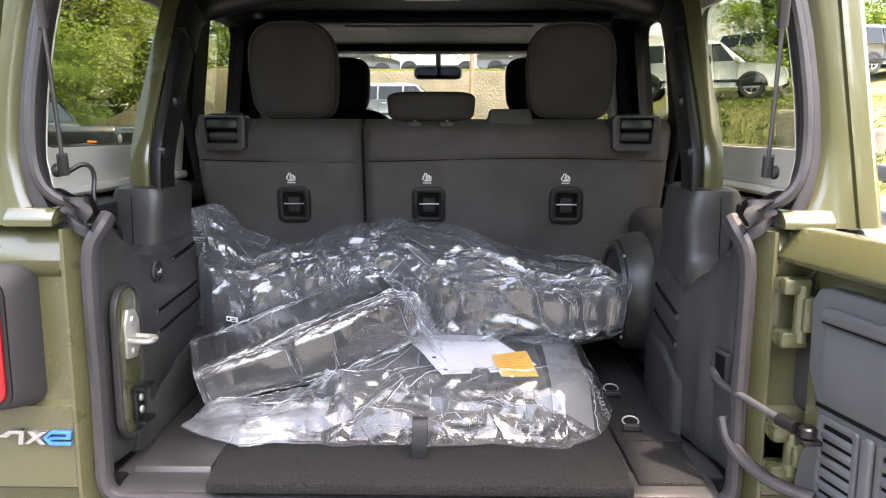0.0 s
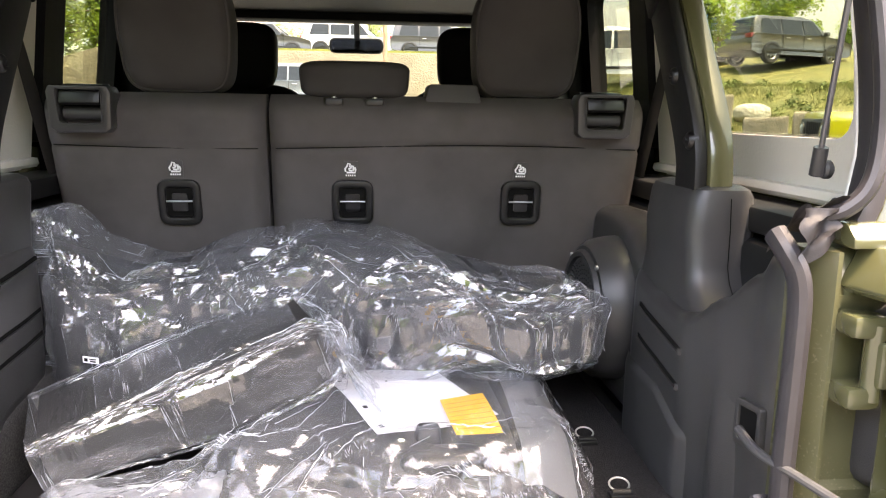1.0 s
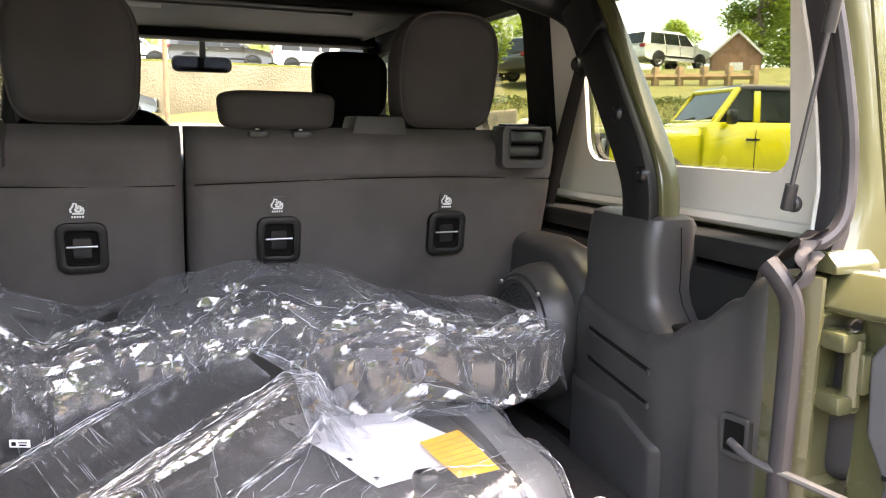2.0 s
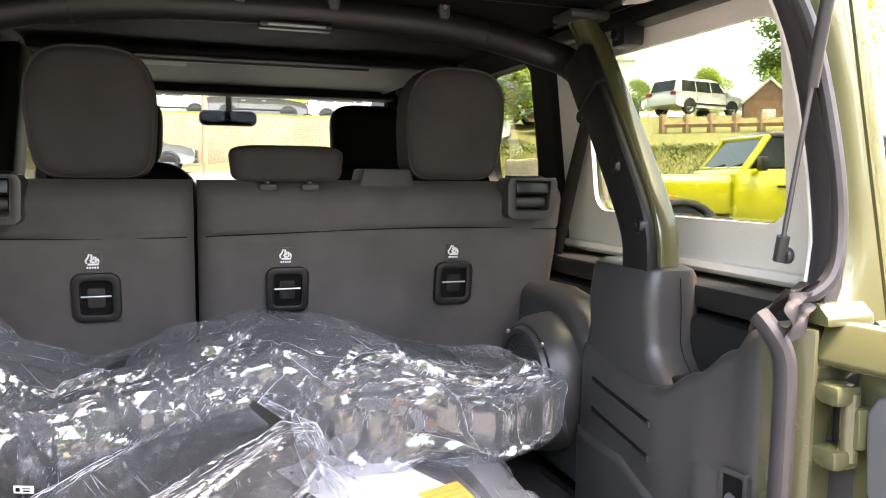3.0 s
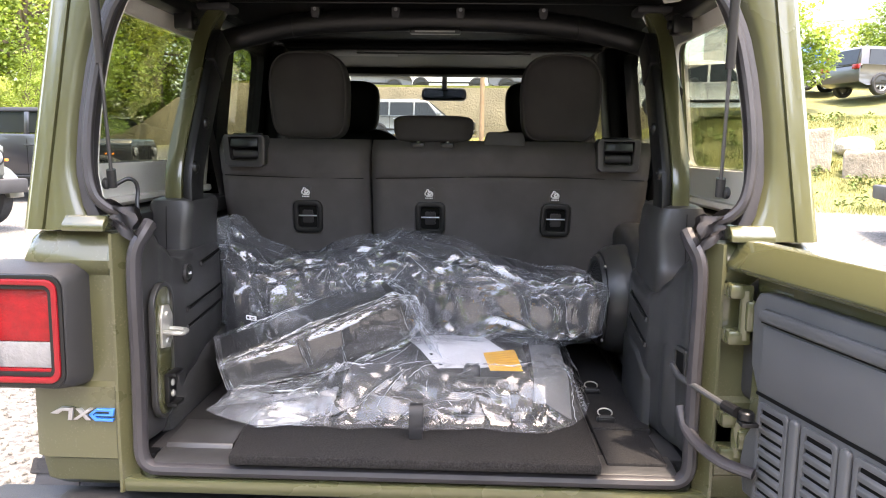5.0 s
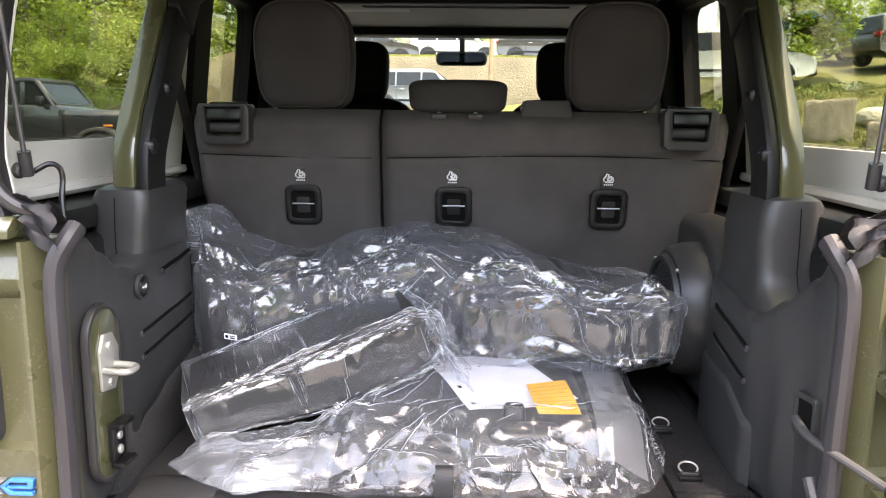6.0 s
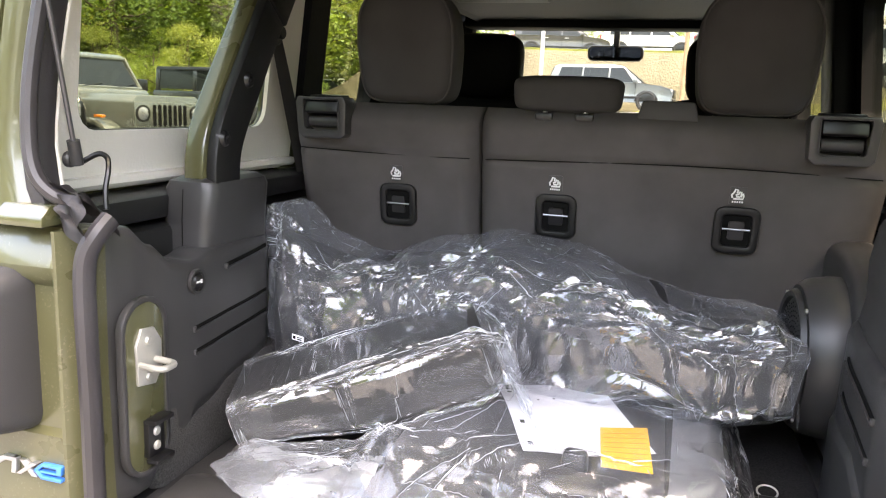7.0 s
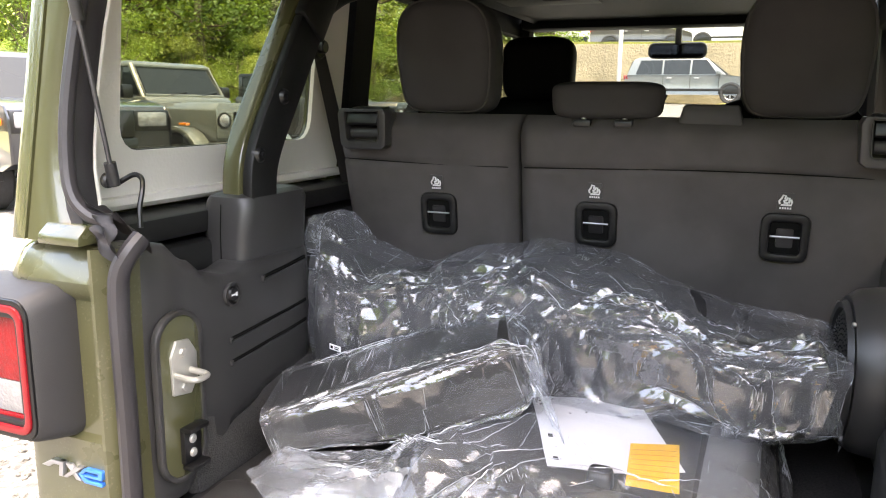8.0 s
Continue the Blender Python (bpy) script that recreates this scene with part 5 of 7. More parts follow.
def film_part(name, G, wrap, material, owner, label, seed, caps=True, flat=7.5, share=0.62, wide=0.0009, folds=()):
    """Crumpled film as flat facets that meet in sharp edges. Pale strips paint glints along some of the sharpest."""
    r = random.Random(seed)
    bm = film_mesh(G, wrap, caps)
    bmesh.ops.triangulate(bm, faces=bm.faces[:], quad_method="ALTERNATE")
    bmesh.ops.dissolve_limit(bm, angle_limit=radians(flat), verts=bm.verts[:], edges=bm.edges[:], delimit=set())
    bmesh.ops.triangulate(bm, faces=[f for f in bm.faces if len(f.verts) > 4])
    bm.normal_update()
    vs, fs = [], []
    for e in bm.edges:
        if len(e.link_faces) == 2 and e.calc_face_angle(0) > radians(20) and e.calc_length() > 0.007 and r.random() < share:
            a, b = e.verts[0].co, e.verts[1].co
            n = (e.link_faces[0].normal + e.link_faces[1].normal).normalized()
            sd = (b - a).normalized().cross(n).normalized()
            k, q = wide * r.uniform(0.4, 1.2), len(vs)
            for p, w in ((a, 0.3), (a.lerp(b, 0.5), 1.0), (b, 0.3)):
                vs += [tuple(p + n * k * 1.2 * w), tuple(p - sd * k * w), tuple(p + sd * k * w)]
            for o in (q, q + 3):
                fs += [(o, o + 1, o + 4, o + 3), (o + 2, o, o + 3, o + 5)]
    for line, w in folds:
        # painted glint on a long straight fold: a low pale fin that runs out at both ends
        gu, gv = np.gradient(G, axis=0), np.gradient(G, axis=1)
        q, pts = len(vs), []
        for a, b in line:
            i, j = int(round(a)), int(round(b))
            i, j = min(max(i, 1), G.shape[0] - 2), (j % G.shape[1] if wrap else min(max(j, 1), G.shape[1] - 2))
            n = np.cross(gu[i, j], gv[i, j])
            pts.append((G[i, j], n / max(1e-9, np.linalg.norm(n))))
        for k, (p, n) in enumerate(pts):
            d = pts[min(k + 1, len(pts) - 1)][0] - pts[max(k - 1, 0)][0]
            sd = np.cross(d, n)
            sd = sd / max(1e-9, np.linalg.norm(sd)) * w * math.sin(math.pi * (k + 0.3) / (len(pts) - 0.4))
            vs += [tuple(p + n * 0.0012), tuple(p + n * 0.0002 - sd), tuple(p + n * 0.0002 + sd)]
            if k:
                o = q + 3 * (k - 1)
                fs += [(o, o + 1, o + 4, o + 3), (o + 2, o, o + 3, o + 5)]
    ob = part(name, bm, material, owner, label, angle=1)
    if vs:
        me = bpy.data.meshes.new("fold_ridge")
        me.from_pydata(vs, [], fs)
        me.materials.append(FOLDGLINT)
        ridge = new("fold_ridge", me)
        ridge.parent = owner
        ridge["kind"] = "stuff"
    return ob


def fold_lines(folds, place, wide, seed):
    """Lines in grid steps along the outward folds of a list that creases() made."""
    r = random.Random(seed)
    out = []
    for (s0, w0), (s1, w1), h, wd in folds:
        if h > 0 and r.random() < 0.5:
            n = max(5, int(math.hypot(s1 - s0, w1 - w0) / 0.006))
            out.append(([place(s0 + (s1 - s0) * k / n, w0 + (w1 - w0) * k / n) for k in range(n + 1)], wide * r.uniform(0.5, 1.3)))
    return out


def track(keys, x):
    """Smooth steps between keyed values; x may be an array."""
    k = np.array(keys)
    i = np.clip(np.searchsorted(k[:, 0], x) - 1, 0, len(k) - 2)
    t = np.clip((x - k[i, 0]) / (k[i + 1, 0] - k[i, 0]), 0, 1)
    return [k[i, c] + (k[i + 1, c] - k[i, c]) * t for c in range(1, k.shape[1])]


def step(a, b, x):
    t = np.clip((x - a) / (b - a), 0, 1)
    return t * t * (3 - 2 * t)


def slow(S, W, seed, scale):
    """Soft rolling unevenness."""
    r = random.Random(seed)
    out = np.zeros_like(S)
    for k in range(7):
        t = r.uniform(0, 6.28)
        f = scale * r.uniform(0.6, 1.7)
        out += np.sin((S * math.cos(t) + W * math.sin(t)) * f + r.uniform(0, 6.28)) / 7
    return out


# big bundle along the seat backs: x, centre y, centre z, half depth, half height, squareness
BUNDLE = [(-0.605, 0.62, 1.06, 0.06, 0.15, 0.8), (-0.585, 0.625, 1.05, 0.11, 0.175, 0.75), (-0.50, 0.63, 1.02, 0.155, 0.178, 0.7), (-0.42, 0.64, 0.995, 0.165, 0.158, 0.7), (-0.31, 0.66, 1.0, 0.17, 0.166, 0.7), (-0.17, 0.67, 1.015, 0.17, 0.183, 0.65), (-0.04, 0.67, 1.02, 0.175, 0.182, 0.65), (0.08, 0.65, 1.03, 0.175, 0.158, 0.6), (0.2, 0.62, 1.048, 0.17, 0.104, 0.55), (0.34, 0.595, 1.03, 0.165, 0.096, 0.5), (0.44, 0.585, 1.03, 0.15, 0.085, 0.45), (0.476, 0.58, 1.03, 0.13, 0.072, 0.45)]
ROUND, LONG = 1.0, 1.081


def bundle_grid(nu, nv, k=1.0, u0=0.0, u1=1.0):
    U, V = np.meshgrid(np.linspace(u0, u1, nu), np.arange(nv) / nv, indexing="ij")
    x = -0.605 + LONG * U
    yc, zc, ry, rz, p = track(BUNDLE, x)
    c, s = np.cos(2 * math.pi * V), np.sin(2 * math.pi * V)
    y = yc + k * ry * np.sign(c) * np.abs(c) ** p
    z = zc + k * rz * np.sign(s) * np.abs(s) ** p
    return U * LONG, V * ROUND, np.stack([x + 0.012 * np.sin(V * 19) * step(0.9, 1, U), y, z], axis=-1)


def kept_in(G, lean):
    """Keeps a parcel off the seat backs, the floor, the side trim and the wheel house."""
    G[:, :, 1] = np.minimum(G[:, :, 1], 0.905 - 0.17 * (G[:, :, 2] - 0.83) - lean)
    G[:, :, 2] = np.maximum(G[:, :, 2], 0.836)
    low = G[:, :, 2] < 0.965
    G[:, :, 0] = np.maximum(G[:, :, 0], np.where(low, -0.542, np.where(G[:, :, 1] < 0.54, -0.54, -0.6)) + 0.003 * np.sin(G[:, :, 2] * 60))
    return G


bundle = thing("wrapped_bundle", "long black bundle in crumpled clear plastic film", "parcel")
S, W, G = bundle_grid(280, 240)
G += 0.010 * slow(S, W, 5, 16)[..., None] * np.array((0, 0.6, 0.8))
patch = step(-0.05, 0.3, slow(S, W, 31, 24))
calm = 1 - 0.55 * step(0.6, 0.72, S) * step(0.9, 0.8, S)
H = facets(S, W, 0.085, 0.0095, 3, 0.7, 1.7) * calm + facets(S, W, 0.036, 0.0060, 8, 2.6, 1.7) * (0.5 + 0.5 * patch) + facets(S, W, 0.015, 0.0022, 12, 0.4, 1.8) * (0.3 + 0.7 * patch)
for k, (s0, w0, reach, h) in enumerate(((0.60, 0.47, 0.20, 0.017), (0.40, 0.40, 0.15, 0.013), (0.14, 0.42, 0.17, 0.015), (0.05, 0.30, 0.12, 0.014), (0.27, 0.33, 0.12, 0.011), (0.51, 0.31, 0.14, 0.012), (0.78, 0.36, 0.14, 0.013), (0.90, 0.45, 0.15, 0.014), (1.02, 0.42, 0.13, 0.013), (0.72, 0.55, 0.13, 0.011), (0.95, 0.57, 0.12, 0.011), (0.20, 0.55, 0.14, 0.012), (0.33, 0.52, 0.12, 0.011), (0.48, 0.52, 0.12, 0.011), (1.0, 0.30, 0.10, 0.008))):
    H += fan(S, W, s0, w0, reach, h, 6, 40 + k)
folds = creases(120, 0.02, LONG - 0.02, 0.24, 0.72, (0.05, 0.2), (0.004, 0.013), (0.007, 0.020))
H += relief(S, W, folds, 0.0005)
ends = np.clip(np.minimum(S, LONG - S) / 0.04, 0.35, 1)
G = puckered(G, (H - 0.002) * ends, True)
# gathered ear of film standing up at one end
ear = np.maximum(0, 1 - np.abs(G[:, :, 0] + 0.565) / 0.07) * np.clip((G[:, :, 2] - 1.16) / 0.05, 0, 1)
G[:, :, 2] += 0.026 * np.minimum(1, 1.6 * ear)
G = kept_in(G, 0.008)
mid0, mid1 = G[0].mean(axis=0), G[-1].mean(axis=0)
tuck = [mid1 + (G[-1] - mid1) * k + np.array((0.006 * (1 - k), 0, 0)) for k in (0.93, 0.7, 0.35, 0.03)]
open_end = [mid0 + (G[0] - mid0) * k for k in (0.03, 0.5, 0.9)]
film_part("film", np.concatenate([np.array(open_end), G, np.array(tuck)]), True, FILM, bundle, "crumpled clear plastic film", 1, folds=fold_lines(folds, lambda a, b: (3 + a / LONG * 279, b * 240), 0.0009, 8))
# loose skirt of film at the closed end, with a pointed corner
U, V = np.meshgrid(np.linspace(0, 1, 60), np.linspace(0, 1, 44), indexing="ij")
H = relief(U * 0.16, V * 0.11, creases(14, 0, 0.16, 0, 0.11, (0.05, 0.12), (0.002, 0.007), (0.008, 0.018), 1.4, 0.5)) + facets(U * 0.16, V * 0.11, 0.03, 0.002, 5, 1.2, 2.0)
G = np.stack([0.452 + 0.022 * V + 0.018 * U + 0.006 * np.sin(U * 9) * V, 0.425 + 0.22 * U - 0.006 * V, 1.085 - 0.02 * U - 0.095 * V * (0.75 + 0.25 * np.cos(U * 5)) - 0.02 * V ** 2 * np.clip(1 - U * 4, 0, 1)], axis=-1)
film_part("film_corner", puckered(G, H, False), False, FILM, bundle, "loose clear film corner", 6)
S, W, G = bundle_grid(120, 90, 0.8, 0.03, 0.97)
H = 0.012 * slow(S, W, 9, 11) + relief(S, W, creases(22, 0, 1.04, 0, ROUND, (0.2, 0.5), (0.006, 0.016), (0.03, 0.06)), 0.012)
part("folded_cover", film_mesh(kept_in(puckered(G, H - 0.008, True), 0.024), True), VINYL, bundle, "folded black vinyl cover", angle=60)
part("shipping_label", bevel(loft([[(-0.455 + a, 0.4585 - 0.10 * a + w, 1.0 + b - 0.12 * a) for a, b in rrect(-0.012, 0.016, -0.006, 0.006, 0.001)] for w in (0, 0.001)]), 0), PAPER, bundle, "small white printed label")
part("label_print", join(*[loft([[(-0.455 + a + p, 0.4572 - 0.10 * (a + p) + w, 1.0 + b + q - 0.12 * (a + p)) for p, q in rrect(-e, e, -f, f, 0.0005)] for w in (0, 0.0006)]) for a, b, e, f in ((-0.006, 0.0, 0.003, 0.003), (0.006, 0.002, 0.006, 0.0008), (0.006, -0.002, 0.005, 0.0012))]), INK_AND_SHADE, bundle)

# flat black case, tilted, one end up on the bundle
C0 = Vector((-0.456, 0.211, 0.949))
CL = Vector((0.432, 0.182, 0.149))
CW = Vector((-0.072, 0.190, 0.012))
CH = CL.cross(CW).normalized() * -1.0
case = thing("wrapped_case", "flat black zip case in tight clear plastic film", "case")


def case_grid(U, V, grow, sharp=0.13):
    """Tube of an oblong section along the case, thinner towards its low end."""
    c, s = np.cos(2 * math.pi * V), np.sin(2 * math.pi * V)
    w, h = 0.5 + 0.5 * np.sign(c) * np.abs(c) ** sharp, 0.5 + 0.5 * np.sign(s) * np.abs(s) ** sharp
    thick = 0.086 + 0.046 * step(0.0, 0.6, U)
    n = np.array(CW.normalized()) * c[..., None] + np.array(CH) * s[..., None]
    return np.array(C0) + U[..., None] * np.array(CL) + w[..., None] * np.array(CW) + (h * thick)[..., None] * np.array(CH) + n * grow


U, V = np.meshgrid(np.linspace(0.015, 0.93, 70), np.arange(120) / 120, indexing="ij")
part("case_body", film_mesh(puckered(case_grid(U, V, -0.004), 0.002 * slow(U * 0.5, V * 0.58, 4, 30), True), True), CASEMAT, case, "black cloth case", angle=60)
TWIST = np.array((0.0, 0.405, 1.048))
U, V = np.meshgrid(np.linspace(-0.012, 1.04, 170), np.arange(200) / 200, indexing="ij")
S, W = U * 0.49, V * 0.62
G = case_grid(U, V, 0.004, 0.15)
H = relief(S, W, [((0.03, 0.285), (0.47, 0.325), 0.008, 0.014), ((0.0, 0.375), (0.47, 0.385), 0.005, 0.012)], 0.001) + facets(S, W, 0.05, 0.003, 21, 0.12, 3.0) + facets(S, W, 0.02, 0.0022, 23, 0.3, 3.0) + facets(S, W, 0.009, 0.0011, 22, 1.35, 2.6) * step(0.0, 0.3, slow(S, W, 51, 26))
folds = creases(44, 0.06, 0.42, 0.0, 0.62, (0.06, 0.24), (0.002, 0.0055), (0.006, 0.014), 0.12, 0.3)
H += relief(S, W, folds, 0.001)
for k, (s0, w0, reach, h) in enumerate(((0.0, 0.31, 0.09, 0.006), (0.02, 0.23, 0.08, 0.005), (0.48, 0.31, 0.15, 0.010), (0.47, 0.45, 0.13, 0.010), (0.46, 0.2, 0.12, 0.008), (0.2, 0.3, 0.08, 0.004))):
    H += fan(S, W, s0, w0, reach, h, 6, 70 + k)
G = puckered(G, H + 0.001, True)
pull = (0.66 * step(0.86, 1.04, U))[..., None]
G = G + (TWIST - G) * pull
shut = [G[0].mean(axis=0) + (G[0] - G[0].mean(axis=0)) * k for k in (0.02, 0.4, 0.8)]
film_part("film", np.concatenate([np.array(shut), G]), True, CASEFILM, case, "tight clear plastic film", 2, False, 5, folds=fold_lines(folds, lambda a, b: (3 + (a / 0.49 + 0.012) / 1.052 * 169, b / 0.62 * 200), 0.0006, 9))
# gathered twist of film past the end of the case
U, V = np.meshgrid(np.linspace(0, 1, 70), np.arange(150) / 150, indexing="ij")
flare = 0.026 + 0.07 * np.abs(U - 0.3) ** 1.1
th = 2 * math.pi * V
rr = flare * (1 + 0.3 * np.sin(th * 7 + 3 * np.sin(U * 3)) + 0.2 * np.sin(th * 13 + U * 5) + 0.1 * np.sin(th * 23 - U * 4))
ax = np.array(CL.normalized())
up = np.array(CH)
sd = np.cross(ax, up)
G = (TWIST - 0.03 * ax) + (U * 0.09)[..., None] * (0.6 * ax + np.array((0.05, -0.35, -0.75))) + (rr * np.cos(th))[..., None] * up + (0.7 * rr * np.sin(th))[..., None] * sd
film_part("film_twist", G, True, FILM, case, "gathered end of the film", 5, False, 6, 0.8, 0.0009)

# flat parcel at the tail: fittings, instruction sheet and yellow tag under film
flat = thing("wrapped_fittings", "clear plastic bag of black fittings with instruction sheet", "bag")
FRONT = [(-0.49, 0.20), (-0.45, 0.165), (-0.34, 0.106), (-0.25, 0.120), (0.0, 0.110), (0.18, 0.122), (0.30, 0.116), (0.36, 0.16), (0.40, 0.23), (0.425, 0.33)]
REAR = [(-0.49, 0.205), (-0.455, 0.245), (-0.34, 0.275), (-0.25, 0.31), (-0.18, 0.36), (-0.09, 0.50), (0.0, 0.60), (0.2, 0.64), (0.40, 0.64), (0.425, 0.52)]


def front_edge(x):
    return track(FRONT, x)[0]


def rear_edge(x):
    return track(REAR, x)[0]


def top_z(x, y):
    """Height of the bag's contents."""
    f = step(0.0, 0.13, y - front_edge(x))
    side = step(-0.29, -0.14, x) * step(0.43, 0.33, x)
    return 0.838 + f * (0.014 + 0.074 * side) + 0.012 * step(0.28, 0.5, y) * side + 0.005 * f * side * np.sin(x * 21 + 2) * np.cos(y * 17)


U, V = np.meshgrid(np.linspace(0, 1, 260), np.linspace(0, 1, 150), indexing="ij")
x = -0.488 + 0.91 * U
y0 = front_edge(x) - 0.004 * np.sin(31 * x) - 0.003 * np.sin(73 * x)
y = y0 + (rear_edge(x) - y0) * V
gap = np.minimum(np.minimum(U * 0.91, (1 - U) * 0.91), np.minimum(V, 1 - V * (x < -0.1)) * (rear_edge(x) - y0))
e = np.clip(gap / 0.04, 0, 1)
tail = step(-0.17, -0.27, x)
z = top_z(x, y) + 0.012 * e + 0.028 * tail * np.sin(math.pi * V) ** 0.7 * step(-0.49, -0.40, x)
H = facets(x, y, 0.08, 0.006, 33, 0.5, 2.2) + facets(x, y, 0.032, 0.003, 34, 1.9, 2.4) * (0.3 + 0.7 * step(-0.1, 0.3, slow(x, y, 61, 22))) + facets(x, y, 0.013, 0.0013, 35, 0.2, 2.4) * step(0.05, 0.35, slow(x, y, 62, 30))
for k, (s0, w0, reach, h) in enumerate(((-0.225, 0.22, 0.16, 0.014), (-0.16, 0.28, 0.15, 0.009), (-0.02, 0.2, 0.14, 0.009), (0.14, 0.18, 0.13, 0.009), (0.3, 0.17, 0.14, 0.011), (-0.42, 0.17, 0.12, 0.009), (0.37, 0.3, 0.12, 0.009), (-0.12, 0.16, 0.11, 0.008), (0.05, 0.15, 0.1, 0.008), (0.22, 0.14, 0.1, 0.008))):
    H += fan(x, y, s0, w0, reach, h, 6, 90 + k)
folds = creases(24, -0.46, -0.1, 0.1, 0.26, (0.06, 0.2), (0.003, 0.009), (0.006, 0.016), 0.2, 0.35) + creases(34, -0.14, 0.3, 0.13, 0.3, (0.06, 0.18), (0.003, 0.007), (0.007, 0.015), 0.5, 0.6) + creases(16, 0.3, 0.4, 0.18, 0.55, (0.05, 0.18), (0.002, 0.006), (0.006, 0.014), 1.4, 0.4) + creases(14, -0.18, 0.02, 0.3, 0.5, (0.06, 0.16), (0.002, 0.006), (0.006, 0.014), 0.9, 0.4)
H += relief(x, y, folds)
flatten = 1 - 0.75 * step(-0.02, 0.05, x) * step(0.3, 0.24, x) * step(0.24, 0.29, y)
G = puckered(np.stack([x, y, z], axis=-1), H * (0.3 + 0.7 * e) * flatten, False)
floor_gap = np.where(flatten < 0.9, top_z(x, y) + 0.013, 0.0)
G[:, :, 2] = np.maximum(np.maximum(G[:, :, 2], 0.834 + 0.006 * e), floor_gap)


def bag_step(a, b):
    f = float(front_edge(np.array(a)))
    return (a + 0.488) / 0.91 * 259, min(max((b - f) / (float(rear_edge(np.array(a))) - f), 0), 1) * 149


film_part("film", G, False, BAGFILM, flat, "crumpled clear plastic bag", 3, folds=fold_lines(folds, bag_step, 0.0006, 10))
# twisted milky end of the bag
U, V = np.meshgrid(np.linspace(0, 1, 130), np.linspace(0, 1, 60), indexing="ij")
x = -0.486 + 0.30 * U
y = front_edge(x) + 0.004 + (rear_edge(x) - front_edge(x) - 0.008) * (V * (1 - 0.12 * step(0.6, 1, U)) + 0.06 * step(0.6, 1, U))
H = relief(x, y, creases(40, -0.48, -0.2, 0.1, 0.26, (0.08, 0.24), (0.003, 0.010), (0.006, 0.016), 0.15, 0.3)) + fan(x, y, -0.225, 0.22, 0.14, 0.012, 7, 5) + facets(x, y, 0.03, 0.0022, 71, 0.2, 2.5)
G = puckered(np.stack([x, y, 0.837 + 0.034 * np.sin(math.pi * V) ** 0.8 * step(-0.49, -0.40, x)], axis=-1), H, False)
G[:, :, 2] = np.maximum(G[:, :, 2], 0.834)
film_part("film_flap", G, False, MILKY, flat, "milky twisted bag end", 4)
part("frosted_panel", sheet(lambda u, v: Vector((0.275 + 0.085 * u + 0.01 * v, 0.18 + 0.42 * v, top_z(0.275 + 0.085 * u, 0.18 + 0.42 * v) + 0.003)), 16, 24), GREYBAG, flat, "pale frosted plastic sheet")


def lump(name, cx, cy, w, d, h, rot=0.0, m=GLOSSBLACK, z=0.834):
    b = pillow(0, 0, h / 2, w, h, d, 5.0)
    return part(name, moved(b, pose(cx, cy, z, 0, 0, rot)), m, flat)


def tray(u, v):
    x = -0.17 + 0.44 * u
    y = front_edge(x) + 0.05 + (rear_edge(x) - front_edge(x) - 0.06) * v
    return Vector((x, y, top_z(x, y) - 0.006 - 0.010 * (0.5 + 0.5 * math.sin(17 * u + 5 * v)) ** 2))


part("fitting_tray", sheet(tray, 70, 40), CASEMAT, flat, "black fabric flap")
lump("fitting", 0.15, 0.235, 0.15, 0.07, 0.085, 4)
lump("fitting", -0.03, 0.225, 0.13, 0.06, 0.07, -8)
lump("knob", 0.132, 0.278, 0.044, 0.044, 0.108, 0)
PA, PB, PC, PD = Vector((-0.05, 0.52, 0.93)), Vector((0.05, 0.266, 0.926)), Vector((0.256, 0.325, 0.926)), Vector((0.132, 0.60, 0.93))


def paper_at(u, v, lift=0.0):
    q = (PA * (1 - u) + PD * u) * (1 - v) + (PB * (1 - u) + PC * u) * v
    q.z = top_z(q.x, q.y) + 0.004 + lift + 0.002 * math.sin(5 * u + 2 * v)
    return q


part("instruction_sheet", sheet(paper_at, 24, 18), PAPER, flat, "white instruction sheet")
for u0, u1, v0, v1 in ((0.06, 0.10, 0.09, 0.11), (0.06, 0.1, 0.16, 0.18), (0.06, 0.1, 0.62, 0.66), (0.06, 0.1, 0.88, 0.92), (0.45, 0.47, 0.30, 0.315), (0.3, 0.32, 0.32, 0.335)):
    part("sheet_mark", sheet(lambda u, v: paper_at(u0 + (u1 - u0) * u, v0 + (v1 - v0) * v, 0.0012), 1, 1), INK_AND_SHADE, flat)
for k in range(7):
    a = 0.10 + 0.06 * k
    part("sheet_line", tube([paper_at(a + 0.03 * t + 0.02 * math.sin(9 * t + k), 0.62 + 0.25 * t, 0.0014) for t in (i / 6 for i in range(7))], 0.00028, 4), POLEGREY, flat)
T0, T1, T2 = Vector((0.161, 0.392, 0.94)), Vector((0.239, 0.402, 0.94)), Vector((0.253, 0.258, 0.928))


def tag_at(u, v, lift=0.0):
    q = T0 + (T1 - T0) * u + (T2 - T1) * v
    q.z = top_z(q.x, q.y) + 0.009 + lift + 0.0015 * math.sin(4 * v)
    return q


tagp = part("yellow_tag", sheet(tag_at, 10, 16), YELLOW, flat, "yellow card tag with dark printed lines")
TAGPRINT = mat("tag_print", (0.62, 0.27, 0.01), 0.6)
for k in range(7):
    part("tag_line", sheet(lambda u, v: tag_at(0.06 + 0.88 * u, 0.16 + 0.115 * k + 0.014 * v + 0.02 * u, 0.0012), 6, 1), TAGPRINT, tagp)


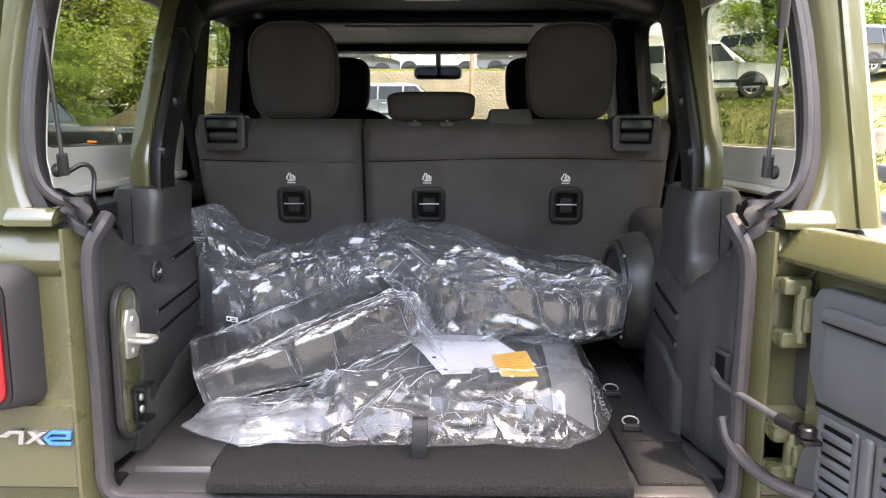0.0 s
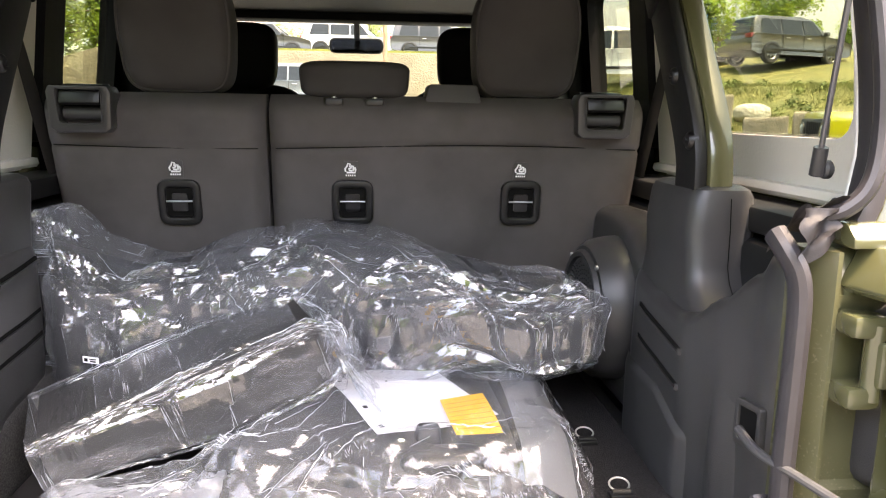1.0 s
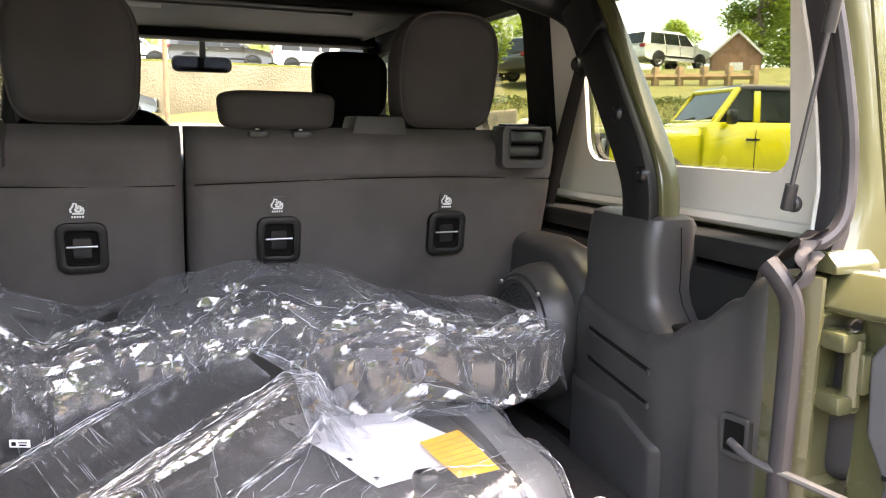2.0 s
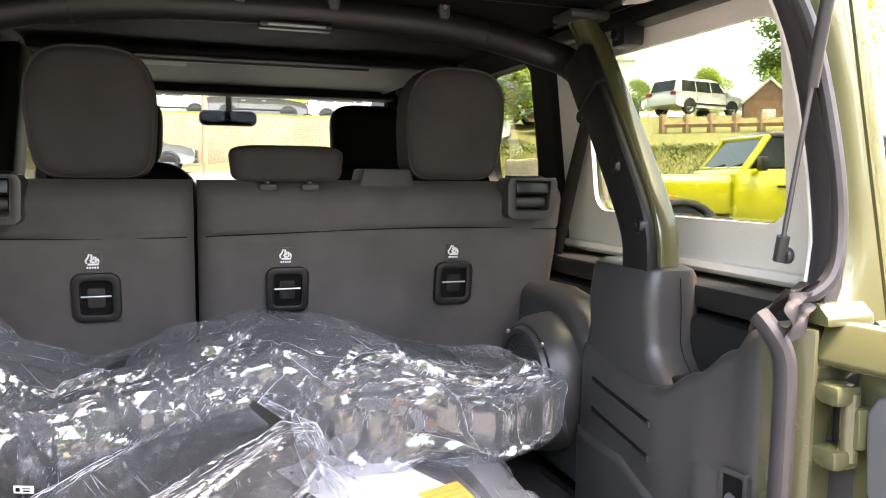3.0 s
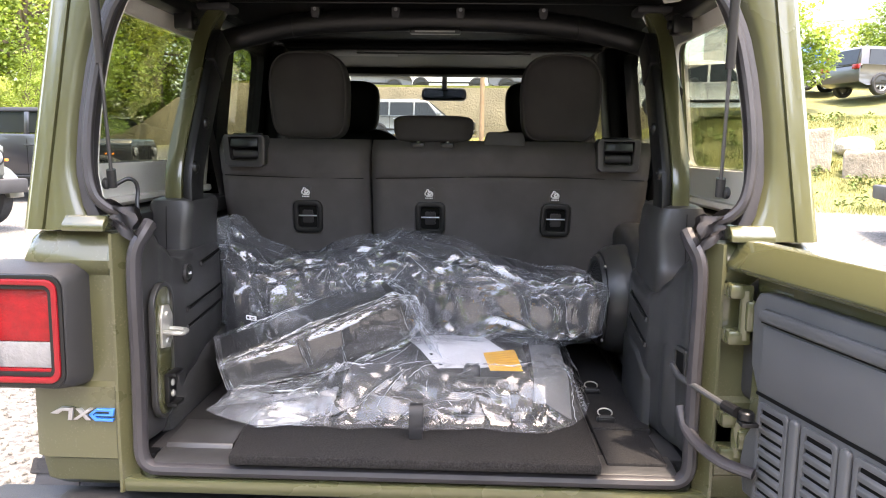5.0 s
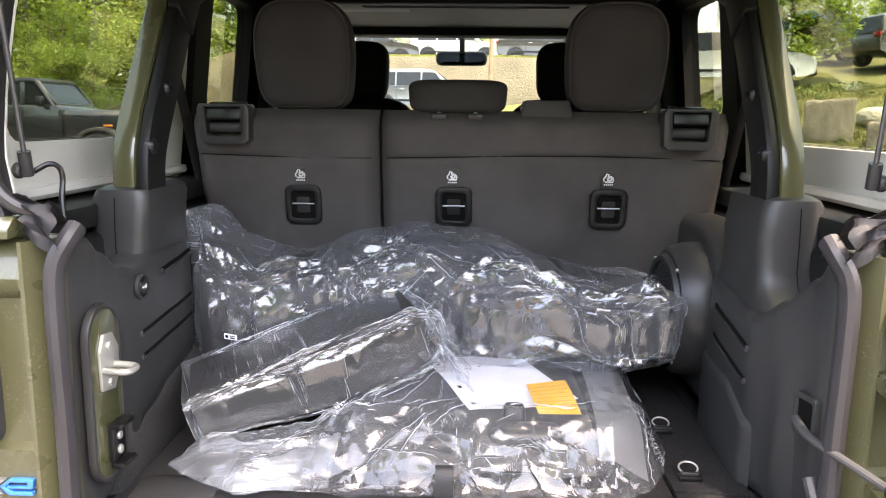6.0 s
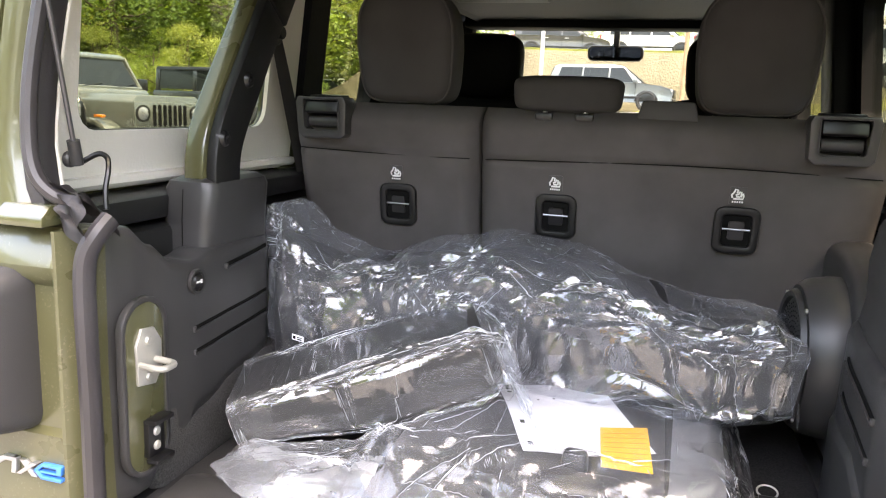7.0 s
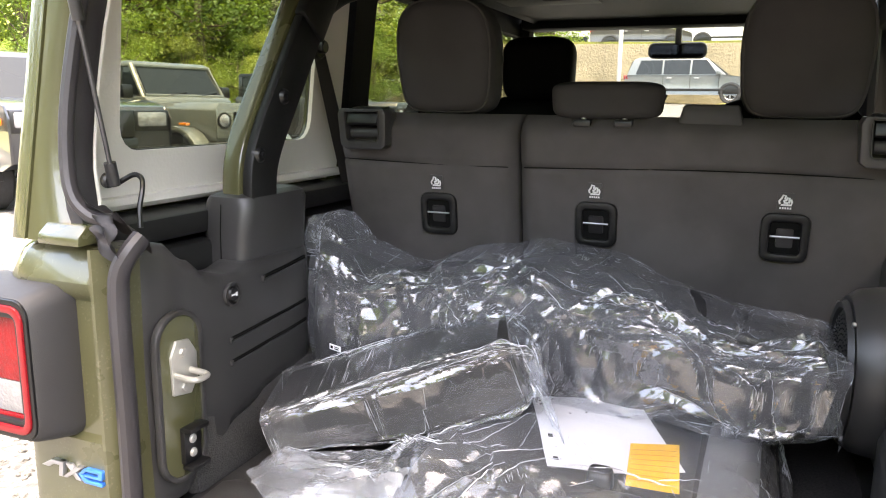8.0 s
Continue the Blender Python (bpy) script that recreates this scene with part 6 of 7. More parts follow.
# ---- the yard outside ----
def ground_z(x, y):
    r, az = math.hypot(x, y), math.degrees(math.atan2(x, y))
    z = 0.08 + 0.1 * smoothstep(3, 9, r)
    front = 1.45 * smoothstep(11, 31, y) * (0.35 + 0.65 * smoothstep(-22, -8, x))
    bank = 2.25 * smoothstep(14.6, 24.0, r) + 2.2 * smoothstep(24, 40, r) + 0.12 * smoothstep(7.5, 10.5, r) * (1 - smoothstep(14.6, 20, r))
    k = smoothstep(13, 19, az) * smoothstep(120, 90, az)
    z += front * (1 - k) + bank * k
    # ground above the retaining wall
    if y > 33:
        z += 2.3 * smoothstep(33.6, 34.4, y) * smoothstep(-14, -9, x) * (1 - k)
    return z


def grid_ground():
    ticks = [-400, -250, -150, -100, -80, -65, -55] + [i * 1.6 for i in range(-30, 31)] + [55, 65, 80, 100, 150, 250, 400]
    xs = ticks
    ys = [-400, -200, -100, -50, -30, -20, -14, -10, -7] + [-5 + i * 1.0 for i in range(60)] + [57, 62, 70, 85, 110, 160, 250, 400]
    bm = bmesh.new()
    v = [[bm.verts.new((x, y, ground_z(x, y) + (0.05 * noise.noise((x * 0.4, y * 0.4, 0)) if math.hypot(x, y) > 12 else 0))) for y in ys] for x in xs]
    for i in range(len(xs) - 1):
        for j in range(len(ys) - 1):
            bm.faces.new((v[i][j], v[i + 1][j], v[i + 1][j + 1], v[i][j + 1]))
    return bm


def ground_material():
    """Pale gravel in the yard, grass on the banks, by the slope's own patches."""
    m = mat("gravel_and_grass", (0.4, 0.38, 0.35), 0.9)
    nt = m.node_tree
    b = nt.nodes["Principled BSDF"]
    tc = nt.nodes["Texture Coordinate"]
    def noise_node(scale, detail=6):
        n = nt.nodes.new("ShaderNodeTexNoise")
        n.inputs["Scale"].default_value, n.inputs["Detail"].default_value = scale, detail
        nt.links.new(tc.outputs["Object"], n.inputs["Vector"])
        return n
    vo = nt.nodes.new("ShaderNodeTexVoronoi")
    vo.inputs["Scale"].default_value = 45
    nt.links.new(tc.outputs["Object"], vo.inputs["Vector"])
    ramp = nt.nodes.new("ShaderNodeValToRGB")
    ramp.color_ramp.elements[0].color, ramp.color_ramp.elements[1].color = (0.05, 0.048, 0.046, 1), (0.16, 0.156, 0.148, 1)
    sepc = nt.nodes.new("ShaderNodeSeparateColor")
    nt.links.new(vo.outputs["Color"], sepc.inputs[0])
    nt.links.new(sepc.outputs[0], ramp.inputs["Fac"])
    gr = nt.nodes.new("ShaderNodeValToRGB")
    gr.color_ramp.elements[0].color, gr.color_ramp.elements[1].color = (0.06, 0.085, 0.02, 1), (0.23, 0.2, 0.07, 1)
    n1 = noise_node(1.3)
    nt.links.new(n1.outputs["Fac"], gr.inputs["Fac"])
    at = nt.nodes.new("ShaderNodeAttribute")
    at.attribute_name = "grass"
    mx = nt.nodes.new("ShaderNodeMixRGB")
    nt.links.new(at.outputs["Fac"], mx.inputs["Fac"])
    nt.links.new(ramp.outputs[0], mx.inputs[1])
    nt.links.new(gr.outputs[0], mx.inputs[2])
    nt.links.new(mx.outputs[0], b.inputs["Base Color"])
    bp = nt.nodes.new("ShaderNodeBump")
    bp.inputs["Strength"].default_value, bp.inputs["Distance"].default_value = 0.7, 0.02
    nt.links.new(vo.outputs["Distance"], bp.inputs["Height"])
    nt.links.new(bp.outputs["Normal"], b.inputs["Normal"])
    return m


def is_grass(x, y):
    r, az = math.hypot(x, y), math.degrees(math.atan2(x, y))
    g = smoothstep(14.2, 15.4, r) * smoothstep(15, 18, az) * smoothstep(130, 110, az)
    g = max(g, smoothstep(-0.5, 0.5, y - 30.5) * smoothstep(-16, -12, x))
    g = max(g, smoothstep(26, 30, math.hypot(x, y)) * smoothstep(-18, -26, az) * smoothstep(-130, -110, az))
    return max(g, smoothstep(45, 60, r))


gb = grid_ground()
ground = solo("ground", gb, ground_material(), "pale gravel yard running up into grassy banks", "ground", "structure", angle=80)
attr = ground.data.attributes.new("grass", "FLOAT", "POINT")
attr.data.foreach_set("value", [is_grass(v.co.x, v.co.y) for v in ground.data.vertices])

CONCRETE = mat("weathered_concrete", (0.185, 0.16, 0.11), 0.9, bump=0.6, bscale=12, vary=0.25, vscale=0.7)
BLOCK = mat("rough_concrete_block", (0.27, 0.23, 0.18), 0.95, bump=0.8, bscale=25, vary=0.3, vscale=3, objvary=0.15)
# retaining wall across the front of the yard, running out at its left end
wall_pts = [(-15.8, 29.0, 1.2), (-13.5, 29.4, 2.25), (-12.1, 29.8, 3.35), (-10.2, 30.6, 4.05), (-4, 32.7, 4.1), (2, 33.4, 4.15), (9, 33.6, 4.15)]
wb = loft([[(x, y, 0.5), (x, y, z), (x, y + 0.3, z), (x, y + 0.3, 0.5)] for x, y, z in wall_pts])
solo("retaining_wall", bevel(wb, 0.02), CONCRETE, "weathered tan concrete retaining wall below a grass strip", "wall", "structure")
bm = loft([[(x, y + 0.3, z - 0.08), (x, y + 0.32, z + 0.12), (x, y + 6, z + 0.5), (x, y + 6, z - 0.5)] for x, y, z in wall_pts[3:]])
GRASSMAT = mat("mown_grass", (0.12, 0.13, 0.025), 0.9, bump=0.8, bscale=30, vary=0.3, vscale=1.2)
solo("grass_strip", bm, GRASSMAT, "sunlit mown grass strip above the wall", "grass", "structure")
random.seed(5)
block = solo("stone_block", bevel(box(-0.55, 0.55, -0.3, 0.3, 0, 0.55), 0.05, 3), BLOCK, "rough tan concrete block at the bank's foot", "block", group="blocks along the bank")
for v in block.data.vertices:
    v.co += Vector((noise.noise(v.co * 3), noise.noise(v.co * 3 + Vector((5, 0, 0))), noise.noise(v.co * 3 + Vector((0, 5, 0))))) * 0.05
spots = [(8.19, 16.75, 0.0, -24, 0.97)]
for k in range(13):
    az = 30.0 + 3.3 * k
    if 35 < az < 52:
        continue
    r = 18.2 + 0.25 * math.sin(k * 1.7)
    spots.append((r * math.sin(radians(az)), r * math.cos(radians(az)), random.uniform(-0.34, -0.2), -az + random.uniform(-8, 8), random.uniform(0.75, 0.95)))
for k, (x, y, dz, rot, sc) in enumerate(spots):
    m = pose(x, y, ground_z(x, y) - 0.1 + dz, 0, 0, rot) @ Matrix.Diagonal((sc, sc, sc * (1.85 if k == 0 else 1), 1))
    if k == 0:
        block.matrix_world = m
    else:
        copy_thing(block, m)
boulder = solo("boulder", pillow(0, 0, 0.2, 0.9, 0.5, 0.7, 2.6), mat("pale_boulder", (0.5, 0.46, 0.38), 0.9, bump=0.7, bscale=9, vary=0.2), "pale rounded boulder on the grassy bank", "rock", angle=60)
boulder.matrix_world = pose(9.5, 17.2, ground_z(9.5, 17.2) - 0.05)

# grass tufts on the bank
GRASSBLADE = mat("long_meadow_grass", (0.15, 0.155, 0.04), 0.8, vary=0.5, vscale=0.9)
random.seed(11)
vs, fs = [], []
for k in range(90000):
    az, r = radians(random.uniform(15, 62)), random.uniform(14.6, 26)
    x, y = r * math.sin(az), r * math.cos(az)
    z = ground_z(x, y)
    pat = noise.noise((x * 0.7, y * 0.7, 1.0)) + 0.5 * noise.noise((x * 2.1, y * 2.1, 4.0))
    if pat < -0.35 and k % 3:
        continue
    h, a = random.uniform(0.04, 0.13) * (1.1 + 0.9 * pat), random.uniform(0, 6.28)
    w = 0.007
    n = len(vs)
    lx, ly = random.uniform(-0.08, 0.08), random.uniform(-0.08, 0.08)
    vs += [(x - w * math.cos(a), y - w * math.sin(a), z - 0.03), (x + w * math.cos(a), y + w * math.sin(a), z - 0.03), (x + lx, y + ly, z + h)]
    fs.append((n, n + 1, n + 2))
me = bpy.data.meshes.new("bank_grass")
me.from_pydata(vs, [], fs)
me.materials.append(GRASSBLADE)
tagged(new("bank_grass", me), "long yellow-green grass on the bank", "grass", "", "stuff")

# broad-leaved weeds in patches on the bank
random.seed(19)
vs, fs = [], []
for k in range(420):
    az, r = radians(random.uniform(15, 60)), random.uniform(14.8, 25)
    cx, cy = r * math.sin(az), r * math.cos(az)
    for j in range(26):
        d, a = random.gauss(0, 0.16), random.uniform(0, 6.28)
        x, y = cx + d * math.cos(a), cy + d * math.sin(a)
        z = ground_z(x, y) + random.uniform(0.0, 0.22) * max(0.2, 1 - abs(d) * 2.5)
        e = Euler((random.uniform(-0.9, 0.9), random.uniform(-0.9, 0.9), random.uniform(0, 6.28))).to_matrix()
        n = len(vs)
        s_ = random.uniform(0.03, 0.07)
        vs += [tuple(Vector((x, y, z)) + e @ Vector(p) * s_) for p in ((-1, 0, 0), (0, -0.5, 0.15), (1, 0, 0), (0, 0.5, 0.15))]
        fs.append((n, n + 1, n + 2, n + 3))
me = bpy.data.meshes.new("bank_weeds")
me.from_pydata(vs, [], fs)
me.materials.append(mat("weed_leaves", (0.1, 0.15, 0.03), 0.7, vary=0.5, vscale=1.5))
tagged(new("bank_weeds", me), "green broad-leaved weeds on the bank", "weeds", "", "stuff")

# loose stones of the gravel beside the car
random.seed(12)
peb = bmesh.new()
bmesh.ops.create_icosphere(peb, subdivisions=1, radius=1)
pv, pf = [v.co.copy() for v in peb.verts], [[v.index for v in f.verts] for f in peb.faces]
peb.free()
vs, fs = [], []
for k in range(9000):
    side = random.random()
    x = random.uniform(-4.5, -0.75) if side < 0.75 else random.uniform(1.0, 4.5)
    y = random.uniform(-0.6, 5.5)
    z = ground_z(x, y)
    sc = random.uniform(0.007, 0.022)
    q = Euler((random.uniform(0, 6), random.uniform(0, 6), random.uniform(0, 6))).to_matrix()
    n = len(vs)
    st = Vector((1, random.uniform(0.6, 1), random.uniform(0.5, 0.8))) * sc
    vs += [tuple(q @ (c * st) + Vector((x, y, z + sc * 0.3))) for c in pv]
    fs += [[n + i for i in f] for f in pf]
me = bpy.data.meshes.new("gravel_stones")
me.from_pydata(vs, [], fs)
STONE = mat("pale_gravel_stone", (0.13, 0.128, 0.122), 0.9, vary=0.55, vscale=25)
me.materials.append(STONE)
tagged(new("gravel_stones", me), "loose pale gravel stones on the yard", "gravel", "", "stuff")

# ---- trees ----
BARK = mat("grey_brown_bark", (0.12, 0.09, 0.065), 0.9, bump=0.8, bscale=30, vary=0.3)


def leaf_mat(name, c):
    m = mat(name, c, 0.6, vary=0.45, vscale=0.9, objvary=0.2)
    nt = m.node_tree
    b = nt.nodes["Principled BSDF"]
    tl, mx = nt.nodes.new("ShaderNodeBsdfTranslucent"), nt.nodes.new("ShaderNodeMixShader")
    tl.inputs["Color"].default_value = (c[0] * 1.8, c[1] * 1.7, c[2] * 0.9, 1)
    mx.inputs["Fac"].default_value = 0.35
    nt.links.new(b.outputs[0], mx.inputs[1])
    nt.links.new(tl.outputs[0], mx.inputs[2])
    nt.links.new(mx.outputs[0], nt.nodes["Material Output"].inputs["Surface"])
    return m


LEAF = [leaf_mat("spring_green_leaves", (0.21, 0.29, 0.07)), leaf_mat("deep_green_leaves", (0.12, 0.19, 0.05)), leaf_mat("yellow_green_leaves", (0.27, 0.31, 0.10))]


def tree(name, seed, h, crown, leaves, leafmat, label, leaf=0.22):
    rnd = random.Random(seed)
    t = thing(name, label, "tree", group="trees round the yard")
    pts = [(rnd.uniform(-0.1, 0.1) * k, rnd.uniform(-0.1, 0.1) * k, h * 0.8 * k / 6) for k in range(7)]
    limbs = [tube(pts, 0.02 * h, 8, taper=[1.2, 1, 0.85, 0.7, 0.5, 0.35, 0.15])]
    clumps = []
    for k in range(34):
        a, f = rnd.uniform(0, 6.28), rnd.uniform(0.0, 1.0)
        zz = h * (0.12 + 0.83 * f)
        rr_ = crown * math.sqrt(max(0.05, 1 - (2 * f - 0.9) ** 2)) * rnd.uniform(0.35, 1.0)
        c = Vector((rr_ * math.cos(a), rr_ * math.sin(a), zz))
        clumps.append((c, crown * rnd.uniform(0.28, 0.5)))
        st = Vector((0, 0, h * (0.2 + 0.5 * f)))
        limbs.append(tube([st, st.lerp(c, 0.5) + Vector((0, 0, -0.02 * h)), c], 0.006 * h, 5, taper=[1, 0.7, 0.3]))
    part("trunk", join(*limbs), BARK, t)
    vs, fs = [], []
    for k in range(leaves):
        c, r = rnd.choice(clumps)
        d = Vector((rnd.gauss(0, 1), rnd.gauss(0, 1), rnd.gauss(0, 1))).normalized() * r * rnd.uniform(0.45, 1.05)
        d.z *= 0.75
        p = c + d
        e = Euler((rnd.uniform(-0.9, 0.9), rnd.uniform(-0.9, 0.9), rnd.uniform(0, 6.28))).to_matrix()
        s = leaf * rnd.uniform(0.6, 1.3)
        n = len(vs)
        vs += [tuple(p + e @ Vector(q) * s) for q in ((-0.5, 0, 0), (0, -0.32, 0.06), (0.55, 0, 0), (0, 0.32, 0.06))]
        fs.append((n, n + 1, n + 2, n + 3))
    me = bpy.data.meshes.new("crown")
    me.from_pydata(vs, [], fs)
    me.materials.append(leafmat)
    cr = new("crown", me)
    cr.parent = t
    return t


kinds = [tree("tree", 1, 12, 3.6, 14000, LEAF[0], "leafy tree in fresh spring green at the yard's edge", 0.17),
         tree("tree", 2, 13, 4.0, 14000, LEAF[1], "dense deep green broadleaf tree at the yard's edge", 0.18),
         tree("tree", 3, 11, 3.4, 12500, LEAF[2], "yellow-green tree in young leaf at the yard's edge", 0.17),
         tree("tree", 4, 12, 3.8, 2600, LEAF[1], "unseen broadleaf tree added behind the camera to dim reflections", 0.5),
         tree("tree", 5, 12, 4.2, 13000, LEAF[0], "round-crowned bright green street tree on the bank", 0.34)]
random.seed(21)
used = set()


def plant(kind, x, y, sc=1.0, dz=0.0):
    m = pose(x, y, ground_z(x, y) - 0.1 + dz, 0, 0, random.uniform(0, 360)) @ Matrix.Scale(sc, 4)
    if kind not in used:
        used.add(kind)
        kinds[kind].matrix_world = m
    else:
        ob = copy_thing(kinds[kind], pose(0, 0, 0))
        ob.matrix_world = m


for row, (r0, lo, hi, step) in enumerate(((31, -64, -27, 5.0), (37.5, -66, -19, 4.5), (46, -70, -14, 4.5))):
    az = lo
    while az < hi:
        r = r0 + random.uniform(-2, 2)
        plant(random.choice((0, 0, 1, 2)), r * math.sin(radians(az)), r * math.cos(radians(az)), random.uniform(0.8, 1.2) * (1 + 0.15 * row))
        az += step * random.uniform(0.8, 1.2)
# smaller growth before the wood
for az in range(-66, -26, 2):
    r = 26.5 + random.uniform(-1.5, 3)
    plant(random.choice((0, 0, 1, 2)), r * math.sin(radians(az)), r * math.cos(radians(az)), random.uniform(0.26, 0.45), -0.5)
# unseen trees added behind the camera so the paint mirrors less bright sky
for az in range(96, 270, 7):
    r = 24 + random.uniform(-3, 6)
    plant(3, r * math.sin(radians(az)), r * math.cos(radians(az)), random.uniform(0.7, 1.0))
for x, y, k, sc in ((11.0, 26.3, 4, 0.42), (20.3, 35.0, 4, 0.44), (29.0, 43.0, 4, 0.3), (33.0, 41.0, 4, 0.36), (28.5, 29.0, 4, 0.62), (34, 31, 4, 0.6), (6.5, 45, 0, 0.55), (-6, 47, 1, 0.5), (0, 50, 0, 0.5), (33, 25, 0, 0.7), (36, 20, 2, 0.7)):
    plant(k, x, y, sc)


# ---- parked cars ----
DARKGLASS = mat("dark_car_glass", (0.012, 0.015, 0.016), 0.08, spec=0.35)
LAMP = mat("car_headlight_lens", (0.2, 0.2, 0.21), 0.12, coat=0.8, vary=0.4, vscale=9)
ALLOY = mat("alloy_rim", (0.35, 0.35, 0.36), 0.35, metal=0.9)


def car_paint(name, c):
    return mat(name, c, 0.3, coat=1.0, vary=0.04)


def car_wheels(t, xs, y, r, w):
    for x in xs:
        for s in (-1, 1):
            ty = part("wheel", lathe([(r * 0.62, -w * 0.42), (r * 0.9, -w / 2), (r, -w * 0.35), (r, w * 0.35), (r * 0.9, w / 2), (r * 0.62, w * 0.42)], (x, s * y, r), "y", 28), TYRE, t)
            rim = [lathe([(r * 0.63, -w * 0.4), (r * 0.63, w * 0.4), (r * 0.56, w * 0.3), (r * 0.56, -w * 0.3)], (x, s * y, r), "y", 24)]
            for k in range(6):
                b = box(-0.03, 0.03, s * w * 0.25 - 0.015, s * w * 0.25 + 0.015, 0.0, r * 0.6, 0.006)
                rim.append(moved(b, Matrix.Translation((x, s * y, r)) @ Matrix.Rotation(2 * math.pi * k / 6, 4, "Y")))
            part("rim", join(*rim), ALLOY, ty)
            part("brake_disc", disc((x, s * y, r), "y", r * 0.5, 0.03, 18), GLOSSBLACK, ty)


def boxy_car(name, label, paint, top, group=""):
    """Upright off-roader; nose along +x, origin on the ground under its middle."""
    t = thing(name, label, "car", group=group)
    W = 0.78
    part("body", join(
        bevel(loft([[(x, s_, z) for x, z in ((-2.05, 0.55), (-2.08, 1.23), (-2.05, 1.33), (0.58, 1.33), (0.66, 1.27), (0.66, 0.5), (-1.6, 0.5))] for s_ in (-W, W)]), 0.03, 2),
        bevel(loft([[(x, k * y, z) for y, z in ((-0.72, 0.7), (-0.72, 1.16), (-0.62, 1.25), (0.62, 1.25), (0.72, 1.16), (0.72, 0.7))] for x, k in ((0.6, 1.0), (1.95, 0.84))]), 0.03, 2)), paint, t)
    part("roof", bevel(loft([[(x, s_ * k, z) for x, k, z in ((-2.02, 0.93, 1.76), (-1.98, 0.9, 1.84), (0.1, 0.9, 1.86), (0.2, 0.93, 1.80), (0.12, 0.93, 1.765))] for s_ in (-W, W)]), 0.02), top, t)
    for x0, x1, l in ((-2.0, -1.9, 0), (-1.06, -0.96, 0), (-0.16, -0.06, 0)):
        for s in (-1, 1):
            part("pillar", bevel(loft([[(x + 0.0, s * (W - 0.02), 1.31), (x + 0.0, s * (W - 0.07), 1.31), (x, s * (W * 0.93 - 0.07), 1.78), (x, s * (W * 0.93 - 0.01), 1.78)] for x in (x0, x1)]), 0.01), paint, t)
    for s in (-1, 1):
        part("windscreen_pillar", tube([(0.5, s * (W - 0.05), 1.3), (0.16, s * (W * 0.93 - 0.03), 1.80)], 0.04, 8), paint, t)
        for x0, x1 in ((-1.9, -1.06), (-0.96, -0.16)):
            part("side_window", bevel(loft([[(x0, s * (W - 0.04 - d), 1.36), (x1, s * (W - 0.04 - d), 1.36), (x1, s * (W * 0.93 - 0.03 - d), 1.77), (x0, s * (W * 0.93 - 0.03 - d), 1.77)] for d in (0, 0.01)]), 0), DARKGLASS, t)
        part("side_window", loft([[(-0.06, s * (W - 0.04 - d), 1.36), (0.4, s * (W - 0.04 - d), 1.36), (0.18, s * (W * 0.93 - 0.03 - d), 1.77), (-0.06, s * (W * 0.93 - 0.03 - d), 1.77)] for d in (0, 0.01)]), DARKGLASS, t)
        part("mirror", box(0.28, 0.38, s * 0.9 - 0.09, s * 0.9 + 0.09, 1.3, 1.5, 0.03), GLOSSBLACK, t)
        for x in (-0.86, -0.02):
            part("door_handle", box(x - 0.75 + 0.62, x - 0.55 + 0.62, s * (W + 0.015) - 0.015, s * (W + 0.015) + 0.015, 1.08, 1.11, 0.008), GLOSSBLACK, t)
            part("door_gap", box(x - 0.08, x - 0.07, s * W - 0.004, s * W + 0.004, 0.55, 1.23), INK_AND_SHADE, t)
        for xc in (-1.42, 1.42):
            arch = [(xc + 0.56 * math.cos(a), 0.42 + 0.5 * math.sin(a)) for a in (math.pi * k / 10 for k in range(11))]
            arch2 = [(xc + 0.47 * math.cos(a), 0.42 + 0.42 * math.sin(a)) for a in (math.pi * k / 10 for k in range(10, -1, -1))]
            part("fender_flare", prism(arch + arch2, "y", min(s * 0.66, s * 0.93), max(s * 0.66, s * 0.93), 0.02), GREYPLASTIC if top is not paint else paint, t)
        hl = part("headlight", lathe([(0.001, 0.03), (0.06, 0.03), (0.09, 0.01), (0.1, 0.0), (0.1, -0.02), (0.001, -0.02)], (1.985, s * 0.47, 1.0), "x", 24, False), LAMP, t)
        part("headlight_rim", lathe([(0.092, 0.012), (0.115, 0.012), (0.115, -0.02), (0.092, -0.02)], (1.985, s * 0.47, 1.0), "x", 24), GLOSSBLACK, t)
        part("turn_light", box(1.55, 1.72, s * 0.9 - 0.02, s * 0.9 + 0.045, 0.93, 0.97, 0.01), mat("amber_lens", (0.8, 0.22, 0.02), 0.2, coat=1) if "amber_lens" not in bpy.data.materials else bpy.data.materials["amber_lens"], t)
    part("grille", box(1.94, 1.975, -0.6, 0.6, 0.74, 1.16, 0.03), paint if top is paint or paint.name.startswith("black") else GREYPLASTIC, t)
    for k in range(7):
        y = (k - 3) * 0.09
        # black oval laid on the grille for the shade in its opening
        part("grille_slot", bevel(loft([[(x, y + a, z) for a, z in rrect(-0.028, 0.028, 0.82, 1.12, 0.02)] for x in (1.965, 1.98)]), 0), INK_AND_SHADE, t)
    part("windscreen", loft([[(0.53 - d, -0.68, 1.335), (0.53 - d, 0.68, 1.335), (0.2 - d, 0.63, 1.77), (0.2 - d, -0.63, 1.77)] for d in (0.0, 0.015)]), DARKGLASS, t)
    part("screen_frame", tube([(0.52, -0.72, 1.335), (0.19, -0.67, 1.785), (0.19, 0.67, 1.785), (0.52, 0.72, 1.335)], 0.035, 8, loop=True), paint, t)
    for y in (-0.3, 0.28):
        part("wiper", tube([(0.545, y, 1.35), (0.49, y + 0.34, 1.405)], 0.012, 5), GLOSSBLACK, t)
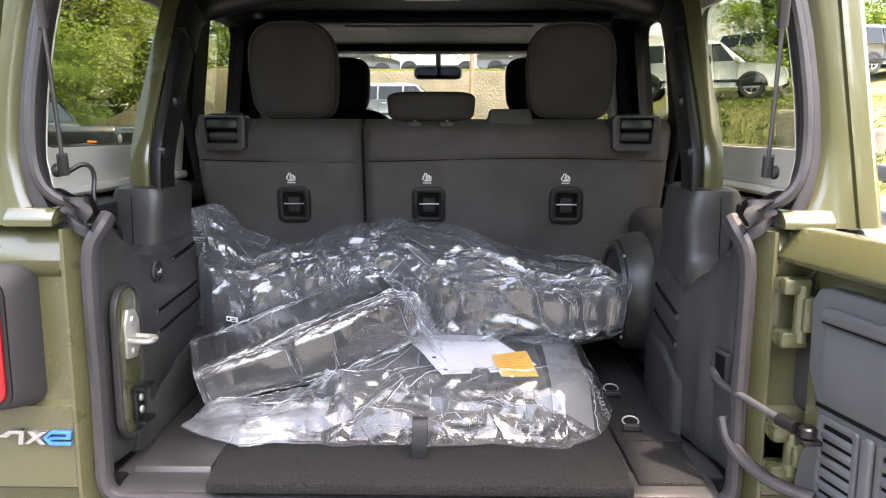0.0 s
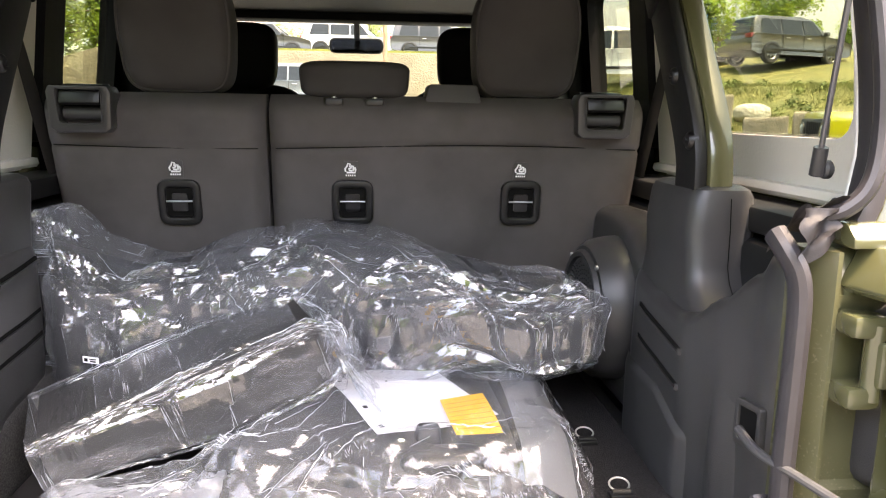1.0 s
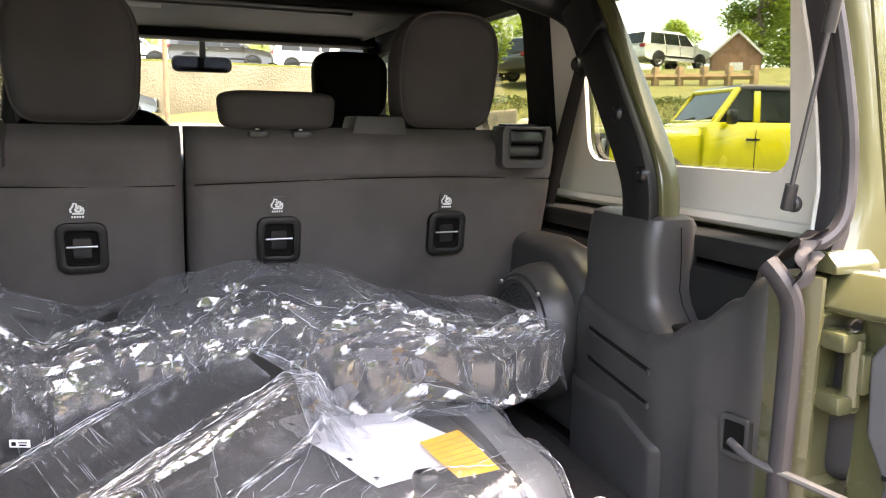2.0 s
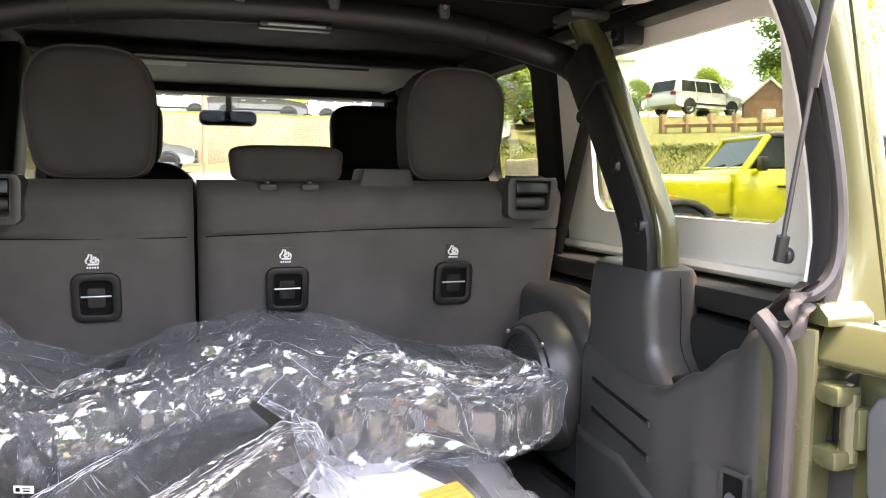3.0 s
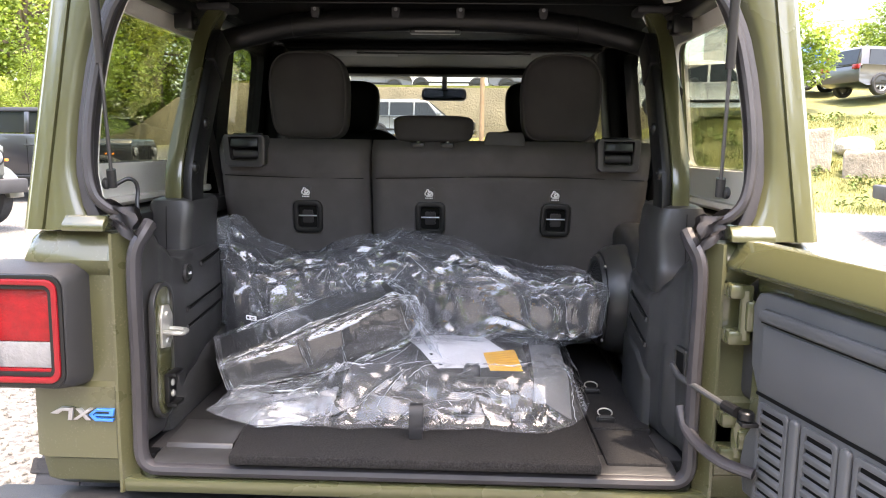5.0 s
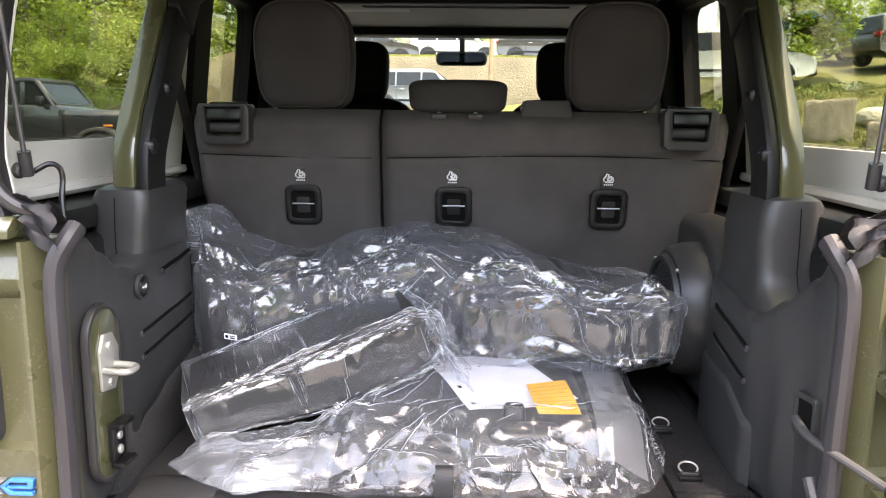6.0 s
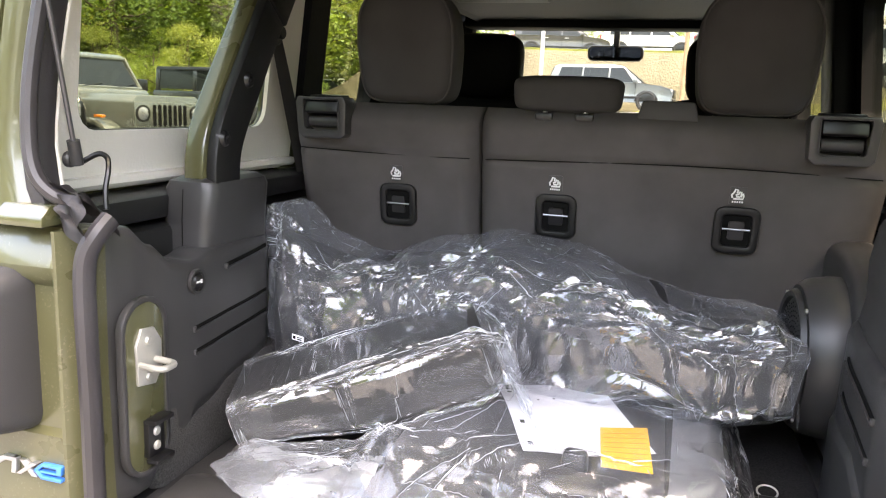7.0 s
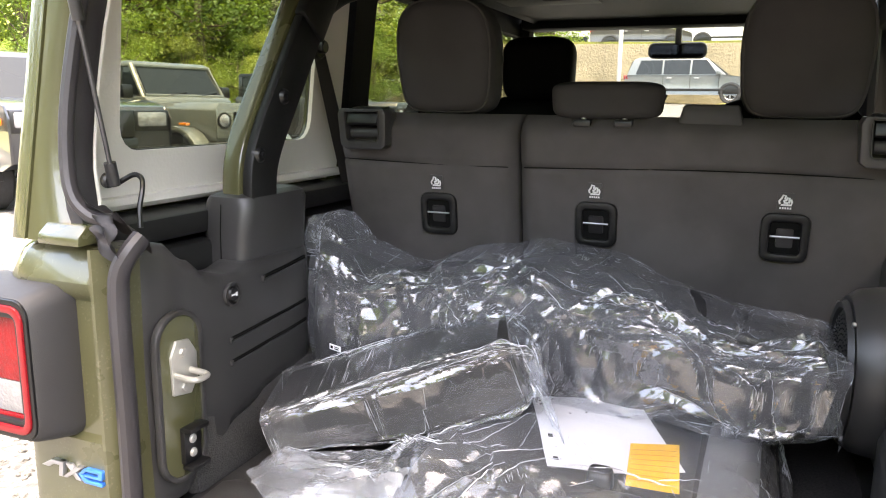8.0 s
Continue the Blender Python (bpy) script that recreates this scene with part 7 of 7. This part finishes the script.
    part("front_bumper", box(1.98, 2.18, -0.8, 0.8, 0.5, 0.7, 0.03), GREYPLASTIC, t)
    part("rear_bumper", box(-2.25, -2.06, -0.8, 0.8, 0.5, 0.68, 0.03), GREYPLASTIC, t)
    for s in (-1, 1):
        part("sill_step", box(-0.9, 0.9, s * 0.81 - 0.05, s * 0.81 + 0.05, 0.42, 0.5, 0.02), GLOSSBLACK, t)
    car_wheels(t, (-1.42, 1.42), 0.78, 0.41, 0.25)
    return t


def estate_car(name, label, paint, kind="suv", group="", L=4.9, H=1.76):
    """Long smooth SUV, or a pickup, in side outline; nose along +x."""
    t = thing(name, label, "car", group=group)
    f, b = L / 2, -L / 2
    k = H / 1.76
    WX = (-1.75, f - 0.95) if kind == "pickup" else (-1.48, 1.48)
    UP = 0.27 if kind == "pickup" else 0.0
    side = [(b, 0.45), (b - 0.02, 0.8), (b + 0.03, 1.02 * k), (b + 0.1, 1.06 * k), (1.2, 1.06 * k), (f - 0.45, 0.98 * k), (f - 0.08, 0.86 * k), (f, 0.7), (f - 0.02, 0.4), (f - 0.3, 0.32), (b + 0.3, 0.34)]
    if kind == "pickup":
        side = [(b, 0.55), (b, 1.3), (b + 0.05, 1.36), (-0.9, 1.36), (1.2, 1.34), (f - 0.5, 1.32), (f - 0.1, 1.24), (f, 1.1), (f, 0.6), (f - 0.3, 0.5), (b + 0.3, 0.5)]
    rings = []
    for s_, dz in ((-0.96, 0.03), (-0.985, 0), (-0.97, 0.0), (0.97, 0), (0.985, 0), (0.96, 0.03)):
        rings.append([(x * (0.985 if abs(s_) > 0.965 else 1), s_, z) for x, z in side])
    part("body", bevel(loft(rings), 0.05, 3), paint, t, angle=20 if kind == "pickup" else 35)
    if kind == "suv":
        top = [(b + 0.06, 1.04 * k), (b + 0.28, 1.66 * k), (b + 0.5, 1.73 * k), (0.1, 1.76 * k), (0.55, 1.68 * k), (1.3, 1.04 * k)]
        x0, x1, wins = b + 0.35, 1.05, ((b + 0.42, -1.05), (-0.98, -0.02), (0.05, 0.72))
    else:
        top = [(-0.95, 1.04 * k), (-0.82, 1.78 * k), (-0.6, 1.86 * k), (0.35, 1.88 * k), (0.6, 1.82 * k), (1.35, 1.04 * k)]
        x0, x1, wins = -0.8, 1.05, ((-0.75, -0.1), (-0.02, 0.8))
    part("cabin", bevel(loft([[(x, s_ * (0.94 if z < 1.2 else 0.74), z) for x, z in top] for s_ in (-1, 1)]), 0.05, 2), paint, t)
    zt = 1.62 * k
    for s in (-1, 1):
        for a0, a1 in wins:
            fr = 0.42 if a1 > 0.5 else 0.0
            bk = 0.16 if a0 < b + 0.6 else 0.0
            part("side_window", loft([[(a0, s * (0.925 + d), 1.09 * k), (a1 + fr * 0.6, s * (0.925 + d), 1.09 * k), (a1 - fr * 0.4, s * (0.785 + d), zt), (a0 + bk, s * (0.785 + d), zt)] for d in (-0.02, 0.012)]), DARKGLASS, t)
        part("mirror", box(0.95, 1.12, s * 1.05 - 0.1, s * 1.05 + 0.1, 1.06, 1.22, 0.04), paint, t)
        part("headlight", box(f - 0.28, f - 0.02, s * 0.72 - 0.2, s * 0.72 + 0.2, 0.72 + UP, (0.86 if kind == "suv" else 0.91) + UP, 0.03), LAMP, t)
        if kind == "pickup":
            part("headlight_bezel", box(f - 0.35, f - 0.03, s * 0.72 - 0.24, s * 0.72 + 0.24, 0.93, 1.2, 0.03), GLOSSBLACK, t)
            part("turn_light", box(f - 0.33, f - 0.26, s * 0.955 - 0.02, s * 0.955 + 0.02, 1.02, 1.1, 0.01), bpy.data.materials["amber_lens"], t)
            part("fog_light", disc((f + 0.03, s * 0.62, 0.62), "x", 0.08, 0.05, 18, 0.01), LAMP, t)
        part("tail_light", box(b - 0.04, b + 0.14, s * 0.8 - 0.16, s * 0.8 + 0.16, 0.9, 1.06, 0.02), REDLENS, t)
        part("door_trim", box(-1.5, 1.3, s * 0.985 - 0.012, s * 0.985 + 0.012, 0.48, 0.56, 0.008), GLOSSBLACK, t)
        for x in (-0.98, 0.02, 1.05):
            part("door_gap", box(x - 0.005, x + 0.005, s * 0.982 - 0.006, s * 0.982 + 0.006, 0.5, 1.05), INK_AND_SHADE, t)
        for x in (-0.75, 0.25):
            part("door_handle", box(x - 0.1, x + 0.1, s * 0.99 - 0.015, s * 0.99 + 0.015, 0.93, 0.965, 0.01), STEEL, t)
        for xc in WX:
            arch = [(xc + 0.44 * math.cos(a), 0.37 + (0.5 if kind == "pickup" else 0.42) * math.sin(a)) for a in (math.pi * q / 10 for q in range(11))]
            part("wheel_arch", prism(arch, "y", min(s * 0.9, s * 0.992), max(s * 0.9, s * 0.992), 0.01), GLOSSBLACK, t)
    part("windscreen", loft([[(1.34 - d, -0.82, 1.09 * k), (1.34 - d, 0.82, 1.09 * k), (0.66 - d, 0.7, zt), (0.66 - d, -0.7, zt)] for d in (0.0, 0.06)]) if kind == "suv" else loft([[(1.38 - d, -0.84, 1.09 * k), (1.38 - d, 0.84, 1.09 * k), (0.7 - d, 0.72, 1.78 * k), (0.7 - d, -0.72, 1.78 * k)] for d in (0.0, 0.06)]), DARKGLASS, t)
    part("rear_window", loft([[(b + 0.1 - d, -0.75, 1.1 * k), (b + 0.1 - d, 0.75, 1.1 * k), (b + 0.28 - d, 0.68, zt), (b + 0.28 - d, -0.68, zt)] for d in (0.0, 0.05)]), DARKGLASS, t) if kind == "suv" else None
    part("grille", box(f - 0.1, f + 0.015, -0.5, 0.5, 0.55, 0.86, 0.03), GLOSSBLACK, t)
    if kind == "pickup":
        part("upper_grille", box(f - 0.1, f + 0.02, -0.46, 0.46, 0.86, 1.2, 0.03), GLOSSBLACK, t)
    part("bumper_bar", box(f - 0.12, f + 0.04, -0.85, 0.85, 0.36, 0.5, 0.03), STEEL if kind == "pickup" else GLOSSBLACK, t)
    car_wheels(t, WX, 0.88, 0.42 if kind == "pickup" else 0.385, 0.25)
    return t


P_GREY, P_BLACK, P_YELLOW = car_paint("pale_grey_green_paint", (0.1, 0.104, 0.09)), car_paint("black_car_paint", (0.012, 0.013, 0.016)), car_paint("acid_yellow_paint", (0.46, 0.42, 0.005))
P_WHITE, P_SILVER, P_DARK, P_BLUE = car_paint("white_car_paint", (0.6, 0.6, 0.6)), car_paint("silver_car_paint", (0.12, 0.135, 0.14)), car_paint("dark_grey_car_paint", (0.035, 0.033, 0.034)), car_paint("bright_blue_paint", (0.01, 0.12, 0.5))


def park(ob, x, y, heading, dz=0.0):
    ob.matrix_world = pose(x, y, ground_z(x, y) + dz, 0, 0, heading)
    return ob


park(boxy_car("off_roader", "pale grey-green off-roader with black grille, parked on gravel", P_GREY, P_GREY, "cars in the yard"), -8.5, 8.75, -12, 0.05)
bj = park(boxy_car("off_roader", "black off-roader parked on the gravel", P_BLACK, GLOSSBLACK, "cars in the yard"), -8.7, 14.2, 0)
copy_thing(bj, pose(-12.6, 13.4, ground_z(-12.6, 13.4), 0, 0, -25))
pk = park(estate_car("pickup_truck", "black pickup truck with chrome bumper, parked on gravel", P_BLACK, "pickup", "cars in the yard", 5.8, 1.85), -9.72, 6.76, -17)
yj = park(boxy_car("off_roader", "acid yellow off-roader with a black roof, parked on gravel", P_YELLOW, GLOSSBLACK, "cars in the yard"), 7.85, 8.21, 164)
park(estate_car("family_suv", "silver estate SUV parked below the retaining wall", P_SILVER, "suv", "cars in the yard"), -2.1, 30.2, -4)
ws = park(estate_car("family_suv", "white estate SUV parked on the grassy bank", P_WHITE, "suv", "cars on the bank"), 24.3, 30.9, 10)
copy_thing(ws, pose(7.6, 22.6, ground_z(7.6, 22.6), 0, 0, -20))
copy_thing(ws, pose(-17, 34, ground_z(-17, 34), 0, 0, -30))
copy_thing(ws, pose(13.2, 31.0, ground_z(13.2, 31.0), 0, 0, -50))
dk = park(estate_car("family_suv", "dark grey estate SUV parked on the grassy bank", P_DARK, "suv", "cars on the bank"), 16.0, 27.6, 15)
copy_thing(dk, pose(-5.5, 39, 4.2, 0, 0, 10))
copy_thing(dk, pose(3.5, 39, 4.3, 0, 0, 0))
copy_thing(ws, pose(-1.0, 39.5, 4.3, 0, 0, 0))
copy_thing(ws, pose(8.5, 39.5, 4.3, 0, 0, 0))
copy_thing(dk, pose(18.6, 38, ground_z(18.6, 38), 0, 0, -60))
park(estate_car("pickup_truck", "bright blue pickup truck parked on the bank", P_BLUE, "pickup", "cars on the bank", 5.4, 1.85), 16.0, 36.3, 110)

# ---- buildings, poles and fence ----
BRICK = mat("red_brown_brick", (0.22, 0.12, 0.08), 0.9, bump=0.5, bscale=30, vary=0.25, vscale=6)
WHITEWALL = mat("white_cladding", (0.5, 0.5, 0.5), 0.6, vary=0.05)
shed = thing("brick_house", "small red-brick house with a white-edged gable", "house")
part("wall", box(-1.3, 1.3, -1.2, 1.2, -0.3, 1.15, 0.01), BRICK, shed)
part("gable", prism([(-1.3, 1.15), (1.3, 1.15), (0, 2.35)], "y", -1.2, 1.2), BRICK, shed)
part("roof", join(prism([(-1.5, 1.08), (-1.42, 0.98), (0.05, 2.36), (0, 2.5)], "y", -1.35, 1.35), prism([(1.5, 1.08), (1.42, 0.98), (-0.05, 2.36), (0, 2.5)], "y", -1.35, 1.35)), WHITEWALL, shed)
part("door", box(-0.35, 0.35, -1.24, -1.19, -0.2, 0.7, 0.02), WHITEWALL, shed)
shed.matrix_world = pose(25.2, 27.0, ground_z(25.2, 27.0) - 0.35, 0, 0, -38) @ Matrix.Scale(0.8, 4)
hall = thing("white_building", "large white commercial building beyond the bank", "building")
part("wall", box(-9, 9, -6, 6, 0, 7.5, 0.05), WHITEWALL, hall)
part("roof_edge", box(-9.1, 9.1, -6.1, 6.1, 7.5, 7.8, 0.03), WHITEWALL, hall)
for k in range(5):
    part("window", box(-7.5 + 3.2 * k, -5.2 + 3.2 * k, -6.04, -5.98, 1.0, 3.2, 0.01), DARKGLASS, hall)
hall.matrix_world = pose(29.5, 62, 3.6, 0, 0, -26)
hall2 = thing("white_building", "low white building behind the cars on the wall", "building")
part("wall", box(-16, 16, -5, 5, 0, 5.0, 0.05), WHITEWALL, hall2)
for k in range(8):
    part("window", box(-14.5 + 3.8 * k, -12 + 3.8 * k, -5.04, -4.98, 0.8, 3.0, 0.01), DARKGLASS, hall2)
hall2.matrix_world = pose(0, 62, ground_z(0, 62) - 0.3)
POLE = mat("grey_painted_pole", (0.45, 0.45, 0.44), 0.5, vary=0.1)
WOODPOLE = mat("weathered_timber", (0.3, 0.2, 0.12), 0.85, bump=0.6, bscale=30, vary=0.25)
for x, y, h, m, l in ((-5.1, 31.0, 9, POLE, "grey steel lamp post by the retaining wall"), (0.6, 28.4, 8, WOODPOLE, "brown timber pole before the wall"), (14.9, 29.4, 9, POLE, "grey steel lamp post on the bank"), (-16.5, 29.5, 5.5, POLE, "grey steel lamp post before the wood")):
    pl = thing("street_lamp" if m is POLE else "utility_pole", l, "pole")
    part("pole", tube([(0, 0, -0.2), (0, 0, h)], 0.08, 10, taper=[1.2, 0.8]), m, pl)
    if m is POLE:
        part("lamp_head", box(-0.1, 0.6, -0.12, 0.12, h, h + 0.1, 0.03), POLE, pl)
    pl.matrix_world = pose(x, y, ground_z(x, y))
fence = thing("fence", "low split timber rail fence on the bank", "fence")
for k in range(6):
    az = radians(36 + 1.7 * k)
    x, y = 31.0 * math.sin(az), 31.0 * math.cos(az)
    part("post", box(x - 0.12, x + 0.12, y - 0.12, y + 0.12, ground_z(x, y) - 0.2, ground_z(x, y) + 0.75, 0.02), WOODPOLE, fence)
    if k:
        part("rail", tube([(x, y, ground_z(x, y) + 0.35), (px, py, ground_z(px, py) + 0.35)], 0.14, 6), WOODPOLE, fence)
    px, py = x, y
